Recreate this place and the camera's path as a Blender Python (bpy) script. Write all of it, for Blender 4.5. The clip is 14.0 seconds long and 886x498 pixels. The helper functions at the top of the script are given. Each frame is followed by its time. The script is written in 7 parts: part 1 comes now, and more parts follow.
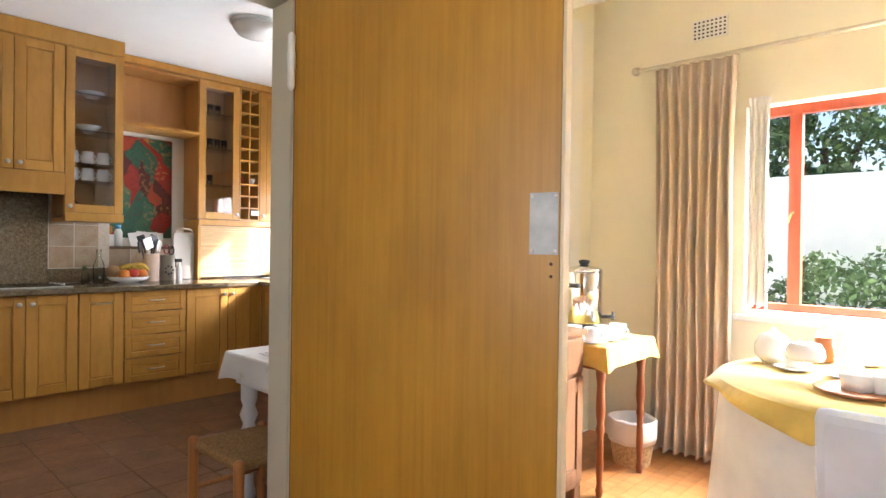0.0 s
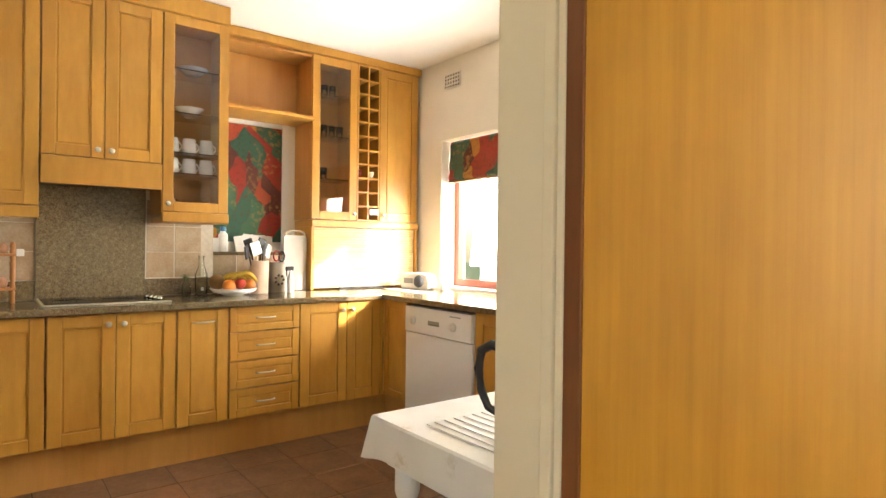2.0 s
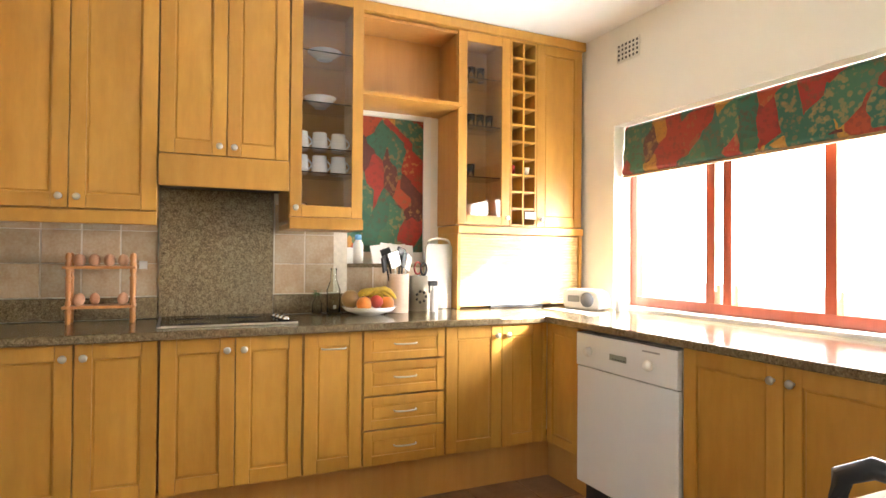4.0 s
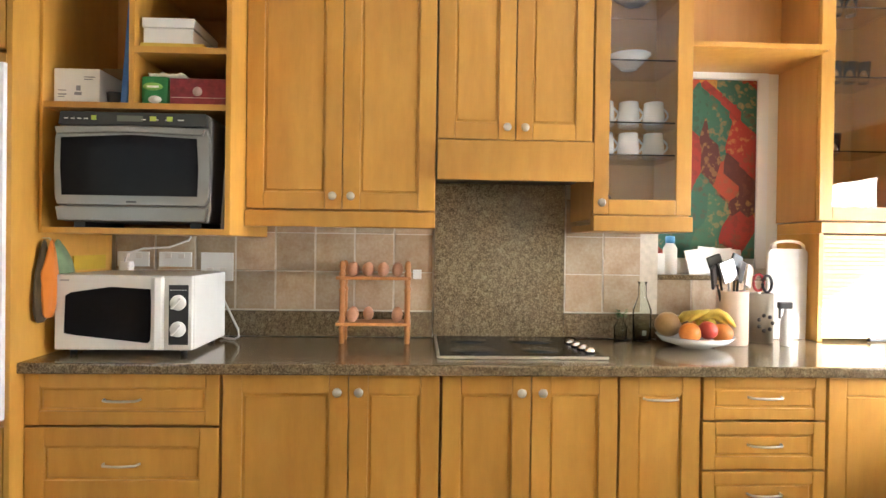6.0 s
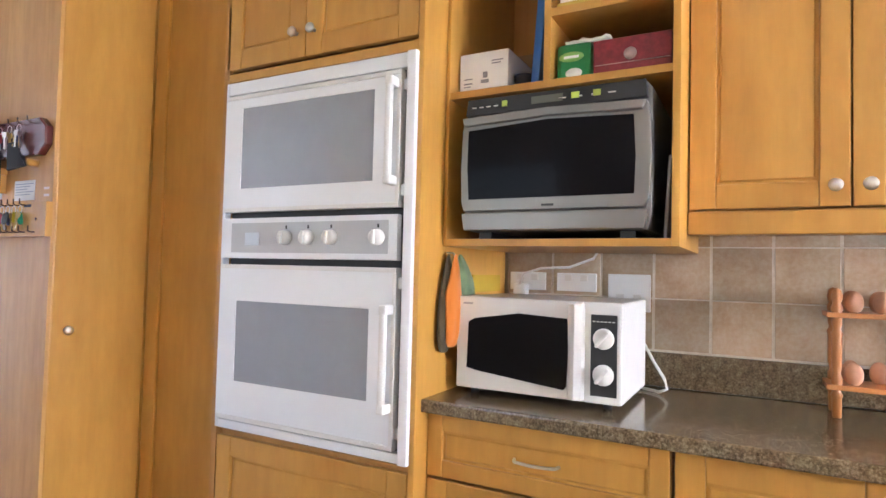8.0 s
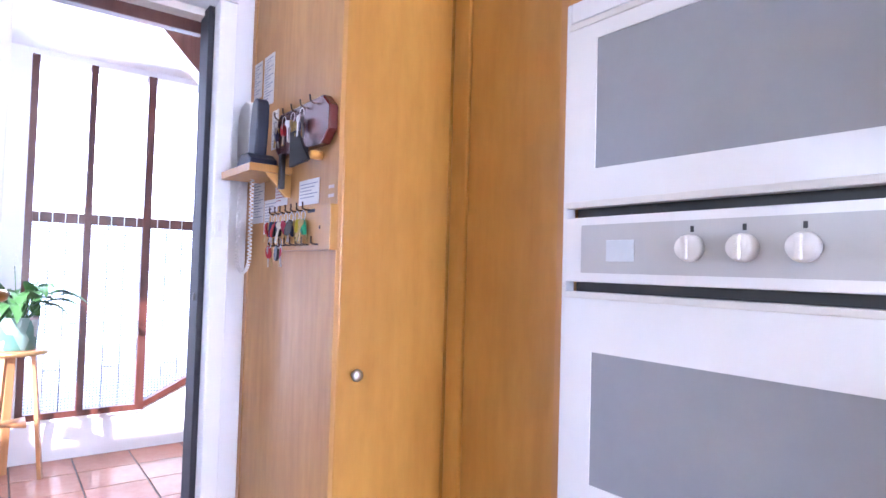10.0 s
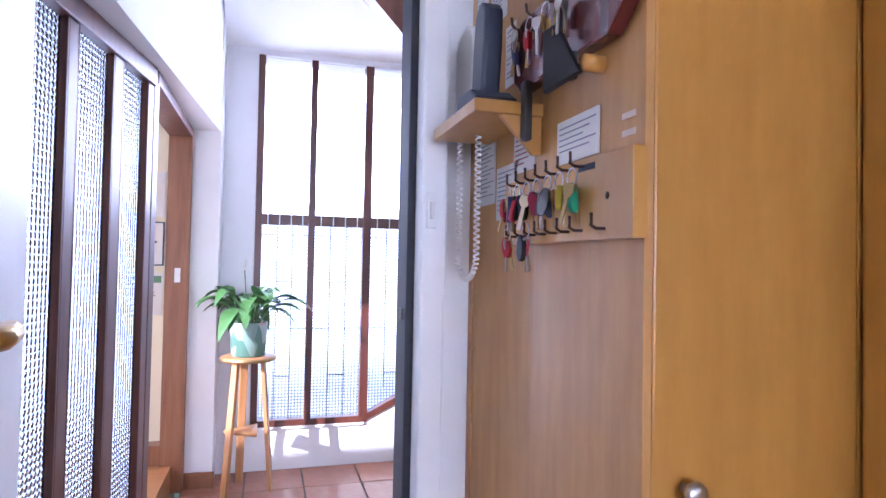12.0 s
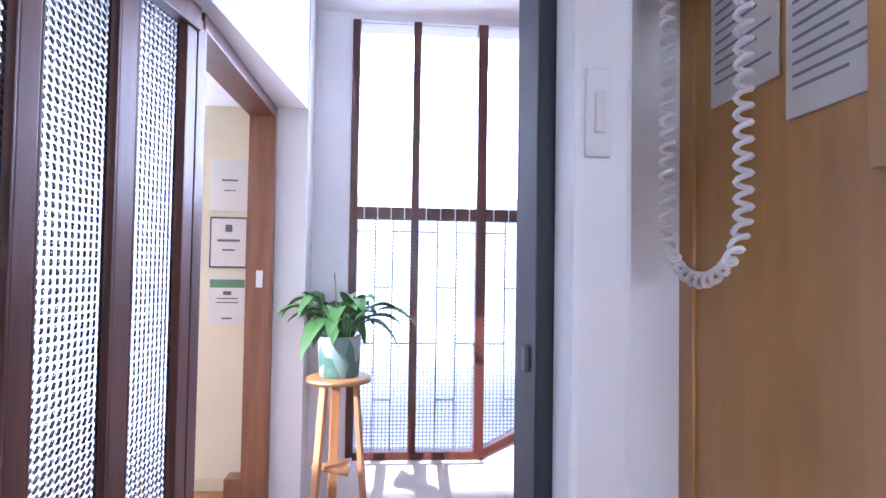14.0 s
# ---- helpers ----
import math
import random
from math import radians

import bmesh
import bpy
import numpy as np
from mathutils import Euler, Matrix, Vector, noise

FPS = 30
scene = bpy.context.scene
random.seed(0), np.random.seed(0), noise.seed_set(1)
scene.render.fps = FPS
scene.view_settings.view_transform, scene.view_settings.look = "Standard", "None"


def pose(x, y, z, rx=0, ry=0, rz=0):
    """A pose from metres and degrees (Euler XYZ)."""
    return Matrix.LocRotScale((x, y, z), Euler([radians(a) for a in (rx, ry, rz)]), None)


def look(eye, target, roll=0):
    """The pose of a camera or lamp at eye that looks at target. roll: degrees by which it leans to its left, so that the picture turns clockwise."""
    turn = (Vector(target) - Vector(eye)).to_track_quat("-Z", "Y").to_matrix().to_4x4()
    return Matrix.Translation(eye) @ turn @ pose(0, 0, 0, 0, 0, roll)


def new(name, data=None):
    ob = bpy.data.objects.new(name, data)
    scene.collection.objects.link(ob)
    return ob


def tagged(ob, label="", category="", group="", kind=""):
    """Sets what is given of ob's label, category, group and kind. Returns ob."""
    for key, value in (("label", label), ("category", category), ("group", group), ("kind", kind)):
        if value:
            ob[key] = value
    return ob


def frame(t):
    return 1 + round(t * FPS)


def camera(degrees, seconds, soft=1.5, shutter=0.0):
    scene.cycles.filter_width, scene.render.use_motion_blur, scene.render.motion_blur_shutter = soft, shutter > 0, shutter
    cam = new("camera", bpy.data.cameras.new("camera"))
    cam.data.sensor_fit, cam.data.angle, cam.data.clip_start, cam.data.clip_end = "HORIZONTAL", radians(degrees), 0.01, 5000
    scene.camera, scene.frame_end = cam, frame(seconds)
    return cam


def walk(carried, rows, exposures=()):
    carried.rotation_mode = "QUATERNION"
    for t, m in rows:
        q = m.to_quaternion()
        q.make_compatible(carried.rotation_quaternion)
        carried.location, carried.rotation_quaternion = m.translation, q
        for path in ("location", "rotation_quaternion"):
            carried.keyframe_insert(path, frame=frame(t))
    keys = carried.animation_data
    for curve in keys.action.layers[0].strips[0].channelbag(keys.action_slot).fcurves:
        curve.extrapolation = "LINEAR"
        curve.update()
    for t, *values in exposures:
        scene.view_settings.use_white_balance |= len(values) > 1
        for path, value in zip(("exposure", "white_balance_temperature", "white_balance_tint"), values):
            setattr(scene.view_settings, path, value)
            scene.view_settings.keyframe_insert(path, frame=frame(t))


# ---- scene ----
cam = camera(74.0, 14.0)
PATH = [
    (0, (2.465, 1.749, 1.226), (1.087, 3.199, 1.212), 0.8),
    (0.5, (2.18, 1.835, 1.24), (0.73, 3.212, 1.223), 0.6),
    (1, (1.939, 1.905, 1.238), (0.449, 3.239, 1.227), 0.9),
    (1.5, (1.655, 2.008, 1.232), (0.124, 3.294, 1.222), 0.8),
    (2, (1.433, 2.099, 1.228), (-0.148, 3.323, 1.222), 0.7),
    (2.5, (1.221, 2.199, 1.224), (-0.433, 3.324, 1.226), 0.6),
    (5, (0.359, 2.403, 1.236), (-1.566, 2.944, 1.253), 0.6),
    (5.5, (0.143, 2.352, 1.279), (-1.829, 2.681, 1.277), 0.7),
    (6, (-0.065, 2.249, 1.297), (-2.064, 2.328, 1.282), 0.8),
    (6.5, (-0.237, 2.149, 1.251), (-2.22, 1.897, 1.297), 0.8),
    (7, (-0.373, 2.053, 1.243), (-2.303, 1.531, 1.292), 1.0),
    (7.5, (-0.507, 1.917, 1.246), (-2.364, 1.176, 1.305), 1.1),
    (8, (-0.599, 1.777, 1.249), (-2.358, 0.828, 1.322), 1.4),
    (8.5, (-0.679, 1.631, 1.252), (-2.317, 0.487, 1.331), 1.6),
    (9, (-0.801, 1.432, 1.268), (-2.323, 0.137, 1.35), 1.8),
    (11.5, (-1.201, 0.526, 1.296), (-1.88, -1.354, 1.342), 1.0),
    (12, (-1.237, 0.362, 1.292), (-1.8, -1.557, 1.342), 1.1),
    (12.5, (-1.273, 0.247, 1.281), (-1.741, -1.697, 1.337), 1.1),
    (13, (-1.332, 0.051, 1.272), (-1.706, -1.912, 1.33), 1.0),
    (13.5, (-1.378, -0.141, 1.27), (-1.62, -2.126, 1.33), 0.9),
    (14, (-1.391, -0.344, 1.269), (-1.547, -2.337, 1.331), 0.9),
]
walk(cam, [(t, look(eye, target, roll)) for t, eye, target, roll in PATH], [
    (0.0, 0.68, 6000, 14), (1.2, 1.10, 7700, 12), (2.5, 1.48, 7300, 10), (5.0, 1.58, 6500, 10), (7.0, 1.76, 6200, 12), (8.5, 2.15, 5500, 20), (9.0, 2.35, 5300, 24), (11.5, 1.76, 5150, 30), (12.5, 1.38, 5150, 27), (13.2, 1.3, 5200, 28), (14.0, 1.35, 5200, 28)])


# ---- world, sun, window light ----
SUN_DIR = Vector((1.3, 1.0, 0.66)).normalized()
world = bpy.data.worlds.new("world")
scene.world = world
world.use_nodes = True
wn = world.node_tree.nodes
sky = wn.new("ShaderNodeTexSky")
sky.sky_type, sky.sun_disc = "NISHITA", False
sky.sun_elevation = math.asin(SUN_DIR.z)
sky.sun_rotation = math.atan2(SUN_DIR.x, SUN_DIR.y)
world.node_tree.links.new(sky.outputs[0], wn["Background"].inputs[0])
wn["Background"].inputs[1].default_value = 0.15
sun = bpy.data.lights.new("sun", "SUN")
sun.energy, sun.angle, sun.color = 5.0, radians(0.6), (1.0, 0.94, 0.84)
sun_ob = new("sun", sun)
sun_ob.matrix_world = look(SUN_DIR * 20, (0, 0, 0))


def window_light(name, eye, target, w, h, watts, color=(0.95, 0.98, 1.0)):
    lamp = bpy.data.lights.new(name, "AREA")
    lamp.shape, lamp.size, lamp.size_y, lamp.energy, lamp.color = "RECTANGLE", w, h, watts, color
    ob = new(name, lamp)
    ob.matrix_world = look(eye, target)
    return ob


window_light("window_light_kitchen", (-1.2, 5.1, 1.42), (-1.2, 0, 2.0), 1.7, 0.75, 33)
window_light("window_light_dining", (2.3, 6.3, 3.0), (2.2, 3.2, 0.7), 2.6, 1.0, 1200)
# Lamp added in an unseen south opening to brighten the open door.
window_light("added_light_dining_south", (2.5, 0.95, 1.5), (2.3, 5, 1.2), 2.2, 1.1, 8.5)
window_light("window_light_hall", (-1.75, -3.56, 2.1), (-1.5, 0, 1.0), 1.1, 0.9, 15, (0.86, 0.92, 1.0))
window_light("window_light_east", (0.82, 0.0, 1.55), (-3, 0.0, 1.3), 0.85, 1.0, 0.5, (0.93, 0.97, 1.0))

# ---- helpers for building ----
ORIGIN = {}


def thing(name, loc, label, category, rz=0.0, local=False, group="", kind=""):
    """An Empty at a thing's base. Parts are given in world metres, or, with local, in the thing's own metres."""
    ob = new(name)
    ob.empty_display_size = 0.05
    ob.matrix_world = pose(*loc, 0, 0, rz)
    ORIGIN[ob] = Vector((0, 0, 0)) if local else Vector(loc)
    return tagged(ob, label, category, group, kind)


def part(name, bm, material, parent=None, label=""):
    me = bpy.data.meshes.new(name)
    if parent is not None:
        o = ORIGIN[parent]
        bmesh.ops.translate(bm, verts=bm.verts, vec=-o)
    bm.to_mesh(me)
    bm.free()
    me.materials.append(material)
    ob = new(name, me)
    if parent is not None:
        ob.parent = parent
        ORIGIN[ob] = ORIGIN[parent]
    return tagged(ob, label)


def solid(name, bm, material, label, category, kind="", group=""):
    """A one-mesh thing given in world metres; its origin is put at the middle of its foot."""
    lo = [min(v.co[i] for v in bm.verts) for i in range(3)]
    hi = [max(v.co[i] for v in bm.verts) for i in range(3)]
    o = Vector(((lo[0] + hi[0]) / 2, (lo[1] + hi[1]) / 2, lo[2]))
    bmesh.ops.translate(bm, verts=bm.verts, vec=-o)
    me = bpy.data.meshes.new(name)
    bm.to_mesh(me)
    bm.free()
    me.materials.append(material)
    ob = new(name, me)
    ob.location = o
    ORIGIN[ob] = o
    return tagged(ob, label, category, group, kind)


def smooth(bm):
    for f in bm.faces:
        f.smooth = True
    return bm


def add_box(bm, x0, y0, z0, x1, y1, z1, bevel=0.0):
    x0, x1, y0, y1, z0, z1 = min(x0, x1), max(x0, x1), min(y0, y1), max(y0, y1), min(z0, z1), max(z0, z1)
    m = Matrix.Translation(((x0 + x1) / 2, (y0 + y1) / 2, (z0 + z1) / 2)) @ Matrix.Diagonal((x1 - x0, y1 - y0, z1 - z0, 1))
    r = bmesh.ops.create_cube(bm, size=1, matrix=m)
    if bevel > 0:
        edges = list({e for v in r["verts"] for e in v.link_edges})
        bmesh.ops.bevel(bm, geom=edges, offset=bevel, segments=2, profile=0.6, affect="EDGES")
    return bm


def box(*a, bevel=0.0):
    return add_box(bmesh.new(), *a, bevel=bevel)


def boxes(rows, bevel=0.0):
    bm = bmesh.new()
    for r in rows:
        add_box(bm, *r, bevel=bevel)
    return bm


def turned(profile, segments=24, cx=0.0, cy=0.0, cz=0.0):
    """A body of revolution about z from (radius, height) rows."""
    bm = bmesh.new()
    rings = []
    for r, z in profile:
        rings.append([bm.verts.new((cx + max(r, 1e-4) * math.cos(2 * math.pi * k / segments), cy + max(r, 1e-4) * math.sin(2 * math.pi * k / segments), cz + z)) for k in range(segments)])
    for a, b in zip(rings, rings[1:]):
        for k in range(segments):
            bm.faces.new((a[k], a[(k + 1) % segments], b[(k + 1) % segments], b[k]))
    bm.faces.new(list(reversed(rings[0])))
    bm.faces.new(rings[-1])
    bmesh.ops.recalc_face_normals(bm, faces=bm.faces)
    return smooth(bm)


def tube(points, radius, segments=8, closed=False):
    """A round bar along points."""
    bm = bmesh.new()
    pts = [Vector(p) for p in points]
    rings = []
    n = len(pts)
    for i, p in enumerate(pts):
        a = pts[i - 1] if i else pts[0]
        b = pts[i + 1] if i < n - 1 else pts[-1]
        d = (b - a).normalized()
        q = d.to_track_quat("Z", "Y")
        r = radius[i] if isinstance(radius, (list, tuple)) else radius
        rings.append([bm.verts.new(p + q @ Vector((r * math.cos(2 * math.pi * k / segments), r * math.sin(2 * math.pi * k / segments), 0))) for k in range(segments)])
    for a, b in zip(rings, rings[1:]):
        for k in range(segments):
            bm.faces.new((a[k], a[(k + 1) % segments], b[(k + 1) % segments], b[k]))
    bm.faces.new(list(reversed(rings[0])))
    bm.faces.new(rings[-1])
    bmesh.ops.recalc_face_normals(bm, faces=bm.faces)
    return smooth(bm)


def prism(outline, axis, a, b, bevel=0.0):
    """A flat outline pulled along an axis: for axis y the outline is (x, z), for x (y, z), for z (x, y)."""
    bm = bmesh.new()

    def at(u, v, w):
        return {"x": (w, u, v), "y": (u, w, v), "z": (u, v, w)}[axis]
    lo = [bm.verts.new(at(u, v, a)) for u, v in outline]
    hi = [bm.verts.new(at(u, v, b)) for u, v in outline]
    bm.faces.new(lo)
    bm.faces.new(hi)
    n = len(lo)
    for k in range(n):
        bm.faces.new((lo[k], lo[(k + 1) % n], hi[(k + 1) % n], hi[k]))
    bmesh.ops.recalc_face_normals(bm, faces=bm.faces)
    if bevel:
        bmesh.ops.bevel(bm, geom=list(bm.edges), offset=bevel, segments=2, profile=0.6, affect="EDGES")
    return bm


def merged(*bms):
    out = bmesh.new()
    for b in bms:
        me = bpy.data.meshes.new("tmp")
        b.to_mesh(me)
        b.free()
        out.from_mesh(me)
        bpy.data.meshes.remove(me)
    return out


def moved(bm, m):
    bmesh.ops.transform(bm, matrix=m, verts=bm.verts)
    return bm


# ---- materials ----
class Nodes:
    """A short way to wire a material."""

    def __init__(self, name):
        self.mat = bpy.data.materials.new(name)
        self.mat.use_nodes = True
        self.t = self.mat.node_tree
        self.p = self.t.nodes["Principled BSDF"]

    def add(self, kind, **values):
        n = self.t.nodes.new(kind)
        for k, v in values.items():
            n.inputs[k.replace("_", " ")].default_value = v
        return n

    def link(self, a, b):
        self.t.links.new(a, b)

    def coords(self, scale=(1, 1, 1), shift=False):
        tc = self.t.nodes.new("ShaderNodeTexCoord")
        mp = self.t.nodes.new("ShaderNodeMapping")
        mp.inputs["Scale"].default_value = scale
        self.link(tc.outputs["Object"], mp.inputs[0])
        if shift:
            oi = self.t.nodes.new("ShaderNodeObjectInfo")
            mul = self.t.nodes.new("ShaderNodeMath")
            mul.operation = "MULTIPLY"
            mul.inputs[1].default_value = 37.0
            self.link(oi.outputs["Random"], mul.inputs[0])
            self.link(mul.outputs[0], mp.inputs["Location"])
        return mp.outputs[0]

    def noise(self, vec, scale, detail=4.0, rough=0.55):
        n = self.add("ShaderNodeTexNoise", Scale=scale, Detail=detail, Roughness=rough)
        self.link(vec, n.inputs["Vector"])
        return n.outputs["Fac"]

    def ramp(self, fac, stops):
        r = self.t.nodes.new("ShaderNodeValToRGB")
        e = r.color_ramp.elements
        while len(e) < len(stops):
            e.new(0.5)
        for el, (pos, col) in zip(e, stops):
            el.position, el.color = pos, (*col, 1)
        self.link(fac, r.inputs[0])
        return r.outputs[0]

    def mix(self, fac, a, b, mode="MIX"):
        m = self.t.nodes.new("ShaderNodeMix")
        m.data_type, m.blend_type = "RGBA", mode
        for sock, v in ((m.inputs[0], fac), (m.inputs[6], a), (m.inputs[7], b)):
            if isinstance(v, (int, float)):
                sock.default_value = v
            elif isinstance(v, tuple):
                sock.default_value = (*v, 1)
            else:
                self.link(v, sock)
        return m.outputs[2]

    def bump(self, height, strength, distance=0.002):
        b = self.add("ShaderNodeBump", Strength=strength, Distance=distance)
        self.link(height, b.inputs["Height"])
        self.link(b.outputs[0], self.p.inputs["Normal"])

    def color(self, c):
        if isinstance(c, tuple):
            self.p.inputs["Base Color"].default_value = (*c, 1)
        else:
            self.link(c, self.p.inputs["Base Color"])

    def set(self, **values):
        for k, v in values.items():
            self.p.inputs[k.replace("_", " ")].default_value = v
        return self


def wood(name, dark, mid, light, rough=0.38, grain=(9, 9, 0.7), coat=0.15, spread=1.0, cloud=0.0):
    n = Nodes(name)
    v = n.coords(grain, shift=True)
    a = n.noise(v, 3.0, 5, 0.6)
    f = n.noise(n.coords(tuple(g * 9 for g in grain), shift=True), 4.0, 3)
    big = n.noise(n.coords((2.2, 2.2, 0.9), shift=True), 1.6, 2)
    c = n.ramp(a, [(0.5 - 0.22 * spread, dark), (0.5, mid), (0.5 + 0.24 * spread, light)])
    c = n.mix(0.09, c, n.ramp(f, [(0.35, dark), (0.65, light)]), "MIX")
    oi = n.t.nodes.new("ShaderNodeObjectInfo")
    tint = n.ramp(oi.outputs["Random"], [(0.0, (0.90, 0.88, 0.85)), (1.0, (1.05, 1.05, 1.04))])
    c = n.mix(1.0, c, tint, "MULTIPLY")
    c = n.mix(1.0, c, n.ramp(big, [(0.3, (0.84, 0.80, 0.74)), (0.7, (1.05, 1.05, 1.05))]), "MULTIPLY")
    if cloud:
        fl = n.noise(n.coords((16, 16, 5), shift=True), 1.8, 3, 0.6)
        c = n.mix(1.0, c, n.ramp(fl, [(0.36, (1 - cloud, 1 - cloud * 1.2, 1 - cloud * 1.5)), (0.62, (1 + cloud * 0.4,) * 3)]), "MULTIPLY")
        st = n.noise(n.coords((2.2, 2.2, 1.2)), 1.3, 4, 0.65)
        c = n.mix(1.0, c, n.ramp(st, [(0.30, (1 - cloud * 1.3, 1 - cloud * 1.5, 1 - cloud * 1.8)), (0.52, (1, 1, 1))]), "MULTIPLY")
    n.color(c)
    n.bump(f, 0.12, 0.0006)
    n.set(Roughness=rough, Coat_Weight=coat, Coat_Roughness=0.25)
    return n.mat


def hand_worn(mat, spot, radius):
    """A greasy, irregular patch left by hands on a wooden face, about a spot in the part's own metres."""
    nt = mat.node_tree
    p = nt.nodes["Principled BSDF"]
    old = p.inputs["Base Color"].links[0].from_socket
    tc = nt.nodes.new("ShaderNodeTexCoord")
    d = nt.nodes.new("ShaderNodeVectorMath")
    d.operation = "DISTANCE"
    d.inputs[1].default_value = spot
    nt.links.new(tc.outputs["Object"], d.inputs[0])
    ns = nt.nodes.new("ShaderNodeTexNoise")
    ns.inputs["Scale"].default_value = 9.0
    nt.links.new(tc.outputs["Object"], ns.inputs["Vector"])
    add = nt.nodes.new("ShaderNodeMath")
    add.operation = "MULTIPLY_ADD"
    add.inputs[1].default_value = radius * 1.6
    nt.links.new(ns.outputs["Fac"], add.inputs[0])
    nt.links.new(d.outputs["Value"], add.inputs[2])
    r = nt.nodes.new("ShaderNodeValToRGB")
    e = r.color_ramp.elements
    e[0].position, e[0].color = radius * 0.7, (0.78, 0.74, 0.72, 1)
    e[1].position, e[1].color = radius * 2.4, (1, 1, 1, 1)
    nt.links.new(add.outputs[0], r.inputs[0])
    m = nt.nodes.new("ShaderNodeMix")
    m.data_type, m.blend_type = "RGBA", "MULTIPLY"
    m.inputs[0].default_value = 1.0
    nt.links.new(old, m.inputs[6])
    nt.links.new(r.outputs[0], m.inputs[7])
    nt.links.new(m.outputs[2], p.inputs["Base Color"])


def plain(name, col, rough=0.5, metal=0.0, mottled=0.06, scale=12.0, bump=0.05, coat=0.0):
    n = Nodes(name)
    v = n.coords()
    f = n.noise(v, scale, 4)
    lo = tuple(max(0, x * (1 - mottled)) for x in col)
    hi = tuple(min(1, x * (1 + mottled)) for x in col)
    n.color(n.ramp(f, [(0.3, lo), (0.7, hi)]))
    if bump:
        n.bump(n.noise(v, scale * 8, 3), bump, 0.001)
    n.set(Roughness=rough, Metallic=metal, Coat_Weight=coat)
    return n.mat


def glass(name, tint=(1, 1, 1), rough=0.0, ior=1.45):
    n = Nodes(name)
    n.color(tint)
    n.set(Roughness=rough, Transmission_Weight=1.0, IOR=ior)
    return n.mat


MAPLE = wood("maple", (0.520, 0.258, 0.048), (0.575, 0.298, 0.056), (0.620, 0.335, 0.070), spread=1.5, cloud=0.05)
MAPLE_SIDE = wood("maple_veneer", (0.50, 0.245, 0.065), (0.56, 0.285, 0.080), (0.60, 0.32, 0.10), spread=1.4)
BEECH = wood("beech_veneer", (0.37, 0.177, 0.013), (0.44, 0.220, 0.019), (0.50, 0.262, 0.029), grain=(24, 24, 0.5), rough=0.42, spread=1.4, cloud=0.05)
hand_worn(BEECH, (0.45, 0.0, 1.17), 0.10)
PANEL = wood("ply_panel", (0.55, 0.295, 0.088), (0.61, 0.335, 0.106), (0.65, 0.37, 0.126), grain=(14, 14, 0.8), rough=0.5, cloud=0.06)
DARKWOOD = wood("dark_wood", (0.065, 0.018, 0.011), (0.10, 0.030, 0.018), (0.14, 0.044, 0.025), rough=0.4)
REDWOOD = wood("red_stained_wood", (0.30, 0.05, 0.02), (0.38, 0.068, 0.028), (0.45, 0.09, 0.04), rough=0.4)
TURNEDWOOD = wood("turned_pine", (0.42, 0.16, 0.045), (0.50, 0.21, 0.065), (0.56, 0.26, 0.09), rough=0.4)
OAKFLOOR = wood("parquet", (0.36, 0.15, 0.045), (0.46, 0.2, 0.065), (0.55, 0.27, 0.1), grain=(0.8, 9, 9), rough=0.3, coat=0.3)
WHITE_WALL = plain("plaster_wall", (0.80, 0.765, 0.68), 0.85, mottled=0.025, scale=3, bump=0.12)
CREAM_WALL = plain("cream_wall", (0.80, 0.74, 0.56), 0.85, mottled=0.025, scale=3, bump=0.12)
HALL_WALL = plain("hall_wall", (0.80, 0.80, 0.80), 0.85, mottled=0.025, scale=3, bump=0.15)
CEILING = plain("ceiling_paint", (0.84, 0.83, 0.80), 0.9, mottled=0.02, scale=3, bump=0.08)
WHITE_PAINT = plain("gloss_white_paint", (0.78, 0.78, 0.76), 0.4, mottled=0.03, scale=5, bump=0.1)
JAMB_PAINT = plain("cream_gloss_paint", (0.62, 0.56, 0.42), 0.45, mottled=0.03, scale=5, bump=0.1)
WHITE_ENAMEL = plain("white_enamel", (0.80, 0.80, 0.80), 0.22, mottled=0.01, bump=0.0, coat=0.3)
WHITE_PLASTIC = plain("white_plastic", (0.70, 0.68, 0.64), 0.4, mottled=0.02, bump=0.0)
BLACK_PLASTIC = plain("black_plastic", (0.02, 0.02, 0.022), 0.4, mottled=0.1, bump=0.05)
STEEL = plain("brushed_steel", (0.62, 0.61, 0.59), 0.3, 1.0, mottled=0.05, scale=30)
CHROME = plain("chrome", (0.75, 0.75, 0.75), 0.12, 1.0, mottled=0.02, bump=0.0)
NICKEL = plain("satin_nickel", (0.6, 0.58, 0.55), 0.35, 1.0, mottled=0.03, bump=0.0)
BRASS = plain("aged_brass", (0.5, 0.36, 0.15), 0.35, 1.0, mottled=0.1, bump=0.05)
GLASS = glass("clear_glass")
PANE = glass("window_glass", ior=1.1)


def granite(name):
    n = Nodes(name)
    v = n.coords()
    a = n.noise(v, 55, 6, 0.7)
    b = n.noise(v, 170, 3, 0.7)
    c = n.ramp(a, [(0.34, (0.060, 0.040, 0.020)), (0.47, (0.14, 0.098, 0.052)), (0.56, (0.21, 0.155, 0.085)), (0.70, (0.33, 0.27, 0.17))])
    c = n.mix(0.45, c, n.ramp(b, [(0.38, (0.03, 0.021, 0.012)), (0.52, (0.17, 0.12, 0.063)), (0.66, (0.38, 0.32, 0.21))]))
    n.color(c)
    n.set(Roughness=0.17, Coat_Weight=0.2)
    return n.mat


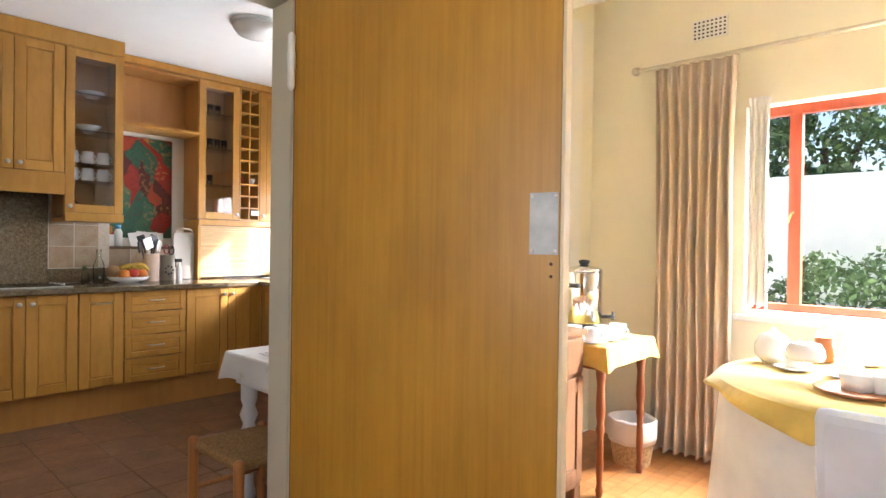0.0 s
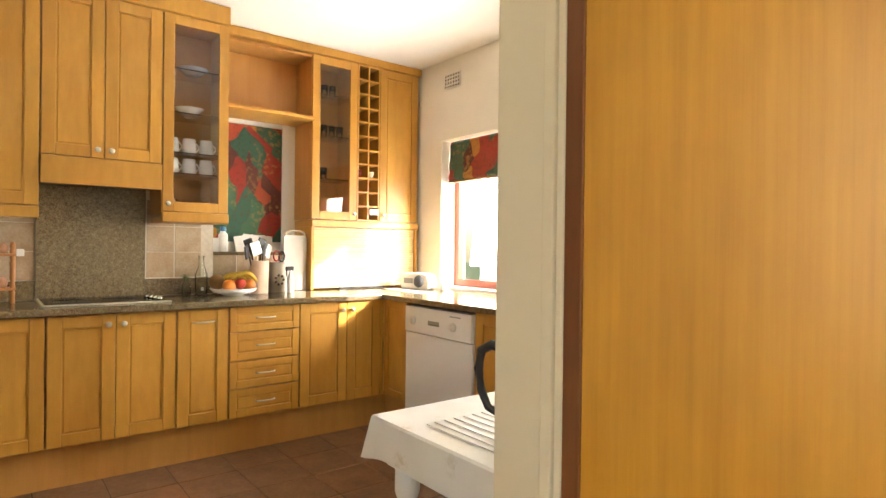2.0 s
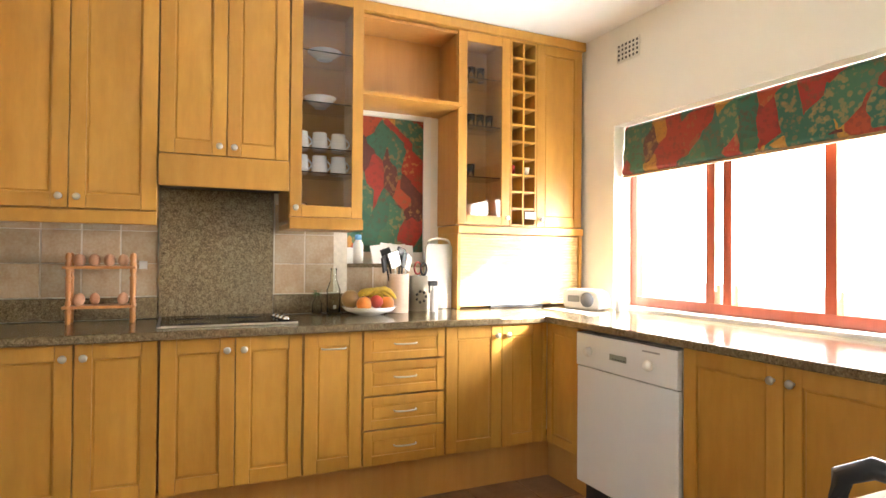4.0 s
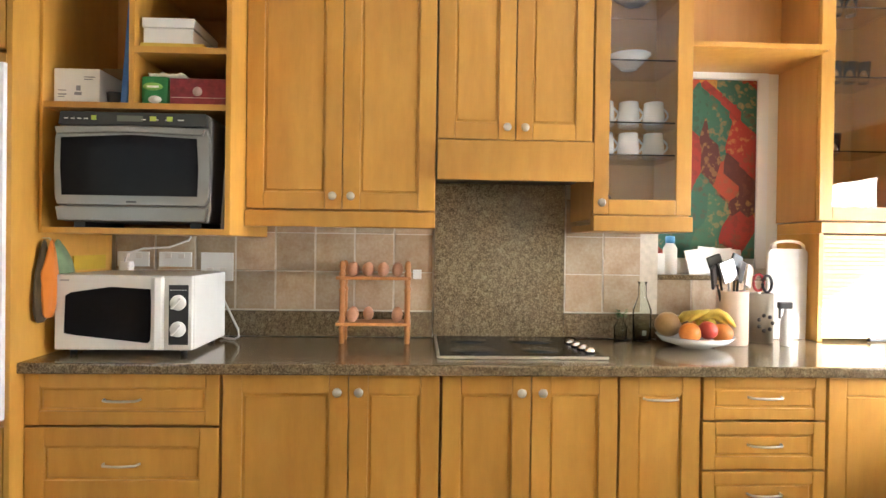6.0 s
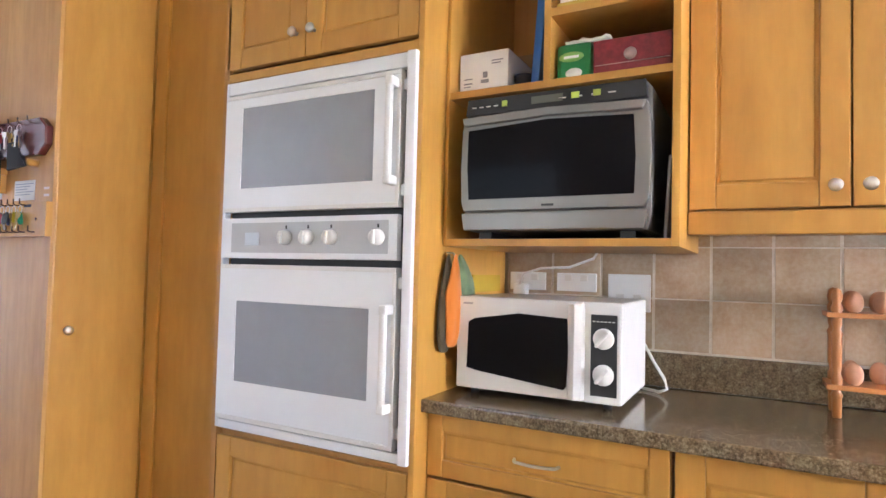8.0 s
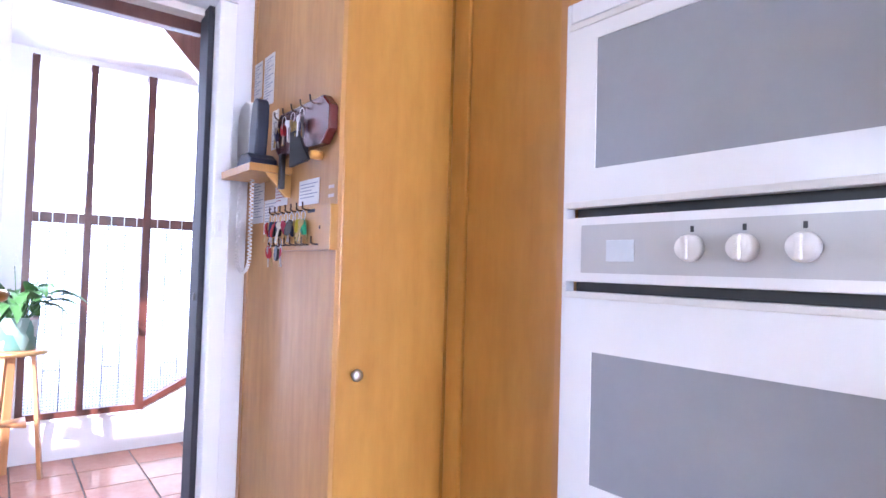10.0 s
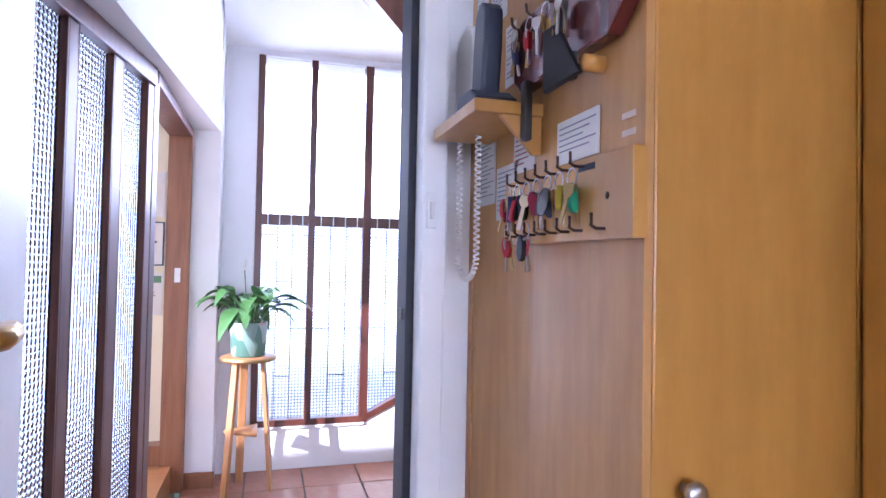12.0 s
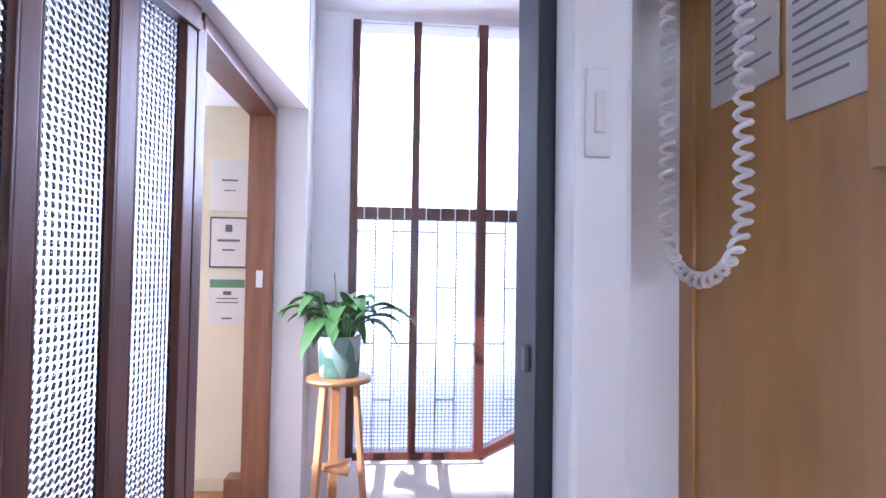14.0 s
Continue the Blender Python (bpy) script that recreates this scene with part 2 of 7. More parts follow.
def tile_mat(name, stops, rough, scale=3.0, bump=0.25, per_tile=0.14):
    n = Nodes(name)
    v = n.coords(shift=True)
    a = n.noise(v, scale, 5, 0.6)
    c = n.ramp(a, stops)
    oi = n.t.nodes.new("ShaderNodeObjectInfo")
    c = n.mix(1.0, c, n.ramp(oi.outputs["Random"], [(0, (1 - per_tile,) * 3), (1, (1 + per_tile * 0.4,) * 3)]), "MULTIPLY")
    hue = n.ramp(oi.outputs["Random"], [(0.0, (1.0, 0.92, 0.82)), (0.2, (0.94, 0.97, 1.0)), (0.4, (1.06, 0.93, 0.80)), (0.6, (0.98, 1.0, 0.97)), (0.8, (1.08, 0.96, 0.86)), (1.0, (0.95, 0.95, 0.95))])
    c = n.mix(1.0, c, hue, "MULTIPLY")
    f = n.noise(v, scale * 9, 4)
    c = n.mix(0.25, c, n.ramp(f, [(0.35, stops[0][1]), (0.65, stops[-1][1])]))
    n.color(c)
    n.bump(n.noise(v, scale * 4, 5), bump, 0.002)
    n.set(Roughness=rough)
    return n.mat


def patchwork(name):
    """Printed patchwork cloth: tilted patches of red, green, ochre and brown with small motifs."""
    n = Nodes(name)
    v = n.coords()
    mp = n.t.nodes.new("ShaderNodeMapping")
    mp.inputs["Rotation"].default_value = (0.45, 0.40, 0.0)
    mp.inputs["Scale"].default_value = (9.5, 9.5, 5.6)
    n.link(v, mp.inputs[0])
    vo = n.add("ShaderNodeTexVoronoi", Scale=1.0, Randomness=0.55)
    vo.distance = "CHEBYCHEV"
    n.link(mp.outputs[0], vo.inputs["Vector"])
    sep = n.t.nodes.new("ShaderNodeSeparateColor")
    n.link(vo.outputs["Color"], sep.inputs[0])
    base = n.ramp(sep.outputs[0], [(0.0, (0.28, 0.03, 0.02)), (0.22, (0.035, 0.11, 0.07)), (0.45, (0.40, 0.19, 0.035)), (0.58, (0.05, 0.13, 0.075)), (0.74, (0.09, 0.025, 0.02)), (0.86, (0.33, 0.05, 0.02))])
    base_node = base.node
    base_node.color_ramp.interpolation = "CONSTANT"
    sp = n.add("ShaderNodeTexVoronoi", Scale=24.0, Randomness=0.8)
    n.link(v, sp.inputs["Vector"])
    mask = n.ramp(sp.outputs["Distance"], [(0.30, (1, 1, 1)), (0.36, (0, 0, 0))])
    motif = n.ramp(sep.outputs[1], [(0.0, (0.02, 0.03, 0.025)), (0.4, (0.45, 0.25, 0.08)), (0.7, (0.12, 0.03, 0.02))])
    fl = n.noise(v, 26, 5, 0.65)
    c = n.mix(mask, base, n.mix(0.35, base, motif))
    c = n.mix(n.ramp(fl, [(0.54, (0, 0, 0)), (0.60, (0.45, 0.45, 0.45))]), c, motif)
    n.color(c)
    n.bump(n.noise(v, 400, 2), 0.2, 0.0006)
    n.set(Roughness=0.85)
    return n.mat


def leafy(name, a, b, c):
    n = Nodes(name)
    geo = n.t.nodes.new("ShaderNodeNewGeometry")
    n.color(n.ramp(geo.outputs["Random Per Island"], [(0.0, a), (0.5, b), (1.0, c)]))
    n.set(Roughness=0.5, Transmission_Weight=0.0)
    return n.mat


def cloth(name, col, scale=250, rough=0.9, trans=0.0, mottled=0.08):
    n = Nodes(name)
    v = n.coords()
    f = n.noise(v, 6, 4)
    n.color(n.ramp(f, [(0.3, tuple(x * (1 - mottled) for x in col)), (0.7, tuple(min(1, x * (1 + mottled)) for x in col))]))
    n.bump(n.noise(v, scale, 2), 0.2, 0.0008)
    n.set(Roughness=rough, Sheen_Weight=0.2)
    return n.mat


def textured_glass(name, across="Y"):
    """Pressed glass with a fine pattern of squares; part of its glitter is in the tint."""
    n = Nodes(name)
    v = n.coords()
    w = []
    for axis in (across, "Z"):
        t = n.add("ShaderNodeTexWave", Scale=16.0)
        t.bands_direction = axis
        n.link(v, t.inputs["Vector"])
        w.append(t.outputs["Fac"])
    m = n.t.nodes.new("ShaderNodeMath")
    m.operation = "MULTIPLY"
    n.link(w[0], m.inputs[0])
    n.link(w[1], m.inputs[1])
    # Sparkle put into the tint: dark grooves, near-white cell centres.
    n.color(n.ramp(m.outputs[0], [(0.03, (0.30, 0.34, 0.40)), (0.30, (0.62, 0.70, 0.78)), (0.6, (0.95, 0.98, 1.0))]))
    n.bump(m.outputs[0], 0.8, 0.006)
    n.set(Roughness=0.14, Transmission_Weight=1.0, IOR=1.45)
    return n.mat


GRANITE = granite("brown_granite")
FLOOR_TILE = tile_mat("slate_floor_tile", [(0.3, (0.13, 0.062, 0.034)), (0.5, (0.21, 0.107, 0.058)), (0.7, (0.29, 0.165, 0.095))], 0.42, 5.0, 0.35)
GROUT = plain("dark_grout", (0.10, 0.068, 0.05), 0.9, mottled=0.15, scale=30)
HALL_TILE = tile_mat("terracotta_tile", [(0.3, (0.32, 0.14, 0.09)), (0.5, (0.38, 0.18, 0.12)), (0.7, (0.43, 0.22, 0.15))], 0.22, 3.0, 0.1)
WALL_TILE = tile_mat("rustic_wall_tile", [(0.25, (0.34, 0.22, 0.125)), (0.5, (0.45, 0.35, 0.24)), (0.75, (0.53, 0.46, 0.36))], 0.3, 9.0, 0.15, 0.2)
WALL_GROUT = plain("pale_grout", (0.64, 0.58, 0.49), 0.9, mottled=0.1, scale=40)
BLIND_CLOTH = patchwork("patchwork_cloth")
CURTAIN_CLOTH = cloth("beige_curtain", (0.58, 0.46, 0.33))
WHITE_CLOTH = cloth("white_cloth", (0.78, 0.77, 0.73))
YELLOW_CLOTH = cloth("yellow_cloth", (0.66, 0.46, 0.10), mottled=0.3)
BLACK_GLASS = plain("black_glass", (0.010, 0.009, 0.010), 0.12, mottled=0.05, bump=0.0)
BLACK_GLASS.node_tree.nodes["Principled BSDF"].inputs["Specular IOR Level"].default_value = 0.05
# Grey lighter than dark glass; part of the reflection is in the colour.
OVEN_GLASS = plain("grey_oven_glass", (0.30, 0.31, 0.335), 0.08, mottled=0.03, bump=0.0, coat=0.6)
FROSTED = textured_glass("pressed_glass")
FROSTED_X = textured_glass("pressed_window_glass", "X")
LEAF_GREEN = leafy("garden_leaf", (0.05, 0.09, 0.03), (0.09, 0.15, 0.05), (0.15, 0.22, 0.09))
PLANT_LEAF = leafy("plant_leaf", (0.02, 0.07, 0.02), (0.05, 0.14, 0.035), (0.11, 0.22, 0.06))
BARK = plain("bark", (0.12, 0.08, 0.055), 0.9, mottled=0.3, scale=8, bump=0.6)
LAWN = plain("lawn", (0.07, 0.11, 0.04), 0.9, mottled=0.3, scale=6, bump=0.5)

# ---- large structure ----
CEIL = 2.68


def structure(name, bm, material, label, category):
    return solid(name, bm, material, label, category, kind="structure")


solid("ground", box(-40, -40, -0.30, 40, 40, -0.16), LAWN, "green lawn around the house", "ground", kind="structure")
KITCHEN_FLOOR = structure("floor_kitchen", boxes([(-2.95, -1.02, -0.12, 0.32, 5.15, -0.006), (0.32, -1.02, -0.12, 0.80, 3.80, -0.006)]), GROUT, "dark grouted slab under brown slate floor tiles", "floor")
HALL_FLOOR = structure("floor_hall", box(-3.1, -3.7, -0.12, -0.79, -1.02, -0.006), GROUT, "hall slab under glossy terracotta tiles", "floor")
DINING_FLOOR = structure("floor_dining", boxes([(0.80, 0.9, -0.12, 5.2, 5.52, -0.014), (0.46, 3.92, -0.12, 0.80, 5.52, -0.014)]), DARKWOOD, "subfloor under warm wooden strip flooring", "floor")
structure("floor_side_room", box(-0.74, -3.36, -0.12, 1.9, -1.02, 0.15), OAKFLOOR, "polished wooden floor of the side room", "floor")

structure("wall_west", box(-2.80, -1.02, 0, -2.555, 3.27, CEIL), WHITE_WALL, "cream painted kitchen wall behind the cabinets", "wall")
structure("wall_west_recess", boxes([(-2.95, 3.27, 0, -2.80, 4.90, 1.28), (-2.95, 3.27, 2.14, -2.80, 4.90, CEIL), (-2.95, 3.27, 1.28, -2.80, 3.30, 2.14), (-2.95, 3.86, 1.28, -2.80, 4.90, 2.14)]), WHITE_WALL, "recessed cream kitchen wall with a small window opening", "wall")
structure("wall_recess_low", box(-2.80, 3.27, 0, -2.60, 3.94, 1.155), WHITE_WALL, "low tiled wall under the small window", "wall")
WX0, WX1, WZ0, WZ1 = -2.215, -0.40, 0.905, 2.06
structure("wall_north", boxes([(-2.95, 4.90, 0, WX0, 5.15, CEIL), (WX1, 4.90, 0, 0.47, 5.15, CEIL), (WX0, 4.90, 0, WX1, 5.15, WZ0), (WX0, 4.90, WZ1, WX1, 5.15, CEIL)]), WHITE_WALL, "cream painted kitchen wall with a wide window", "wall")
structure("wall_partition", boxes([(0.32, 3.92, 0, 0.46, 5.30, 2.85), (0.32, 3.80, 0, 0.871, 3.92, 2.85)]), CREAM_WALL, "cream partition between kitchen and dining room", "wall")
structure("wall_stub", box(0.735, 2.776, 0, 0.871, 3.80, 2.85), CREAM_WALL, "short cream wall beside the doorway", "wall")
structure("wall_lintel", box(0.735, 1.878, 2.008, 0.871, 2.776, 2.85), CREAM_WALL, "cream wall above the kitchen doorway", "wall")
structure("wall_east", boxes([(0.735, -1.02, 0, 0.92, -0.45, 2.85), (0.735, 0.45, 0, 0.92, 1.877, 2.85), (0.735, -0.45, 0, 0.92, 0.45, 1.0), (0.735, -0.45, 2.10, 0.92, 0.45, 2.85)]), CREAM_WALL, "cream kitchen wall with a side window", "wall")
DX0, DX1 = -1.52, -0.79
structure("wall_south", boxes([(-2.95, -1.02, 0, -1.60, -0.985, 3.4), (DX1 + 0.06, -1.02, 0, 0.735, -0.96, 3.4), (-1.60, -1.02, 2.10, DX1 + 0.06, -0.96, 3.4)]), WHITE_WALL, "white wall with the doorway to the hall", "wall")
structure("ceiling_kitchen", box(-2.95, -0.96, CEIL, 0.735, 4.90, CEIL + 0.12), CEILING, "smooth white kitchen ceiling", "ceiling")
structure("ceiling_dining", box(0.30, 0.9, 2.85, 5.2, 5.55, 2.97), CEILING, "smooth white dining room ceiling", "ceiling")
DWX0, DWX1, DWZ0, DWZ1 = 1.42, 3.9, 0.885, 2.02
structure("wall_dining_north", boxes([(0.46, 5.30, 0, DWX0, 5.52, 2.85), (DWX1, 5.30, 0, 5.2, 5.52, 2.85), (DWX0, 5.30, 0, DWX1, 5.52, DWZ0), (DWX0, 5.30, DWZ1, DWX1, 5.52, 2.85)]), CREAM_WALL, "cream dining room wall with a wide window", "wall")
structure("wall_dining_east", box(5.0, 0.9, 0, 5.2, 5.30, 2.85), CREAM_WALL, "plain cream dining room wall", "wall")
# South opening is unseen, added to hold the extra lamp.
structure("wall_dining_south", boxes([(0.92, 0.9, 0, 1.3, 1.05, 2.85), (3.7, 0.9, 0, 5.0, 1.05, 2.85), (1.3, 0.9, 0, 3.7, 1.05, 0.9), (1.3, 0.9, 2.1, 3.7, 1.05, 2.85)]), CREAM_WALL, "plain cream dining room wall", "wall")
# hall
structure("wall_hall_west", box(-3.1, -3.55, 0, -2.95, -1.02, 3.4), HALL_WALL, "white hall wall", "wall")
HWX0, HWX1, HWY = -2.30, -1.14, -3.43
structure("wall_hall_south", merged(
    box(-3.1, -3.62, 0, HWX0, -3.44, 3.4), box(HWX1, -3.62, 0, -0.95, -3.44, 3.4), box(HWX0, -3.62, 2.57, HWX1, -3.44, 3.4),
    prism([(HWX0, 0), (HWX1, 0), (HWX1, 0.265), (-1.84, 0.265), (HWX0, 0.487)], "y", -3.62, -3.44)), HALL_WALL, "white hall wall with a tall window and a sloping sill", "wall")
structure("wall_hall_pier", box(-0.95, -3.62, 0, -0.79, -3.235, 3.4), HALL_WALL, "white pier beside the side-room doorway", "wall")
structure("wall_hall_bulkhead", prism([(-0.945, -3.235), (-0.845, -2.10), (-0.80, -1.60), (-0.755, -1.02), (-0.40, -1.02), (-0.40, -3.235)], "z", 2.03, 3.4), HALL_WALL, "white bulkhead above the glazed screen", "wall")
structure("ceiling_hall", merged(prism([(-3.46, 2.60), (-1.9, 3.30), (-1.9, 3.40), (-3.46, 2.70)], "x", -2.95, -0.95), box(-2.95, -1.9, 3.30, -0.95, -1.02, 3.40)), CEILING, "sloping white hall ceiling", "ceiling")
# side room behind the glazed screen
structure("wall_room_south", boxes([(-0.79, -3.50, 0, -0.32, -3.36, 2.6), (1.4, -3.50, 0, 2.0, -3.36, 2.6), (-0.32, -3.50, 0, 1.4, -3.36, 0.15), (-0.32, -3.50, 2.2, 1.4, -3.36, 2.6)]), CREAM_WALL, "yellow painted wall of the side room with a tall window", "wall")
# East opening is unseen, added so daylight reaches the side room.
structure("wall_room_east", boxes([(1.9, -3.36, 0, 2.05, -2.6, 2.6), (1.9, -1.6, 0, 2.05, -1.02, 2.6), (1.9, -2.6, 0, 2.05, -1.6, 0.9), (1.9, -2.6, 2.1, 2.05, -1.6, 2.6)]), CREAM_WALL, "yellow side-room wall with an added, unseen opening", "wall")
structure("ceiling_room", box(-0.79, -3.36, 2.6, 2.05, -1.02, 2.7), CEILING, "white side-room ceiling", "ceiling")
window_light("window_light_room", (0.54, -3.46, 1.2), (0.0, 0, 1.2), 1.65, 2.0, 26, (0.85, 0.92, 1.0))


# ---- kitchen cabinets ----
def frame_members(w, h, stile, t=0.021):
    """The stiles and rails of a framed door leaf: x along its width, z up, the front at y=0 facing -y."""
    return (("stile", (0, 0, 0, stile, t, h)), ("stile", (w - stile, 0, 0, w, t, h)), ("rail", (stile, 0.0005, 0, w - stile, t, stile)), ("rail", (stile, 0.0005, h - stile, w - stile, t, h)))


def sunk_panel(w, h, stile, t=0.021):
    """The sunk panel with a small raised field."""
    bm = box(stile - 0.002, 0.010, stile - 0.002, w - stile + 0.002, t - 0.003, h - stile + 0.002)
    front = min(bm.faces, key=lambda f: f.calc_center_median().y)
    bmesh.ops.inset_region(bm, faces=[front], thickness=0.012, depth=0.0)
    bmesh.ops.inset_region(bm, faces=[front], thickness=0.006, depth=0.0035)
    return bm


def knob():
    bm = turned([(0.006, 0), (0.006, 0.012), (0.012, 0.016), (0.0155, 0.021), (0.0145, 0.026), (0.008, 0.0295), (0.001, 0.030)], 16)
    return moved(bm, pose(0, 0, 0, 90, 0, 0))


def bow_handle(w=0.115):
    pts = [(-w / 2, 0.0, 0), (-w / 2 + 0.004, -0.014, 0)] + [(-w / 2 + 0.008 + (w - 0.016) * k / 8, -0.020 - 0.008 * math.sin(math.pi * k / 8), 0) for k in range(9)] + [(w / 2 - 0.004, -0.014, 0), (w / 2, 0.0, 0)]
    return tube(pts, 0.0042, 8)


def put_door(unit, name, u0, z0, u1, z1, knob_at=None, handle_at=None, glazed=False, material=None, stile=0.062):
    gap = 0.0018
    w, h = u1 - u0 - 2 * gap, z1 - z0 - 2 * gap
    m = pose(u0 + gap, 0, z0 + gap)
    stile = min(stile, h * 0.27)
    if glazed:
        leaf = part(name, moved(box(stile - 0.003, 0.009, stile - 0.003, w - stile + 0.003, 0.013, h - stile + 0.003), m), GLASS, unit, "maple-framed door with a clear glass pane")
        leaf.visible_shadow = False
    else:
        leaf = part(name, moved(sunk_panel(w, h, stile), m), material or MAPLE, unit)
    for piece, dims in frame_members(w, h, stile):
        part(piece, moved(box(*dims, bevel=0.0035), m), material or MAPLE, leaf)
    if knob_at:
        part("knob", moved(knob(), pose(knob_at[0], 0, knob_at[1])), NICKEL, leaf, "round satin metal knob")
    if handle_at:
        part("handle", moved(bow_handle(), pose(handle_at[0], 0, handle_at[1])), NICKEL, leaf, "slim bowed metal handle")
    return leaf


BASE_X, TOP_X, DEEP = -2.0, -2.225, 0.53
BASE_TOP, BASE_BOT = 0.868, 0.215
H0, H1 = 0.0, 0.652


def base_unit(y0, y1, label):
    u = thing("base_cabinet", (BASE_X, y0, BASE_BOT), label, "cabinet", rz=90, local=True, group="base cabinets")
    w = y1 - y0
    part("body", boxes([(0, 0.023, 0, 0.016, DEEP, H1), (w - 0.016, 0.023, 0, w, DEEP, H1), (0.016, 0.023, 0, w - 0.016, DEEP, 0.016), (0.016, DEEP - 0.012, 0.016, w - 0.016, DEEP, H1), (0.016, 0.023, H1 - 0.016, w - 0.016, DEEP, H1)]), MAPLE_SIDE, u)
    return u, w


u, w = base_unit(0.985, 1.606, "light maple base cabinet with three wide drawers")
for k, (a, b) in enumerate(((0.481, H1), (0.240, 0.477), (H0, 0.236))):
    put_door(u, "drawer_front", 0, a, w, b, handle_at=(w / 2, (a + b) / 2))
for y0, ym, y1 in ((1.612, 2.022, 2.322), (2.328, 2.626, 2.918)):
    u, w = base_unit(y0, y1, "light maple two-door base cabinet with round knobs")
    put_door(u, "door", 0, H0, ym - y0, H1, knob_at=(ym - y0 - 0.035, H1 - 0.055))
    put_door(u, "door", ym - y0, H0, w, H1, knob_at=(ym - y0 + 0.035, H1 - 0.055))
u, w = base_unit(2.923, 3.200, "narrow light maple base cabinet with a single door")
put_door(u, "door", 0, H0, w, H1, handle_at=(w / 2, H1 - 0.075))
u, w = base_unit(3.206, 3.634, "light maple base cabinet with four drawers")
for a, b in ((0.503, H1), (0.335, 0.499), (0.172, 0.331), (H0, 0.168)):
    put_door(u, "drawer_front", 0, a, w, b, handle_at=(w / 2, (a + b) / 2 + 0.005))
u, w = base_unit(3.640, 4.24, "light maple corner base cabinet with two doors")
put_door(u, "door", 0, H0, 0.327, H1, knob_at=(0.292, H1 - 0.055))
put_door(u, "door", 0.327, H0, 0.585, H1, knob_at=(0.36, H1 - 0.055))

part("corner_post", box(0.587, 0.0, 0.0, 0.612, 0.02, H1, bevel=0.002), MAPLE, u)
NORTH_Y = 4.25
u = thing("base_cabinet", (-1.998, NORTH_Y, BASE_BOT), "light maple corner base cabinet beside the dishwasher", "cabinet", local=True, group="base cabinets")
part("body", box(0.0, 0.022, 0, 0.278, 0.60, H1), MAPLE_SIDE, u)
put_door(u, "end_panel", 0.0, H0, 0.278, H1, stile=0.05)
u = thing("base_cabinet", (-1.045, NORTH_Y, BASE_BOT), "light maple base cabinet under the window", "cabinet", local=True, group="base cabinets")
part("body", box(0.0, 0.022, 0, 1.3, 0.50, H1), MAPLE_SIDE, u)
put_door(u, "door", 0, H0, 0.43, H1, knob_at=(0.395, H1 - 0.055))
put_door(u, "door", 0.43, H0, 0.86, H1, knob_at=(0.465, H1 - 0.055))
put_door(u, "door", 0.86, H0, 1.3, H1, knob_at=(0.9, H1 - 0.055))
solid("kickboard", boxes([(-2.085, 0.985, 0, -2.065, 4.31, 0.213), (-2.065, 4.31, 0, -1.72, 4.33, 0.213), (-1.05, 4.31, 0, 0.25, 4.33, 0.213)]), MAPLE_SIDE, "recessed wooden kickboard under the base cabinets", "kickboard", kind="structure")

# worktop: one L-shaped slab with a rounded edge
outline = [(-2.553, 0.975), (-1.965, 0.975), (-1.965, 4.215), (0.30, 4.215), (0.30, 4.898), (-2.798, 4.898), (-2.798, 3.94), (-2.60, 3.94), (-2.60, 3.275), (-2.553, 3.275)]
solid("worktop", prism(outline, "z", 0.870, 0.905, bevel=0.006), GRANITE, "polished brown granite worktop running round the corner", "worktop")
solid("upstand", boxes([(-2.553, 0.985, 0.907, -2.535, 2.306, 1.012), (-2.553, 2.864, 0.907, -2.535, 3.275, 1.012), (-2.598, 3.275, 0.907, -2.58, 3.938, 1.0)], bevel=0.002), GRANITE, "brown granite upstand along the worktop's back edge", "upstand")
solid("splashback", box(-2.553, 2.308, 0.907, -2.533, 2.862, 1.60, bevel=0.002), GRANITE, "brown granite splashback behind the hob", "splashback")
solid("window_ledge", box(-2.798, 3.275, 1.157, -2.585, 3.938, 1.18, bevel=0.004), GRANITE, "narrow granite ledge below the small window", "ledge")

UP_TOP = 2.565


def upper_unit(y0, y1, z0, label, x=TOP_X, depth=0.325, top=UP_TOP):
    u = thing("wall_cabinet", (x, y0, z0), label, "cabinet", rz=90, local=True, group="wall cabinets")
    w, h = y1 - y0, top - z0
    t = 0.018
    part("body", boxes([(0, 0.023, 0, t, depth, h), (w - t, 0.023, 0, w, depth, h), (t, 0.023, 0, w - t, depth, t), (t, 0.023, h - t, w - t, depth, h), (t, depth - 0.01, t, w - t, depth, h - t)]), MAPLE_SIDE, u)
    return u, w, h


u, w, h = upper_unit(1.614, 2.304, 1.40, "tall light maple wall cabinet with two doors")
put_door(u, "door", 0, 0.018, 0.349, h, knob_at=(0.349 - 0.033, 0.068))
put_door(u, "door", 0.349, 0.018, w, h, knob_at=(0.349 + 0.033, 0.068))
part("light_pelmet", box(0, -0.012, -0.045, w, 0.03, 0.012, bevel=0.004), MAPLE, u)
part("underside", box(0.0, 0.03, -0.045, w, 0.045, 0.0), MAPLE_SIDE, u)
u, w, h = upper_unit(2.308, 2.884, 1.685, "light maple wall cabinet above the cooker hood")
put_door(u, "door", 0, 0.0, w / 2, h, knob_at=(w / 2 - 0.033, 0.045))
put_door(u, "door", w / 2, 0.0, w, h, knob_at=(w / 2 + 0.033, 0.045))
hood = thing("cooker_hood", (TOP_X, 2.308, 1.535), "built-in cooker hood behind a plain maple front", "cooker hood", rz=90, local=True)
part("front", box(0.0, -0.022, 0.0, 0.576, 0.0, 0.146, bevel=0.004), MAPLE, hood)
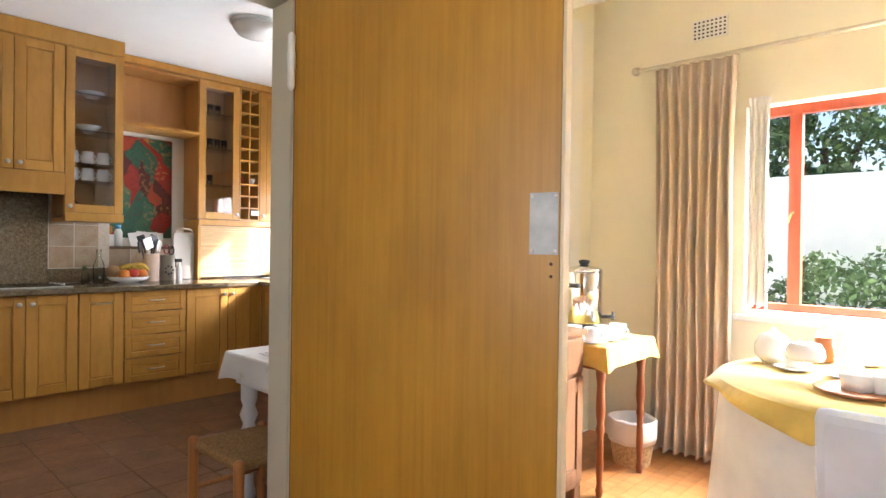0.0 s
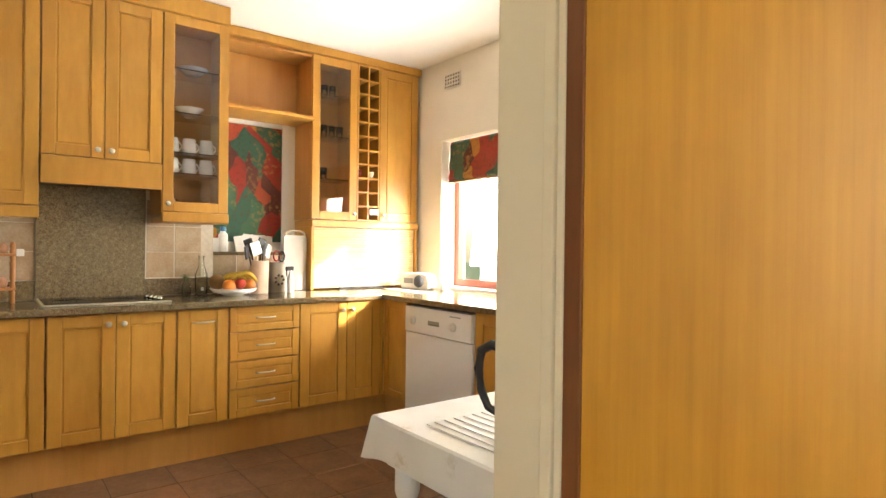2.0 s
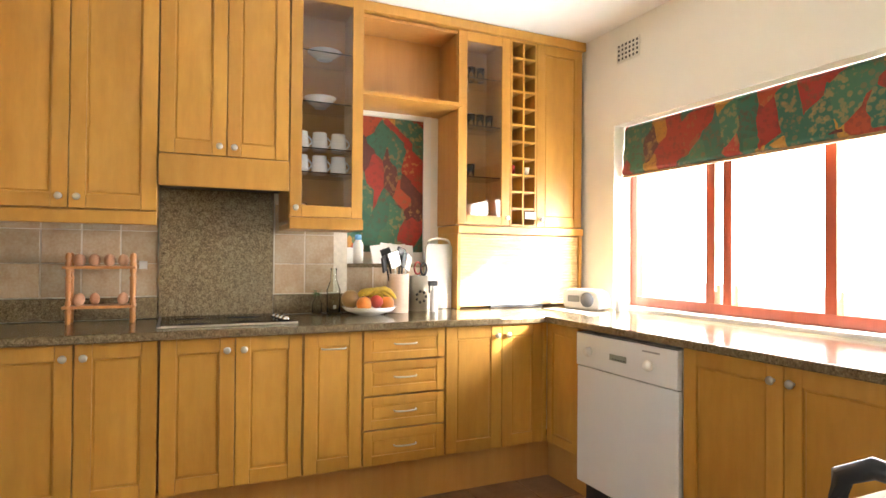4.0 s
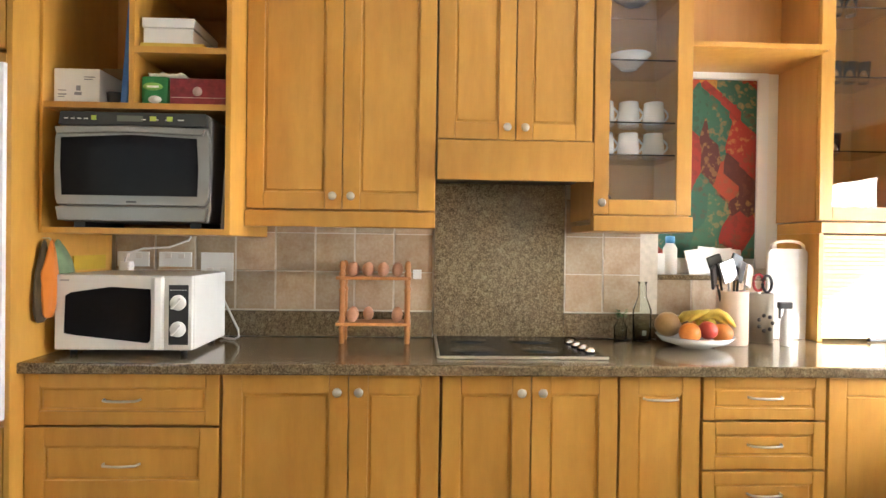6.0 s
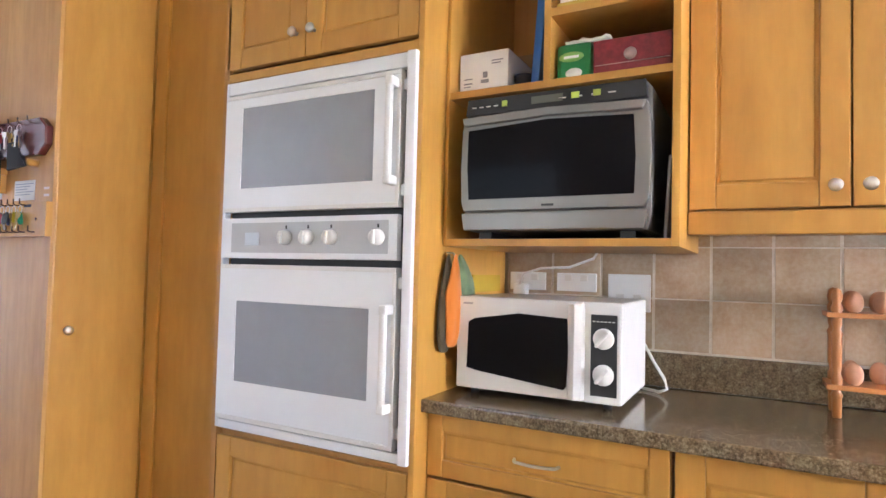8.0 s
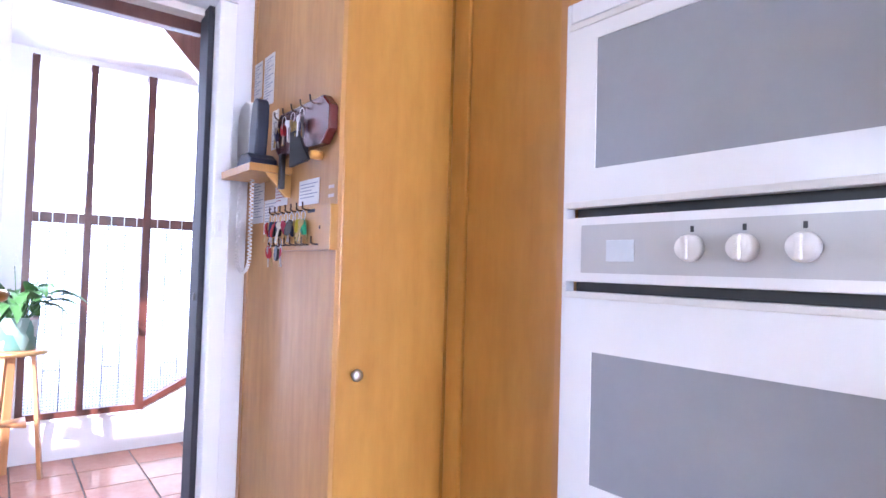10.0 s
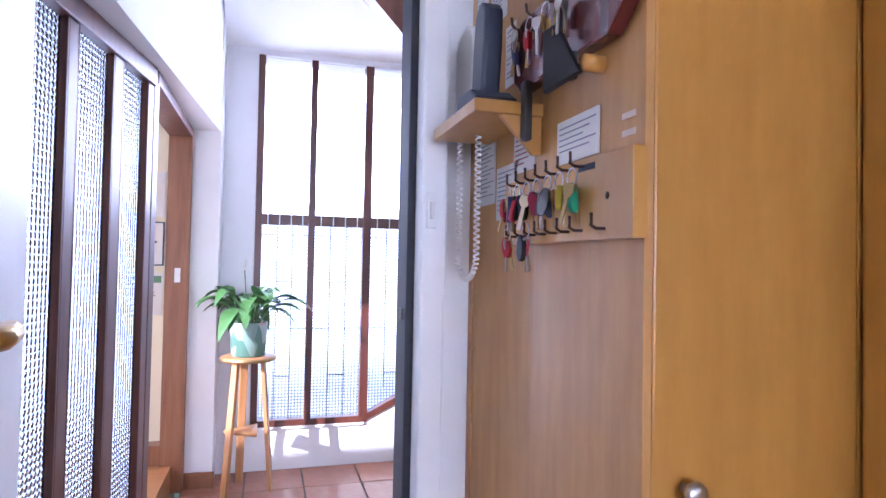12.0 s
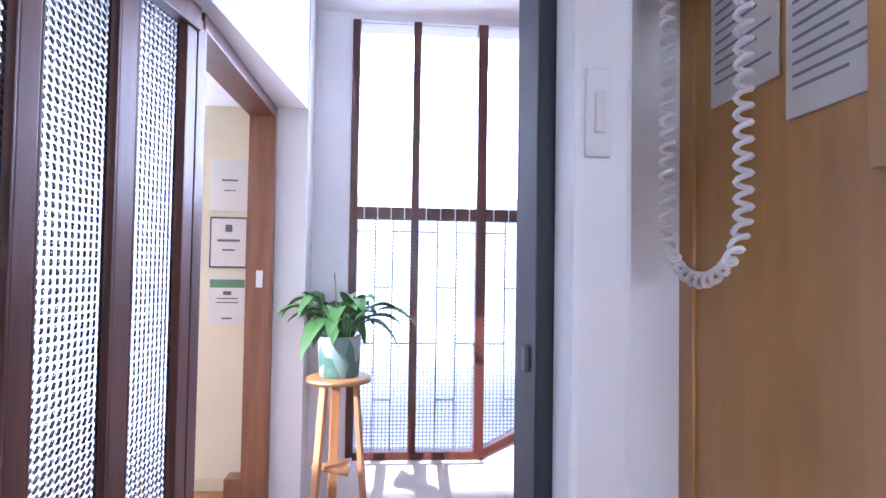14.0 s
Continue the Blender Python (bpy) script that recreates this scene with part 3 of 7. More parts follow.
part("housing", boxes([(0.004, 0.002, 0.02, 0.572, 0.30, 0.142)]), BLACK_PLASTIC, hood, "dark metal hood housing")
u, w, h = upper_unit(2.888, 3.262, 1.40, "tall maple display cabinet with a glass door")
put_door(u, "door", 0, 0.015, w, h, knob_at=(0.028, 0.06), glazed=True, stile=0.058)
part("light_pelmet", boxes([(0, -0.014, -0.045, w, 0.03, 0.012)], bevel=0.004), MAPLE, u)
part("underside", box(0.0, 0.03, -0.045, w, 0.30, -0.02), MAPLE_SIDE, u)
for z in (0.243, 0.365, 0.60, 0.86):
    sh = part("glass_shelf", box(0.02, 0.035, z, w - 0.02, 0.30, z + 0.006), GLASS, u, "clear glass shelf")
    sh.visible_shadow = False

# open box and shelf above the small window
open_box = thing("open_shelf_unit", (TOP_X, 3.264, 2.13), "open maple shelf box above the patterned blind", "shelf", rz=90, local=True)
part("shelf", box(0, 0.215, -0.005, 0.674, 0.57, 0.017, bevel=0.002), MAPLE, open_box)
part("back_panel", box(0, 0.555, 0.017, 0.674, 0.57, 0.485), MAPLE_SIDE, open_box)
part("top", box(0, 0.29, 0.46, 0.674, 0.554, 0.478), MAPLE_SIDE, open_box)

GX = -2.50
u, w, h = upper_unit(3.94, 4.31, 1.42, "maple display cabinet with a glass door above the roller shutter", x=GX, depth=0.298, top=2.615)
put_door(u, "door", 0, 0.0, w, h, knob_at=(w - 0.028, 0.05), glazed=True, stile=0.06)
for z in (0.30, 0.62, 0.92):
    sh = part("glass_shelf", box(0.02, 0.035, z, w - 0.02, 0.28, z + 0.006), GLASS, u, "clear glass shelf")
    sh.visible_shadow = False
rack = thing("wine_rack", (GX, 4.312, 1.42), "tall maple wine rack with twenty-two square holes", "wine rack", rz=90, local=True)
rw, rh = 0.196, 1.195
part("body", boxes([(0, 0.0, 0, 0.012, 0.295, rh), (rw - 0.012, 0.0, 0, rw, 0.295, rh), (0.012, 0.284, 0, rw - 0.012, 0.295, rh)]), MAPLE, rack)
part("divider", box(rw / 2 - 0.006, 0.002, 0, rw / 2 + 0.006, 0.284, rh), MAPLE, rack)
for k in range(12):
    z = (rh - 0.014) * k / 11
    part("shelf", boxes([(0.012, 0.003, z, rw / 2 - 0.006, 0.284, z + 0.013), (rw / 2 + 0.006, 0.003, z, rw - 0.012, 0.284, z + 0.013)]), MAPLE, rack)
u, w, h = upper_unit(4.510, 4.872, 1.42, "light maple wall cabinet beside the window wall", x=GX, depth=0.298, top=2.615)
put_door(u, "door", 0, 0.0, w, h, knob_at=(0.03, 0.05))

# roller shutter cupboard on the worktop
# Paler maple for the slats; the sun's glare is partly in this colour.
PALE_SUNLIT_MAPLE = wood("pale_sunlit_maple", (0.66, 0.44, 0.19), (0.71, 0.49, 0.23), (0.75, 0.53, 0.27), grain=(9, 0.7, 9))
gar = thing("roller_shutter_cupboard", (GX, 3.94, 0.907), "closed slatted roller-shutter cupboard standing on the worktop", "cupboard", rz=90, local=True)
part("frame", boxes([(0, -0.02, 0.46, 0.93, 0.29, 0.508), (0, -0.006, 0, 0.022, 0.29, 0.46), (0.905, -0.006, 0, 0.93, 0.29, 0.46)], bevel=0.003), MAPLE, gar)
for k in range(24):
    z = 0.012 + 0.0185 * k
    part("slat", box(0.023, 0.004, z, 0.904, 0.014, z + 0.0172, bevel=0.004), PALE_SUNLIT_MAPLE, gar)
part("pull", boxes([(0.23, -0.01, 0.002, 0.62, 0.012, 0.018)], bevel=0.002), BLACK_PLASTIC, gar, "dark metal bottom rail")
part("back_panel", box(0.03, 0.27, 0.0, 0.90, 0.28, 0.46), MAPLE_SIDE, gar)

# cornice along the tops of the wall cabinets
solid("cornice", merged(box(TOP_X - 0.30, 0.99, UP_TOP + 0.002, -2.05, 1.6125, CEIL - 0.004, bevel=0.006), box(TOP_X - 0.30, 1.6135, UP_TOP + 0.002, TOP_X + 0.012, 3.262, CEIL - 0.004, bevel=0.006), box(-2.79, 3.264, 2.617, GX + 0.012, 4.895, CEIL - 0.004, bevel=0.006)), MAPLE, "plain maple cornice closing the cabinets to the ceiling", "cornice", kind="structure")

# niche unit with the built-in microwave
ny0, ny1 = 0.988, 1.612
niche = thing("open_niche_cabinet", (-2.06, ny0, 1.318), "open maple niche cabinet holding a microwave and boxes", "cabinet", rz=90, local=True)
nw, nh, nd = ny1 - ny0, UP_TOP - 1.318, 0.488
part("side_panel", box(0, 0.0, 0, 0.010, nd, nh, bevel=0.001), MAPLE, niche)
part("side_panel", box(nw - 0.018, 0.0, 0, nw, nd, nh, bevel=0.002), MAPLE, niche)
part("bottom", box(0.010, 0.001, 0, nw - 0.018, nd, 0.020, bevel=0.001), MAPLE, niche)
part("shelf", box(0.010, 0.004, 0.417, nw - 0.018, nd, 0.437, bevel=0.001), MAPLE, niche)
part("divider", box(0.285, 0.006, 0.437, 0.303, nd, nh), MAPLE, niche)
part("shelf", box(0.303, 0.006, 0.606, nw - 0.018, nd, 0.627), MAPLE, niche)
part("shelf", box(0.303, 0.006, 0.89, nw - 0.018, nd, 0.91), MAPLE, niche)
part("back_panel", box(0.010, nd - 0.008, 0.02, nw - 0.018, nd, nh), MAPLE_SIDE, niche)

# tall oven housing
OX = -1.935
tall = thing("oven_housing", (OX, -0.25, 0.0), "tall maple housing cabinet round a double oven", "cabinet", rz=90, local=True)
oy0, oy1 = 0.255 + 0.25, 0.965 + 0.25
tw = 0.985 + 0.25
part("side_panel", box(tw - 0.018, 0.0, 0.0, tw, 0.60, CEIL - 0.004, bevel=0.002), MAPLE, tall)
part("side_panel", box(oy0 - 0.03, 0.0, 0.0, oy0 - 0.008, 0.60, CEIL - 0.004), MAPLE_SIDE, tall)
part("front_panel", box(0.062, 0.098, 0.0, oy0 - 0.031, 0.118, CEIL - 0.004, bevel=0.003), MAPLE, tall, "plain tall maple filler panel")
part("filler", box(-0.008, 0.090, 0.0, 0.060, 0.118, CEIL - 0.004, bevel=0.005), MAPLE, tall)
part("shelf", box(oy0 - 0.008, 0.024, 0.70, tw - 0.018, 0.60, 0.722), MAPLE_SIDE, tall)
part("shelf", box(oy0 - 0.008, 0.0, 1.842, tw - 0.018, 0.60, 1.87, bevel=0.002), MAPLE, tall)
part("back_panel", box(oy0 - 0.008, 0.58, 0.0, tw - 0.018, 0.60, CEIL - 0.004), MAPLE_SIDE, tall)
mid = 0.817
put_door(tall, "door", oy0 - 0.022, 1.882, mid, CEIL - 0.01, knob_at=(mid - 0.035, 1.958))
put_door(tall, "door", mid, 1.882, tw - 0.02, CEIL - 0.01, knob_at=(mid + 0.035, 1.958))
for a, b in ((0.42, 0.712), (0.12, 0.415)):
    put_door(tall, "drawer_front", oy0 - 0.006, a, tw - 0.02, b, handle_at=((oy0 + tw) / 2, (a + b) / 2))
part("kick", box(oy0 - 0.006, 0.05, 0.0, tw - 0.02, 0.07, 0.118), MAPLE_SIDE, tall)

# pantry projecting beside it: narrow door to the kitchen, flat panel towards the hall
pantry = thing("pantry_cupboard", (-1.69, -0.26, 0.0), "tall maple pantry cupboard with a narrow door", "cupboard", rz=180, local=True)
part("body", boxes([(0.002, 0.024, 0.0, 0.85, 0.69, CEIL - 0.004)]), MAPLE_SIDE, pantry)
pd = part("door", merged(box(0.0, 0.0, 0.06, 0.330, 0.021, CEIL - 0.01, bevel=0.004)), MAPLE, pantry, "plain narrow maple door")
part("knob", moved(knob(), pose(0.046, 0, 1.02)), NICKEL, pd, "round metal knob")
part("filler", box(0.333, 0.002, 0.0, 0.343, 0.021, CEIL - 0.01, bevel=0.003), MAPLE, pantry)
side = part("side_panel", merged(box(-0.012, 0.002, 0.0, 0.0, 0.697, CEIL - 0.004)), PANEL, pantry, "flat pinkish plywood side panel")
part("lipping", box(-0.016, 0.628, 0.0, -0.0122, 0.669, CEIL - 0.004, bevel=0.001), MAPLE_SIDE, pantry, "plain wooden edge strip")


# ---- kitchen: appliances ----
oven = thing("double_oven", (-1.93, 0.61, 0.735), "white built-in double oven with grey glass windows", "oven")
FX = -1.925
part("body", box(-2.42, 0.262, 0.745, FX - 0.03, 0.958, 1.83), BLACK_PLASTIC, oven, "dark oven casing")
part("side_trim", box(FX - 0.03, 0.942, 0.735, FX + 0.006, 0.970, 1.838, bevel=0.003), WHITE_ENAMEL, oven)
part("side_trim", box(FX - 0.03, 0.245, 0.735, FX - 0.004, 0.256, 1.838, bevel=0.003), WHITE_ENAMEL, oven)
part("top_trim", box(FX - 0.03, 0.257, 1.797, FX - 0.004, 0.941, 1.838, bevel=0.003), WHITE_ENAMEL, oven)
part("bottom_trim", box(FX - 0.03, 0.257, 0.735, FX - 0.004, 0.941, 0.762, bevel=0.003), WHITE_ENAMEL, oven)


def oven_door(z0, z1, wz0, wz1, hz0, hz1):
    y0, y1 = 0.258, 0.922
    rows = [(FX - 0.02, y0, z0, FX, 0.325, z1), (FX - 0.02, 0.835, z0, FX, y1, z1), (FX - 0.02, 0.325, z0, FX, 0.835, wz0), (FX - 0.02, 0.325, wz1, FX, 0.835, z1)]
    d = part("door", boxes(rows), WHITE_ENAMEL, oven)
    part("edge_trim", merged(box(FX - 0.022, y0 - 0.001, z1 - 0.012, FX + 0.004, y1 + 0.001, z1 + 0.001, bevel=0.002), box(FX - 0.022, y0 - 0.001, z0 - 0.001, FX + 0.004, y1 + 0.001, z0 + 0.012, bevel=0.002), box(FX - 0.022, y1 - 0.010, z0 + 0.012, FX + 0.004, y1 + 0.002, z1 - 0.012, bevel=0.002)), WHITE_PLASTIC, d)
    part("window", box(FX - 0.018, 0.32, wz0 - 0.004, FX - 0.003, 0.84, wz1 + 0.004), OVEN_GLASS, d, "grey reflecting oven glass")
    hx = FX + 0.035
    part("handle", merged(box(hx - 0.012, 0.896, hz0, hx + 0.006, 0.914, hz1, bevel=0.006), box(FX - 0.001, 0.894, hz0 - 0.004, hx + 0.006, 0.917, hz0 + 0.022, bevel=0.005), box(FX - 0.001, 0.894, hz1 - 0.022, hx + 0.006, 0.917, hz1 + 0.004, bevel=0.005)), WHITE_PLASTIC, d, "white upright bar handle")
    for z in (z0 + 0.03, z1 - 0.055):
        part("hinge", box(FX - 0.02, 0.926, z, FX - 0.004, 0.939, z + 0.03), STEEL, d, "grey metal hinge")


oven_door(1.418, 1.790, 1.492, 1.748, 1.478, 1.762)
oven_door(0.768, 1.252, 0.888, 1.139, 0.872, 1.150)
cp = part("control_panel", box(FX - 0.022, 0.258, 1.272, FX + 0.002, 0.922, 1.398, bevel=0.003), WHITE_ENAMEL, oven)
part("fascia", box(FX + 0.001, 0.300, 1.290, FX + 0.004, 0.895, 1.382), plain("grey_fascia", (0.5, 0.5, 0.5), 0.25, mottled=0.02, bump=0.0), cp)
for y in (0.53, 0.615, 0.70, 0.862):
    kb = merged(moved(turned([(0.022, 0), (0.022, 0.012), (0.019, 0.022), (0.001, 0.023)], 20), pose(FX + 0.004, y, 1.335, 0, 90, 0)), box(FX + 0.012, y - 0.005, 1.316, FX + 0.034, y + 0.005, 1.354, bevel=0.003))
    part("dial", kb, WHITE_PLASTIC, cp, "round white plastic dial")
    part("mark", box(FX + 0.0045, y - 0.003, 1.362, FX + 0.005, y + 0.003, 1.372), BLACK_PLASTIC, cp)
part("clock", box(FX + 0.0042, 0.36, 1.312, FX + 0.006, 0.42, 1.352, bevel=0.001), plain("pale_display", (0.62, 0.66, 0.7), 0.2, bump=0.0), cp)

mw = thing("microwave", (-2.09, 1.024, 0.912), "white countertop microwave with two dials", "microwave", rz=90, local=True)
part("body", box(0, 0.022, 0.012, 0.492, 0.345, 0.285, bevel=0.006), WHITE_PLASTIC, mw)
for fx in (0.04, 0.445):
    for fy in (0.05, 0.32):
        part("foot", turned([(0.012, -0.007), (0.013, 0.012)], 12, fx, fy, 0.0), BLACK_PLASTIC, mw)
dr = part("door", box(0.0, 0.0, 0.014, 0.387, 0.02, 0.285, bevel=0.005), WHITE_PLASTIC, mw)
part("window", prism([(0.036, 0.075), (0.07, 0.068), (0.335, 0.040), (0.343, 0.05), (0.347, 0.14), (0.343, 0.236), (0.20, 0.243), (0.06, 0.222), (0.04, 0.21)], "y", -0.003, 0.004), BLACK_GLASS, dr, "dark tapered door window")
part("handle", moved(prism([(0.346, -0.001), (0.394, -0.001), (0.388, -0.018), (0.370, -0.026), (0.352, -0.014)], "z", 0.02, 0.279, bevel=0.002), Matrix.Identity(4)), WHITE_PLASTIC, dr, "raised curved white handle")
ctl = part("control_panel", box(0.389, 0.0, 0.014, 0.492, 0.02, 0.285, bevel=0.005), WHITE_PLASTIC, mw)
part("fascia", box(0.410, -0.003, 0.035, 0.480, 0.002, 0.252), BLACK_PLASTIC, ctl)
for z in (0.188, 0.092):
    part("dial", merged(moved(turned([(0.028, 0), (0.028, 0.006), (0.024, 0.018), (0.001, 0.02)], 28), pose(0.445, -0.002, z, 90, 0, 0)), moved(box(-0.004, -0.027, -0.026, 0.004, -0.018, 0.026, bevel=0.002), pose(0.445, -0.002, z, 0, 40, 0))), WHITE_PLASTIC, ctl, "round cream dial")
for k in range(6):
    part("print_bar", box(0.415 + 0.0105 * k, -0.0036, 0.232, 0.421 + 0.0105 * k, -0.003, 0.235), WHITE_PLASTIC, ctl)
part("name_plate", box(0.02, -0.0008, 0.262, 0.052, 0.0005, 0.268), plain("grey_print", (0.35, 0.35, 0.35), 0.5, bump=0.0), dr)

mw.scale = (0.925, 1.0, 0.935)

combi = thing("combination_oven", (-2.045, 1.052, 1.3385), "silver combination microwave standing in the niche", "microwave", rz=90, local=True)
part("body", prism([(0.02, 0.02), (0.535, 0.02), (0.545, 0.06), (0.545, 0.375), (0.53, 0.392), (0.02, 0.392), (0.006, 0.375), (0.004, 0.06)], "y", 0.012, 0.36, bevel=0.004), plain("silver_paint", (0.22, 0.21, 0.205), 0.35, 0.6, mottled=0.03), combi)
for fx in (0.06, 0.48):
    part("foot", box(fx - 0.02, 0.04, 0.0, fx + 0.02, 0.3, 0.022), BLACK_PLASTIC, combi)
SILVER = plain("silver_front", (0.25, 0.24, 0.235), 0.36, 0.7, mottled=0.03)
dr = part("door", prism([(0.012, 0.075), (0.53, 0.075), (0.542, 0.10), (0.548, 0.2), (0.544, 0.30), (0.535, 0.338), (0.30, 0.345), (0.012, 0.338), (0.004, 0.30), (0.0, 0.2), (0.004, 0.1)], "y", -0.012, 0.012, bevel=0.003), SILVER, combi)
part("window", prism([(0.03, 0.108), (0.505, 0.108), (0.508, 0.2), (0.502, 0.305), (0.27, 0.315), (0.026, 0.302), (0.024, 0.2)], "y", -0.015, -0.008), BLACK_GLASS, dr, "black glass window")
part("handle", prism([(0.014, 0.314), (0.27, 0.322), (0.526, 0.314), (0.534, 0.338), (0.27, 0.345), (0.008, 0.338)], "y", -0.024, -0.010, bevel=0.004), SILVER, dr, "broad silver handle band")
fa = part("control_panel", prism([(0.012, 0.347), (0.535, 0.347), (0.53, 0.392), (0.02, 0.392)], "y", -0.010, 0.012, bevel=0.002), BLACK_PLASTIC, combi)
part("display", box(0.22, -0.0125, 0.36, 0.31, -0.009, 0.38), plain("lcd", (0.16, 0.17, 0.14), 0.2, bump=0.0), fa)
for x, wd in ((0.13, 0.016), (0.335, 0.022), (0.395, 0.02)):
    part("button", box(x, -0.0135, 0.363, x + wd, -0.009, 0.379, bevel=0.001), plain("lime_button", (0.45, 0.55, 0.08), 0.4, bump=0.0), fa, "lime green button")
for k in range(8):
    part("print_bar", box(0.035 + 0.023 * k if k < 4 else 0.12 + 0.045 * k, -0.0125, 0.366, 0.048 + 0.023 * k if k < 4 else 0.14 + 0.045 * k, -0.0095, 0.369), WHITE_PLASTIC, fa)
part("lower_trim", prism([(0.012, 0.022), (0.53, 0.022), (0.538, 0.07), (0.004, 0.07)], "y", -0.010, 0.012, bevel=0.003), SILVER, combi)
part("name_plate", box(0.255, -0.0135, 0.084, 0.29, -0.0115, 0.090), BLACK_PLASTIC, dr)

combi.scale = (0.915, 1.0, 0.965)

dw = thing("dishwasher", (-1.712, NORTH_Y - 0.012, 0.10), "white freestanding dishwasher under the worktop", "dishwasher", local=True)
part("body", box(0.0, 0.03, 0.0, 0.655, 0.50, 0.752, bevel=0.003), WHITE_ENAMEL, dw)
part("door", box(0.0, 0.0, 0.01, 0.655, 0.028, 0.585, bevel=0.006), WHITE_ENAMEL, dw)
pn = part("control_panel", box(0.0, -0.006, 0.589, 0.655, 0.028, 0.752, bevel=0.006), WHITE_ENAMEL, dw)
for x in (0.10, 0.50):
    part("dial", moved(turned([(0.024, 0), (0.024, 0.012), (0.018, 0.024), (0.001, 0.025)], 20), pose(x, -0.006, 0.665, 90, 0, 0)), WHITE_PLASTIC, pn, "white programme dial")
part("display", box(0.25, -0.009, 0.65, 0.36, -0.005, 0.678, bevel=0.001), plain("dim_display", (0.3, 0.32, 0.27), 0.25, bump=0.0), pn)
for k in range(5):
    part("print_bar", box(0.27 + 0.018 * k, -0.0098, 0.66, 0.28 + 0.018 * k, -0.0088, 0.655), BLACK_PLASTIC, pn)
part("name_plate", box(0.46, -0.0075, 0.72, 0.56, -0.0055, 0.727), plain("print_grey", (0.3, 0.3, 0.3), 0.5, bump=0.0), pn)
part("kick", box(0.0, 0.06, -0.098, 0.655, 0.08, 0.0), BLACK_PLASTIC, dw)

hob = thing("hob", (-2.31, 2.62, 0.905), "black glass ceramic hob with a steel edge", "hob")
part("glass_top", box(-2.535, 2.325, 0.907, -2.085, 2.905, 0.913, bevel=0.001), BLACK_GLASS, hob)
part("front_trim", box(-2.085, 2.320, 0.906, -2.072, 2.910, 0.915, bevel=0.002), STEEL, hob, "bright steel edge strip")
part("side_trim", box(-2.535, 2.313, 0.906, -2.085, 2.3235, 0.915, bevel=0.002), STEEL, hob)
for k in range(4):
    part("dial", turned([(0.019, 0), (0.019, 0.008), (0.014, 0.02), (0.001, 0.021)], 18, -2.165 - 0.062 * k, 2.868 - 0.008 * k, 0.913), CHROME, hob, "small chrome dial")
for cx, cy, r in ((-2.20, 2.45, 0.09), (-2.42, 2.45, 0.072), (-2.22, 2.70, 0.072), (-2.43, 2.70, 0.09)):
    ring = merged(turned([(r, 0.0), (r, 0.0006)], 40, cx, cy, 0.9132))
    part("cooking_zone", ring, plain("zone_grey", (0.03, 0.03, 0.032), 0.12, bump=0.0), hob)

# ---- kitchen: things on the worktop ----
EGG = plain("egg_shell", (0.55, 0.28, 0.16), 0.55, mottled=0.12, scale=40, bump=0.05)
er = thing("egg_rack", (-2.47, 2.075, 0.905), "two-tier turned wooden egg rack", "egg rack")
for x in (-2.377, -2.470):
    for y in (1.948, 2.203):
        part("post", turned([(0.009, 0), (0.011, 0.004), (0.011, 0.05), (0.014, 0.056), (0.009, 0.066), (0.012, 0.08), (0.012, 0.1), (0.008, 0.11), (0.0115, 0.13), (0.0115, 0.2), (0.014, 0.21), (0.008, 0.22), (0.012, 0.235), (0.011, 0.26), (0.014, 0.275), (0.009, 0.285), (0.013, 0.30), (0.010, 0.318), (0.001, 0.325)], 14, x, y, 0.905), TURNEDWOOD, er)
for z in (0.975, 1.155):
    part("shelf", box(-2.485, 1.925, z, -2.363, 2.216, z + 0.013, bevel=0.002), TURNEDWOOD, er)


def egg(x, y, z):
    prof = [(0.001, 0.0)] + [(0.0215 * math.sin(math.pi * k / 10) * (1.06 - 0.12 * k / 10), 0.029 * (1 - math.cos(math.pi * k / 10))) for k in range(1, 10)] + [(0.001, 0.058)]
    return solid("egg", turned(prof, 16, x, y, z), EGG, "brown hen's egg sitting in the wooden rack", "egg", group="eggs in the rack")


for k, y in enumerate((1.985, 2.045, 2.105, 2.162)):
    for x in (-2.393, -2.450):
        egg(x, y, 1.165)
        if not (k == 2 or (k == 1 and x > -2.42)):
            egg(x, y, 0.985)

bowl = thing("fruit_bowl", (-2.36, 3.345, 0.905), "shallow white dish heaped with fruit", "bowl")
part("bowl", turned([(0.060, 0.0), (0.066, 0.005), (0.125, 0.022), (0.148, 0.046), (0.143, 0.047), (0.115, 0.028), (0.05, 0.012), (0.001, 0.010)], 32, -2.36, 3.345, 0.905), WHITE_ENAMEL, bowl)


def fruit(name, x, y, z, r, col, label):
    n = plain(name + "_skin", col, 0.4, mottled=0.15, scale=25, bump=0.1)
    prof = [(0.001, 0.06 * r)] + [(r * math.sin(math.pi * k / 12), r * (1 - math.cos(math.pi * k / 12)) * 0.95) for k in range(1, 12)] + [(0.001, 1.82 * r)]
    return solid(name, turned(prof, 20, x, y, z), n, label, "fruit", group="fruit in the bowl")


fruit("orange", -2.29, 3.295, 0.930, 0.042, (0.62, 0.20, 0.025), "ripe orange lying in the bowl")
fruit("orange", -2.29, 3.42, 0.930, 0.041, (0.58, 0.19, 0.03), "ripe orange lying in the bowl")
fruit("apple", -2.275, 3.357, 0.948, 0.036, (0.45, 0.05, 0.03), "shiny red apple in the bowl")
fruit("melon", -2.39, 3.25, 0.940, 0.052, (0.30, 0.17, 0.06), "brown speckled melon at the back of the bowl")
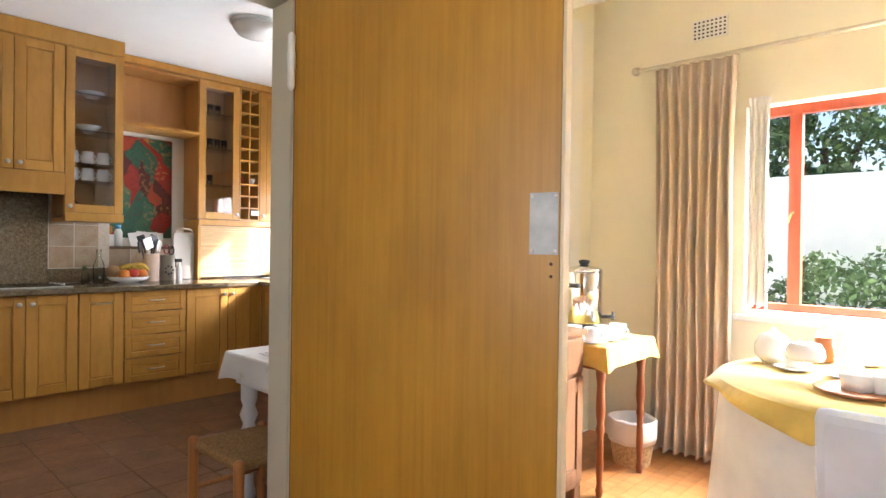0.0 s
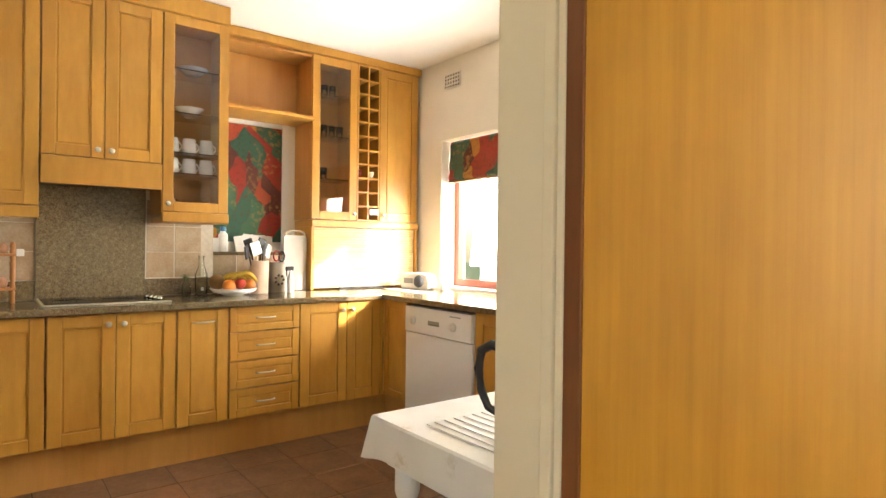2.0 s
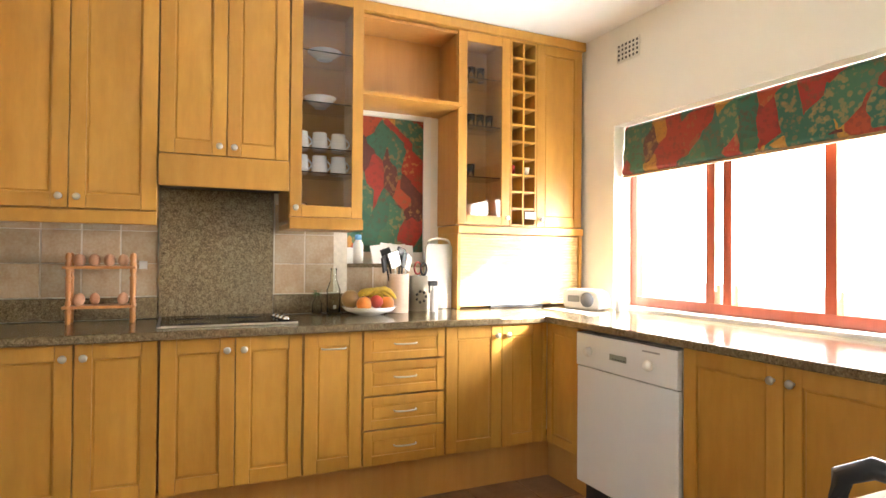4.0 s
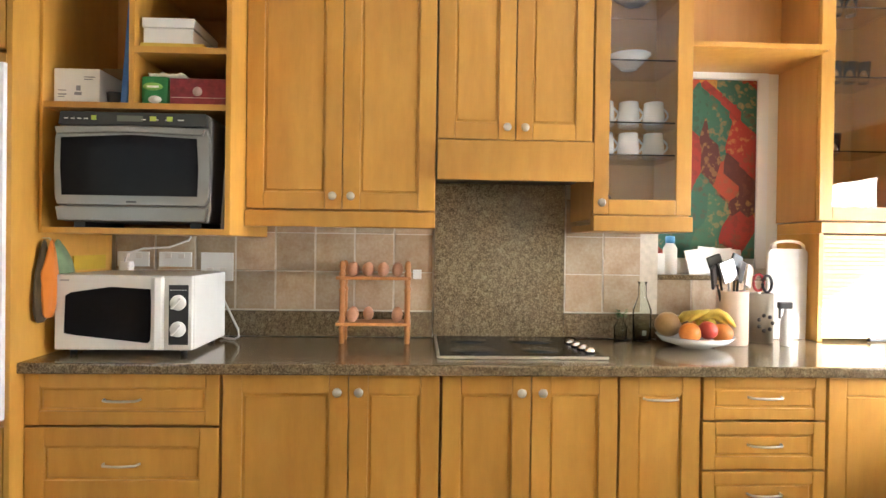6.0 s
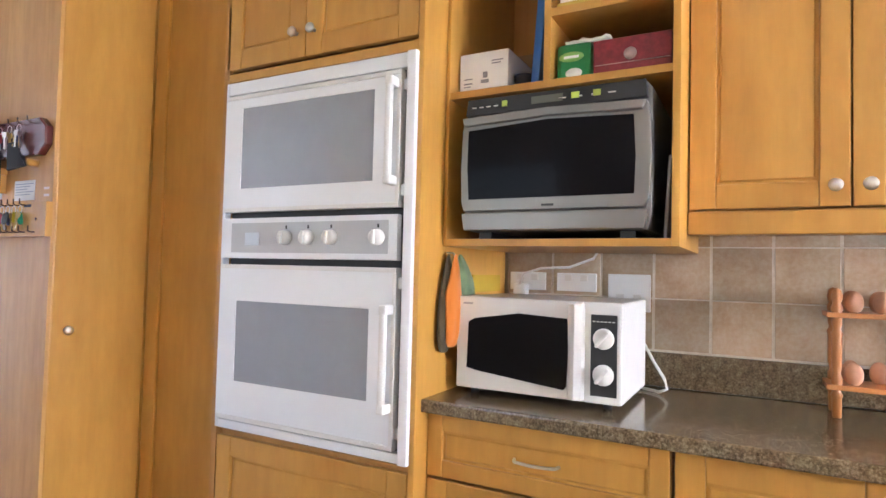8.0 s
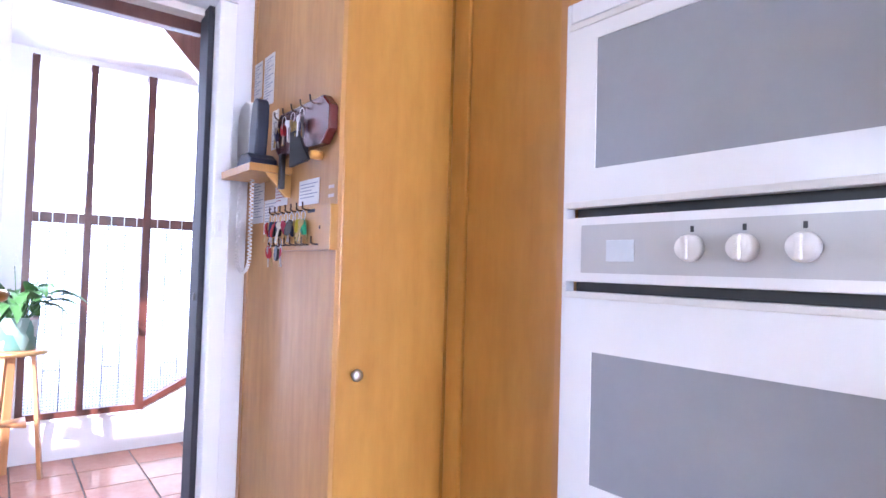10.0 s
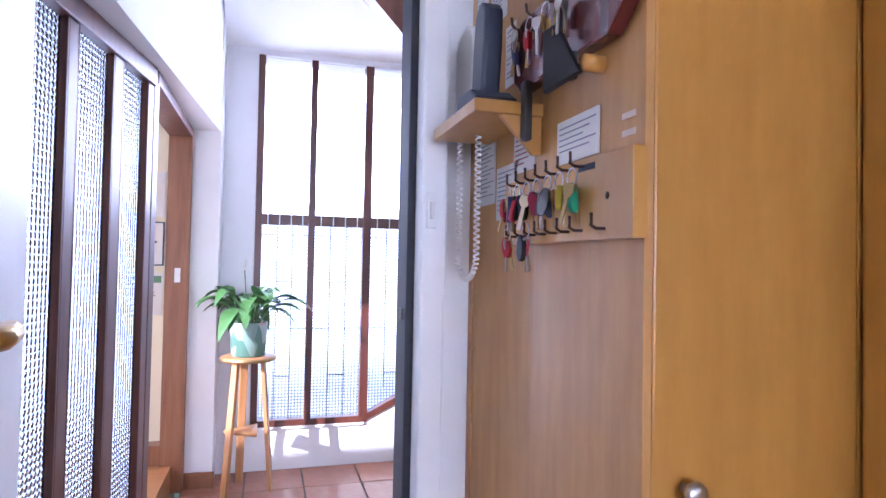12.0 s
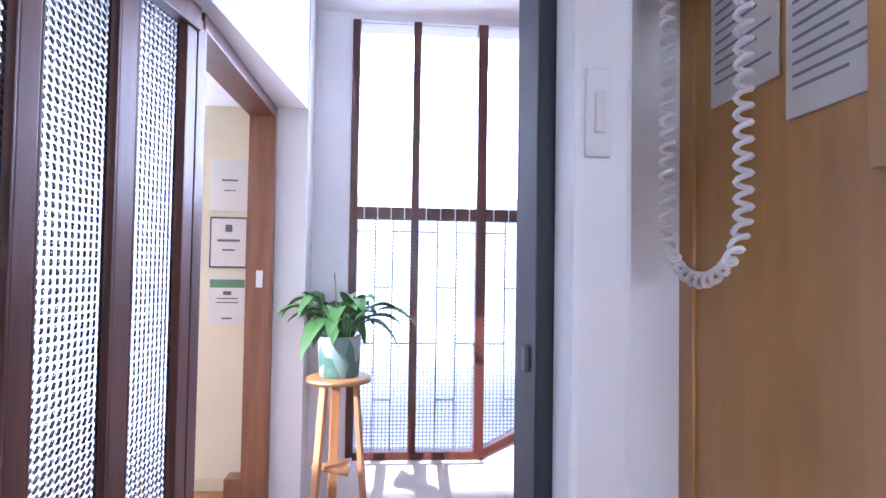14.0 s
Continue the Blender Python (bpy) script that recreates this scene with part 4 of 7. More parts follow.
fruit("orange", -2.40, 3.40, 0.94, 0.045, (0.55, 0.2, 0.03), "orange at the back of the bowl")
BANANA = plain("banana_skin", (0.55, 0.40, 0.06), 0.5, mottled=0.25, scale=20)
for k in range(4):
    a = -0.9 + 0.5 * k
    pts = [(-2.37 + 0.035 * k * 0.4 + 0.03 * t, 3.325 + 0.03 * k + (t - 0.5) * 0.15 * math.cos(a), 1.0 + 0.045 * math.sin(math.pi * t) - 0.02 * t + 0.004 * k) for t in (0, 0.12, 0.3, 0.5, 0.7, 0.88, 1.0)]
    solid("banana", tube(pts, [0.006, 0.012, 0.016, 0.017, 0.016, 0.011, 0.004], 10), BANANA, "yellow banana lying on top of the fruit", "fruit", group="fruit in the bowl")

CROCK = plain("pinkish_stoneware", (0.62, 0.47, 0.37), 0.4, mottled=0.05, scale=20)
crock = thing("utensil_crock", (-2.43, 3.535, 0.905), "tall cream stoneware crock full of kitchen utensils", "jar")
part("pot", turned([(0.058, 0), (0.061, 0.004), (0.061, 0.212), (0.063, 0.220), (0.057, 0.220), (0.055, 0.02), (0.001, 0.018)], 28, -2.43, 3.535, 0.905), CROCK, crock)
for k, (dx, dy, h, mt, wdt) in enumerate(((-0.02, -0.06, 0.33, BLACK_PLASTIC, 0.03), (0.02, -0.03, 0.31, STEEL, 0.035), (0.0, 0.01, 0.335, BLACK_PLASTIC, 0.028), (-0.02, 0.04, 0.31, BLACK_PLASTIC, 0.03), (0.03, 0.05, 0.29, STEEL, 0.026), (0.02, -0.09, 0.285, BLACK_PLASTIC, 0.028))):
    x, y = -2.43 + dx, 3.535 + dy
    ut = thing("spatula", (-2.43, 3.535, 0.925), "long kitchen spatula leaning in the crock" if k % 2 == 0 else "long steel serving spoon leaning in the crock", "utensil", group="utensils")
    part("shaft", tube([(-2.43 + dx * 0.2, 3.535 + dy * 0.2, 0.93), (-2.43 + dx * 0.8, 3.535 + dy * 0.8, 0.935 + h - 0.07)], 0.005, 8), mt, ut)
    part("blade", moved(box(-0.006, -wdt, -0.045, 0.006, wdt, 0.045, bevel=0.005), Matrix.Translation((x, y, 0.935 + h - 0.04)) @ pose(0, 0, 0, -20 * (1 if dy > 0 else -1), 0, 10 * k)), mt, ut)

holder = thing("cutlery_holder", (-2.50, 3.69, 0.905), "grey pierced metal cutlery holder with tools", "holder")
part("can", turned([(0.054, 0), (0.054, 0.205), (0.051, 0.205), (0.046, 0.01), (0.001, 0.008)], 24, -2.50, 3.69, 0.905), plain("grey_metal", (0.30, 0.27, 0.22), 0.45, 0.6, mottled=0.1), holder)
for k in range(7):
    a = 2 * math.pi * k / 7
    # Black discs stand for the darkness inside the pierced holes.
    part("hole", moved(turned([(0.0085, 0), (0.0085, 0.002)], 12), pose(-2.4455, 3.685 + 0.03 * math.cos(a), 0.99 + 0.032 * math.sin(a), 0, 90, 0)), BLACK_PLASTIC, holder)
sc = thing("scissors", (-2.50, 3.73, 1.02), "scissors with a red handle standing in the holder", "scissors")
part("blade", box(-2.505, 3.685, 0.92, -2.50, 3.697, 1.12), STEEL, sc)
part("handle", tube([(-2.50, 3.685 + 0.022 * math.cos(t), 1.155 + 0.035 * math.sin(t)) for t in [2 * math.pi * k / 16 for k in range(17)]], 0.006, 8), plain("red_plastic", (0.42, 0.03, 0.03), 0.4, bump=0.0), sc)
part("handle", tube([(-2.495, 3.72 + 0.02 * math.cos(t), 1.15 + 0.035 * math.sin(t)) for t in [2 * math.pi * k / 16 for k in range(17)]], 0.006, 8), BLACK_PLASTIC, sc)
spray = thing("spray_bottle", (-2.40, 3.745, 0.905), "small white spray bottle with a black trigger", "bottle")
part("bottle", turned([(0.02, 0), (0.023, 0.005), (0.023, 0.095), (0.017, 0.115), (0.010, 0.130), (0.010, 0.152)], 20, -2.40, 3.745, 0.905), plain("silver_white", (0.6, 0.6, 0.6), 0.35, mottled=0.03), spray)
part("trigger", merged(box(-2.412, 3.71, 1.055, -2.388, 3.765, 1.084, bevel=0.006), box(-2.405, 3.713, 1.015, -2.395, 3.721, 1.06, bevel=0.003)), BLACK_PLASTIC, spray, "black plastic trigger head")
boards = thing("chopping_board", (-2.62, 3.86, 0.905), "pale grey chopping board with a handle, leaning upright", "chopping board")
cb = prism([(3.755, 0.907), (3.93, 0.907), (3.934, 1.285), (3.920, 1.300), (3.772, 1.300), (3.757, 1.285)], "x", -2.565, -2.553, bevel=0.003)
part("board", cb, plain("grey_plastic_board", (0.55, 0.52, 0.47), 0.5), boards)
part("grip", tube([(-2.559, 3.846 + 0.072 * math.cos(math.pi * (1 - k / 10)), 1.297 + 0.036 * math.sin(math.pi * k / 10) ** 0.6) for k in range(11)], 0.007, 8), plain("cream_plastic", (0.66, 0.58, 0.48), 0.4), boards)
LETTER = plain("paper", (0.76, 0.75, 0.72), 0.8, mottled=0.03)
for k, (y, z, rr) in enumerate(((3.53, 1.19, 8), (3.58, 1.195, -6), (3.64, 1.19, 5), (3.69, 1.19, -3))):
    solid("letter", moved(box(-0.003, -0.07, 0.0, 0.003, 0.07, 0.115), Matrix.Translation((-2.66 - 0.025 * k, y, z - 0.008)) @ pose(0, 0, 0, rr, -12, 5 * k)), LETTER, "white folded letter propped on the ledge", "letter", group="papers on the ledge")
card_box = thing("small_carton", (-2.57, 3.255, 1.18), "small white carton at the end of the ledge", "box")
part("carton", box(-2.64, 3.277, 1.1805, -2.59, 3.318, 1.272, bevel=0.002), LETTER, card_box)
lot = thing("lotion_bottle", (-2.64, 3.362, 1.18), "white plastic bottle with a blue cap", "bottle")
part("bottle", turned([(0.027, 0), (0.03, 0.004), (0.03, 0.115), (0.02, 0.13), (0.018, 0.138)], 20, -2.64, 3.362, 1.18), WHITE_PLASTIC, lot)
part("cap", turned([(0.02, 0), (0.02, 0.03), (0.001, 0.032)], 20, -2.64, 3.362, 1.318), plain("blue_plastic", (0.10, 0.30, 0.55), 0.4, bump=0.0), lot)
for y, h, r in ((3.085, 0.115, 0.025), (3.175, 0.25, 0.036)):
    b = thing("glass_bottle", (-2.47, y, 0.905), "clear glass bottle standing by the upstand" if h > 0.15 else "small green glass jar with a sprig of herbs", "bottle")
    part("glass", turned([(r, 0), (r * 1.05, 0.005), (r * 1.05, h * 0.55), (r * 0.5, h * 0.75), (r * 0.45, h * 0.95), (r * 0.55, h), (r * 0.4, h), (r * 0.4, h * 0.75), (r * 0.9, h * 0.52), (r * 0.9, 0.01), (0.001, 0.008)], 20, -2.47, y, 0.905), glass("bottle_glass", (0.93, 0.97, 0.94), ior=1.15), b)
    if h < 0.15:
        bm = bmesh.new()
        for k in range(40):
            a, e = random.uniform(0, 6.3), random.uniform(0.0, 1.0)
            c = Vector((-2.47 + 0.022 * math.cos(a) * e, y + 0.022 * math.sin(a) * e, 1.0 + random.uniform(0, 0.035)))
            d = Vector((math.cos(a), math.sin(a), 0.5)) * 0.012
            s = Vector((-math.sin(a), math.cos(a), 0.2)) * 0.006
            bm.faces.new([bm.verts.new(c - s), bm.verts.new(c + d), bm.verts.new(c + s)])
        part("herbs", bm, PLANT_LEAF, b, "green herb leaves")
    else:
        part("tag", box(-2.444, y - 0.008, 0.935, -2.441, y + 0.008, 0.955), STEEL, b)

radio = thing("radio", (-2.25, 4.71, 0.905), "small white rounded radio on the worktop", "radio", rz=18, local=True)
part("body", moved(prism([(-0.13, 0.01), (-0.11, 0.0), (0.11, 0.0), (0.135, 0.015), (0.14, 0.06), (0.12, 0.11), (0.08, 0.125), (-0.09, 0.125), (-0.13, 0.105)], "y", -0.05, 0.06, bevel=0.012), Matrix.Identity(4)), WHITE_PLASTIC, radio)
part("speaker", moved(turned([(0.046, 0), (0.046, 0.004), (0.001, 0.005)], 24), pose(0.045, -0.05, 0.062, 90, 0, 0)), plain("speaker_grey", (0.13, 0.13, 0.14), 0.6), radio, "dark round speaker grille")
part("display", box(-0.095, -0.0525, 0.045, -0.01, -0.049, 0.085), plain("lcd_dark", (0.25, 0.25, 0.24), 0.3, bump=0.0), radio)
solid("sheet_of_paper", box(-2.36, 4.46, 0.906, -1.92, 4.58, 0.909), LETTER, "white sheet of paper lying by the window", "paper")
cup = thing("mug", (-2.03, 4.80, 0.905), "small white mug on the worktop by the window", "mug")
part("mug", turned([(0.03, 0), (0.034, 0.005), (0.038, 0.085), (0.035, 0.085), (0.031, 0.01), (0.001, 0.009)], 20, -2.03, 4.80, 0.905), WHITE_ENAMEL, cup)

# sockets and flex
SOCKET = plain("socket_plastic", (0.76, 0.76, 0.74), 0.35, mottled=0.02, bump=0.0)
for y0, y1, z0, z1 in ((1.003, 1.132, 1.190, 1.251), (1.172, 1.305, 1.190, 1.251), (1.343, 1.475, 1.133, 1.251), (2.222, 2.258, 1.150, 1.190)):
    s = thing("wall_socket", (-2.546, (y0 + y1) / 2, z0), "white plastic wall socket on the tiles", "socket", group="sockets")
    pl = part("plate", box(-2.549, y0, z0, -2.538, y1, z1, bevel=0.003), SOCKET, s)
    if y1 - y0 > 0.1:
        for j in (0.3, 0.7):
            yy = y0 + (y1 - y0) * j
            part("switch", box(-2.539, yy - 0.012, z0 + 0.035, -2.534, yy + 0.012, z0 + 0.055, bevel=0.002), WHITE_PLASTIC, s)
plug = thing("plug", (-2.53, 1.05, 1.19), "white plug with a flex in the wall socket", "plug")
part("plug_body", box(-2.538, 1.03, 1.168, -2.495, 1.075, 1.212, bevel=0.008), SOCKET, plug)
part("flex", tube([(-2.50, 1.052, 1.205), (-2.49, 1.07, 1.245), (-2.50, 1.13, 1.265), (-2.52, 1.22, 1.27), (-2.52, 1.30, 1.30), (-2.53, 1.32, 1.34)], 0.0042, 8), SOCKET, plug)
solid("microwave_flex", tube([(-2.50, 1.40, 1.12), (-2.49, 1.455, 1.06), (-2.46, 1.50, 0.99), (-2.42, 1.535, 0.95), (-2.40, 1.545, 0.925), (-2.42, 1.52, 0.911), (-2.46, 1.47, 0.910), (-2.47, 1.45, 0.915)], 0.0045, 8), SOCKET, "white appliance flex curling onto the worktop", "cable")

# oven mitts hanging from a hook on the oven housing
ORANGE_CLOTH = cloth("orange_cloth", (0.58, 0.17, 0.015))
hook = solid("hook", tube([(-2.085, 0.987, 1.30), (-2.085, 1.008, 1.30), (-2.085, 1.016, 1.292), (-2.085, 1.014, 1.284)], 0.003, 6), STEEL, "small metal hook on the cabinet side", "hook")


def mitt(name, x, y, material, label, lean, wide, z0, thumb=0.0):
    """Hanging padded mitt: narrow at its loop, full below, with a rounded end."""
    bm = bmesh.new()
    bmesh.ops.create_uvsphere(bm, u_segments=24, v_segments=18, radius=1.0)
    for v in bm.verts:
        t = (1 - v.co.z) / 2
        round_end = math.sqrt(max(0.0, 1 - v.co.z ** 2))
        full = (0.30 + 0.70 * min(1.0, t / 0.45)) * min(1.0, 0.25 + round_end)
        across = v.co.x / max(round_end, 1e-4) if round_end > 1e-4 else 0.0
        depth = v.co.y / max(round_end, 1e-4) if round_end > 1e-4 else 0.0
        out = thumb * math.exp(-((t - 0.45) / 0.12) ** 2) if across > 0 else 0.0
        fold = 0.010 * noise.noise(v.co * 2.2 + Vector((x * 9, 0, 0)))
        v.co = Vector((x + across * (wide * full + out) + lean * t + fold, y + depth * 0.015 * full + 0.5 * fold, 1.297 - t * (1.297 - z0)))
    return solid(name, smooth(bm), material, label, "oven mitt", group="oven mitts")


mitt("oven_mitt", -2.086, 1.018, ORANGE_CLOTH, "quilted orange oven mitt hanging from a hook", 0.018, 0.040, 1.035, 0.010)
mitt("oven_mitt", -2.072, 1.002, cloth("brown_green_cloth", (0.075, 0.05, 0.022), mottled=0.6), "dark patterned oven mitt hanging from a hook", 0.018, 0.040, 1.02)
mitt("pot_holder", -2.125, 1.012, cloth("green_print_cloth", (0.13, 0.19, 0.10), scale=120, mottled=0.85), "green leaf-printed pot holder beside the mitts", -0.055, 0.060, 1.13)
solid("folder", box(-2.47, 0.987, 1.184, -2.255, 0.993, 1.238), plain("ochre_card", (0.45, 0.30, 0.02), 0.6), "ochre card fixed to the cabinet side", "card")

# boxes in the niche
ZB = 1.757
whitebox = thing("cardboard_box", (-2.2, 1.07, ZB), "white printed cardboard box standing in the niche", "box")
part("carton", box(-2.34, 1.004, ZB, -2.11, 1.155, ZB + 0.120, bevel=0.003), LETTER, whitebox)
PRINT = plain("print_dark", (0.25, 0.25, 0.27), 0.6, bump=0.0)
for y0, y1, z0, z1 in ((1.018, 1.045, 0.030, 0.034), (1.018, 1.040, 0.022, 0.025), (1.018, 1.045, 0.044, 0.047), (1.078, 1.092, 0.045, 0.062), (1.072, 1.096, 0.030, 0.040), (1.104, 1.140, 0.090, 0.093), (1.104, 1.132, 0.082, 0.085)):
    part("print_bar", box(-2.1102, y0, ZB + z0, -2.1090, y1, ZB + z1), PRINT, whitebox)
solid("blue_board", moved(box(-0.10, -0.012, 0, 0.0, 0.012, 0.42, bevel=0.004), Matrix.Translation((-2.13, 1.225, ZB)) @ pose(0, 0, 0, -4, 0, 0)), plain("bright_blue_plastic", (0.03, 0.14, 0.45), 0.4), "bright blue plastic board leaning in the niche", "board")
solid("dark_cup", turned([(0.025, 0), (0.03, 0.05), (0.027, 0.05), (0.022, 0.005), (0.001, 0.004)], 18, -2.16, 1.185, ZB), BLACK_PLASTIC, "small dark cup in the niche", "cup")
solid("brown_board", box(-2.40, 1.02, ZB, -2.385, 1.20, ZB + 0.20, bevel=0.002), plain("kraft_card", (0.30, 0.19, 0.10), 0.8), "brown cardboard sheet at the back of the niche", "card")
pk = thing("paper_towel_pack", (-2.2, 1.33, ZB), "green and white pack of paper towels", "pack")
GREEN_WRAP = plain("green_wrap", (0.02, 0.22, 0.06), 0.35, mottled=0.1)
part("pack", box(-2.33, 1.296, ZB, -2.10, 1.390, ZB + 0.100, bevel=0.014), GREEN_WRAP, pk)
part("label_patch", moved(turned([(0.033, 0), (0.033, 0.002), (0.001, 0.0022)], 24), Matrix.Translation((-2.0995, 1.338, ZB + 0.062)) @ pose(0, 0, 0, 0, 90, 0) @ Matrix.Diagonal((0.4, 1, 1, 1))), plain("light_green", (0.25, 0.5, 0.12), 0.4, bump=0.0), pk)
part("print_bar", box(-2.0985, 1.318, ZB + 0.058, -2.0970, 1.358, ZB + 0.065), LETTER, pk)
part("picture_patch", moved(turned([(0.022, 0), (0.022, 0.002), (0.001, 0.0022)], 20), Matrix.Translation((-2.0995, 1.345, ZB + 0.018)) @ pose(0, 0, 0, 0, 90, 0) @ Matrix.Diagonal((0.6, 1, 1, 1))), LETTER, pk)
tl = bmesh.new()
bmesh.ops.create_grid(tl, x_segments=10, y_segments=10, size=0.5)
for v in tl.verts:
    v.co = Vector((-2.215 + v.co.x * 0.20, 1.375 + v.co.y * 0.12, ZB + 0.112 + 0.012 * noise.noise(v.co * 6)))
part("towel_end", smooth(tl), LETTER, pk, "loose white paper on top").modifiers.new("thick", "SOLIDIFY").thickness = 0.012
rb = thing("red_box", (-2.2, 1.49, ZB), "flat dark red patterned gift box", "box")
part("carton", box(-2.34, 1.398, ZB, -2.09, 1.588, ZB + 0.090, bevel=0.002), plain("dark_red_card", (0.20, 0.015, 0.02), 0.5, mottled=0.3, scale=60), rb)
PALE_PRINT = plain("pale_print", (0.5, 0.35, 0.3), 0.5, bump=0.0)
part("motif", moved(turned([(0.016, 0), (0.016, 0.001), (0.001, 0.0012)], 20), pose(-2.0899, 1.49, ZB + 0.046, 0, 90, 0)), PALE_PRINT, rb)
part("line", box(-2.0899, 1.402, ZB + 0.024, -2.0892, 1.584, ZB + 0.026), PALE_PRINT, rb)
ZC = 1.947
solid("ochre_envelope", box(-2.34, 1.300, ZC, -2.085, 1.510, ZC + 0.016, bevel=0.002), plain("ochre_paper", (0.52, 0.36, 0.06), 0.7), "flat ochre envelope on the niche shelf", "envelope")
solid("shoe_box", box(-2.33, 1.304, ZC + 0.018, -2.10, 1.470, ZC + 0.070, bevel=0.003), LETTER, "white flat carton lying on the envelope", "box")
solid("shoe_box", box(-2.33, 1.300, ZC + 0.072, -2.095, 1.475, ZC + 0.104, bevel=0.003), LETTER, "white carton lid on the niche shelf", "box")
solid("grey_tray", moved(box(-0.02, -0.004, 0.0, 0.24, 0.004, 0.20, bevel=0.003), Matrix.Translation((-2.32, 1.578, 1.3385)) @ pose(0, 0, 0, -3, 0, 0)), plain("grey_mat", (0.22, 0.20, 0.21), 0.6), "grey baking tray leaning beside the microwave", "tray")


# crockery behind glass
def jug(x, y, z, r=0.04, h=0.095):
    j = thing("mug", (x, y, z), "white china mug on a glass shelf", "mug", group="mugs in the display cabinet")
    part("mug", turned([(r * 0.8, 0), (r, 0.006), (r * 1.05, h * 0.4), (r * 0.92, h), (r * 0.85, h), (r * 0.95, h * 0.4), (r * 0.85, 0.01), (0.001, 0.009)], 20, x, y, z), WHITE_ENAMEL, j)
    part("handle", tube([(x, y + r * 0.9 + 0.022 * math.sin(math.pi * k / 8), z + h * (0.2 + 0.6 * k / 8)) for k in range(9)], 0.0045, 8), WHITE_ENAMEL, j)


for z in (1.40 + 0.249, 1.40 + 0.371):
    for y in (2.965, 3.065, 3.165):
        jug(-2.36, y, z)
solid("serving_bowl", turned([(0.03, 0), (0.035, 0.004), (0.085, 0.05), (0.08, 0.05), (0.03, 0.012), (0.001, 0.011)], 28, -2.38, 3.07, 1.40 + 0.606), WHITE_ENAMEL, "white china bowl on a glass shelf", "bowl")
solid("serving_bowl", turned([(0.04, 0), (0.09, 0.035), (0.085, 0.036), (0.03, 0.01), (0.001, 0.009)], 28, -2.38, 3.09, 1.40 + 0.866), WHITE_ENAMEL, "wide white china bowl on a glass shelf", "bowl")
solid("storage_jar", turned([(0.03, 0), (0.032, 0.08), (0.02, 0.085), (0.001, 0.09)], 20, -2.40, 2.98, 1.42), glass("jar_glass", (0.95, 0.95, 0.95)), "glass storage jar in the display cabinet", "jar")
for z, n in ((1.42 + 0.306, 2), (1.42 + 0.626, 4), (1.42 + 0.926, 3)):
    for k in range(n):
        solid("drinking_glass", turned([(0.02, 0), (0.022, 0.003), (0.028, 0.09), (0.026, 0.09), (0.02, 0.008), (0.001, 0.007)], 18, -2.63, 4.03 + 0.065 * k, z), GLASS, "clear drinking glass on a glass shelf", "glass", group="glasses in the display cabinet")
solid("espresso_cup", turned([(0.016, 0), (0.018, 0.003), (0.026, 0.045), (0.023, 0.045), (0.015, 0.006), (0.001, 0.005)], 18, GX - 0.05, 4.46, 1.42 + 1.206 * 3 / 11 + 0.014), WHITE_ENAMEL, "small white cup standing in the wine rack", "cup")
solid("jam_jar", turned([(0.02, 0), (0.021, 0.05), (0.016, 0.056), (0.001, 0.057)], 18, GX - 0.06, 4.36, 1.42 + 1.206 * 3 / 11 + 0.014), plain("red_jam", (0.25, 0.02, 0.02), 0.2), "small red jar standing in the wine rack", "jar")
solid("price_card", box(GX - 0.002, 4.425, 1.47, GX + 0.003, 4.505, 1.515), LETTER, "blank white card clipped to the wine rack", "card")


# ---- kitchen: windows, blinds, vents, lamp ----
def casement(prefix, x0, x1, z0, z1, y, posts, material, t=0.05, thick=0.05):
    w_ = thing(prefix, ((x0 + x1) / 2, y, z0), "red-stained wooden casement window", "window", kind="structure")
    part("window_frame", boxes([(x0, y, z0, x0 + t, y + thick, z1), (x1 - t, y, z0, x1, y + thick, z1), (x0 + t, y, z0, x1 - t, y + thick, z0 + t), (x0 + t, y, z1 - t, x1 - t, y + thick, z1)], bevel=0.003), material, w_)
    edges = [x0 + t] + [p for q in posts for p in (q - t / 2, q + t / 2)] + [x1 - t]
    for q in posts:
        part("mullion", box(q - t / 2, y - 0.004, z0 + t, q + t / 2, y + thick, z1 - t, bevel=0.003), material, w_)
    for a, b in zip(edges[0::2], edges[1::2]):
        p = part("pane", box(a - 0.004, y + 0.022, z0 + t - 0.004, b + 0.004, y + 0.027, z1 - t + 0.004), PANE, w_)
        p.visible_shadow = False
    return w_


kw = casement("window_1", WX0, WX1, 0.925, WZ1, 5.04, (-1.60, -1.49, -0.95), REDWOOD, t=0.055)
part("window_sill", box(WX0 + 0.002, 4.905, 0.9065, WX1 - 0.002, 5.14, 0.924), WHITE_PAINT, kw)
sw = thing("window_3", (-2.88, 3.58, 1.28), "small white-framed kitchen window behind the blind", "window", kind="structure")
part("window_frame", boxes([(-2.90, 3.302, 1.282, -2.86, 3.34, 2.138), (-2.90, 3.82, 1.282, -2.86, 3.858, 2.138), (-2.90, 3.34, 1.282, -2.86, 3.82, 1.32), (-2.90, 3.34, 2.10, -2.86, 3.82, 2.138)]), WHITE_PAINT, sw)
part("pane", box(-2.885, 3.336, 1.316, -2.88, 3.824, 2.104), FROSTED, sw)
part("trim", boxes([(-2.80, 3.835, 1.2, -2.782, 3.885, 2.132), (-2.80, 3.28, 2.095, -2.782, 3.835, 2.132)], bevel=0.003), WHITE_PAINT, sw)
bl = thing("small_blind", (-2.79, 3.56, 1.25), "patchwork-print fabric blind covering the small window", "blind")
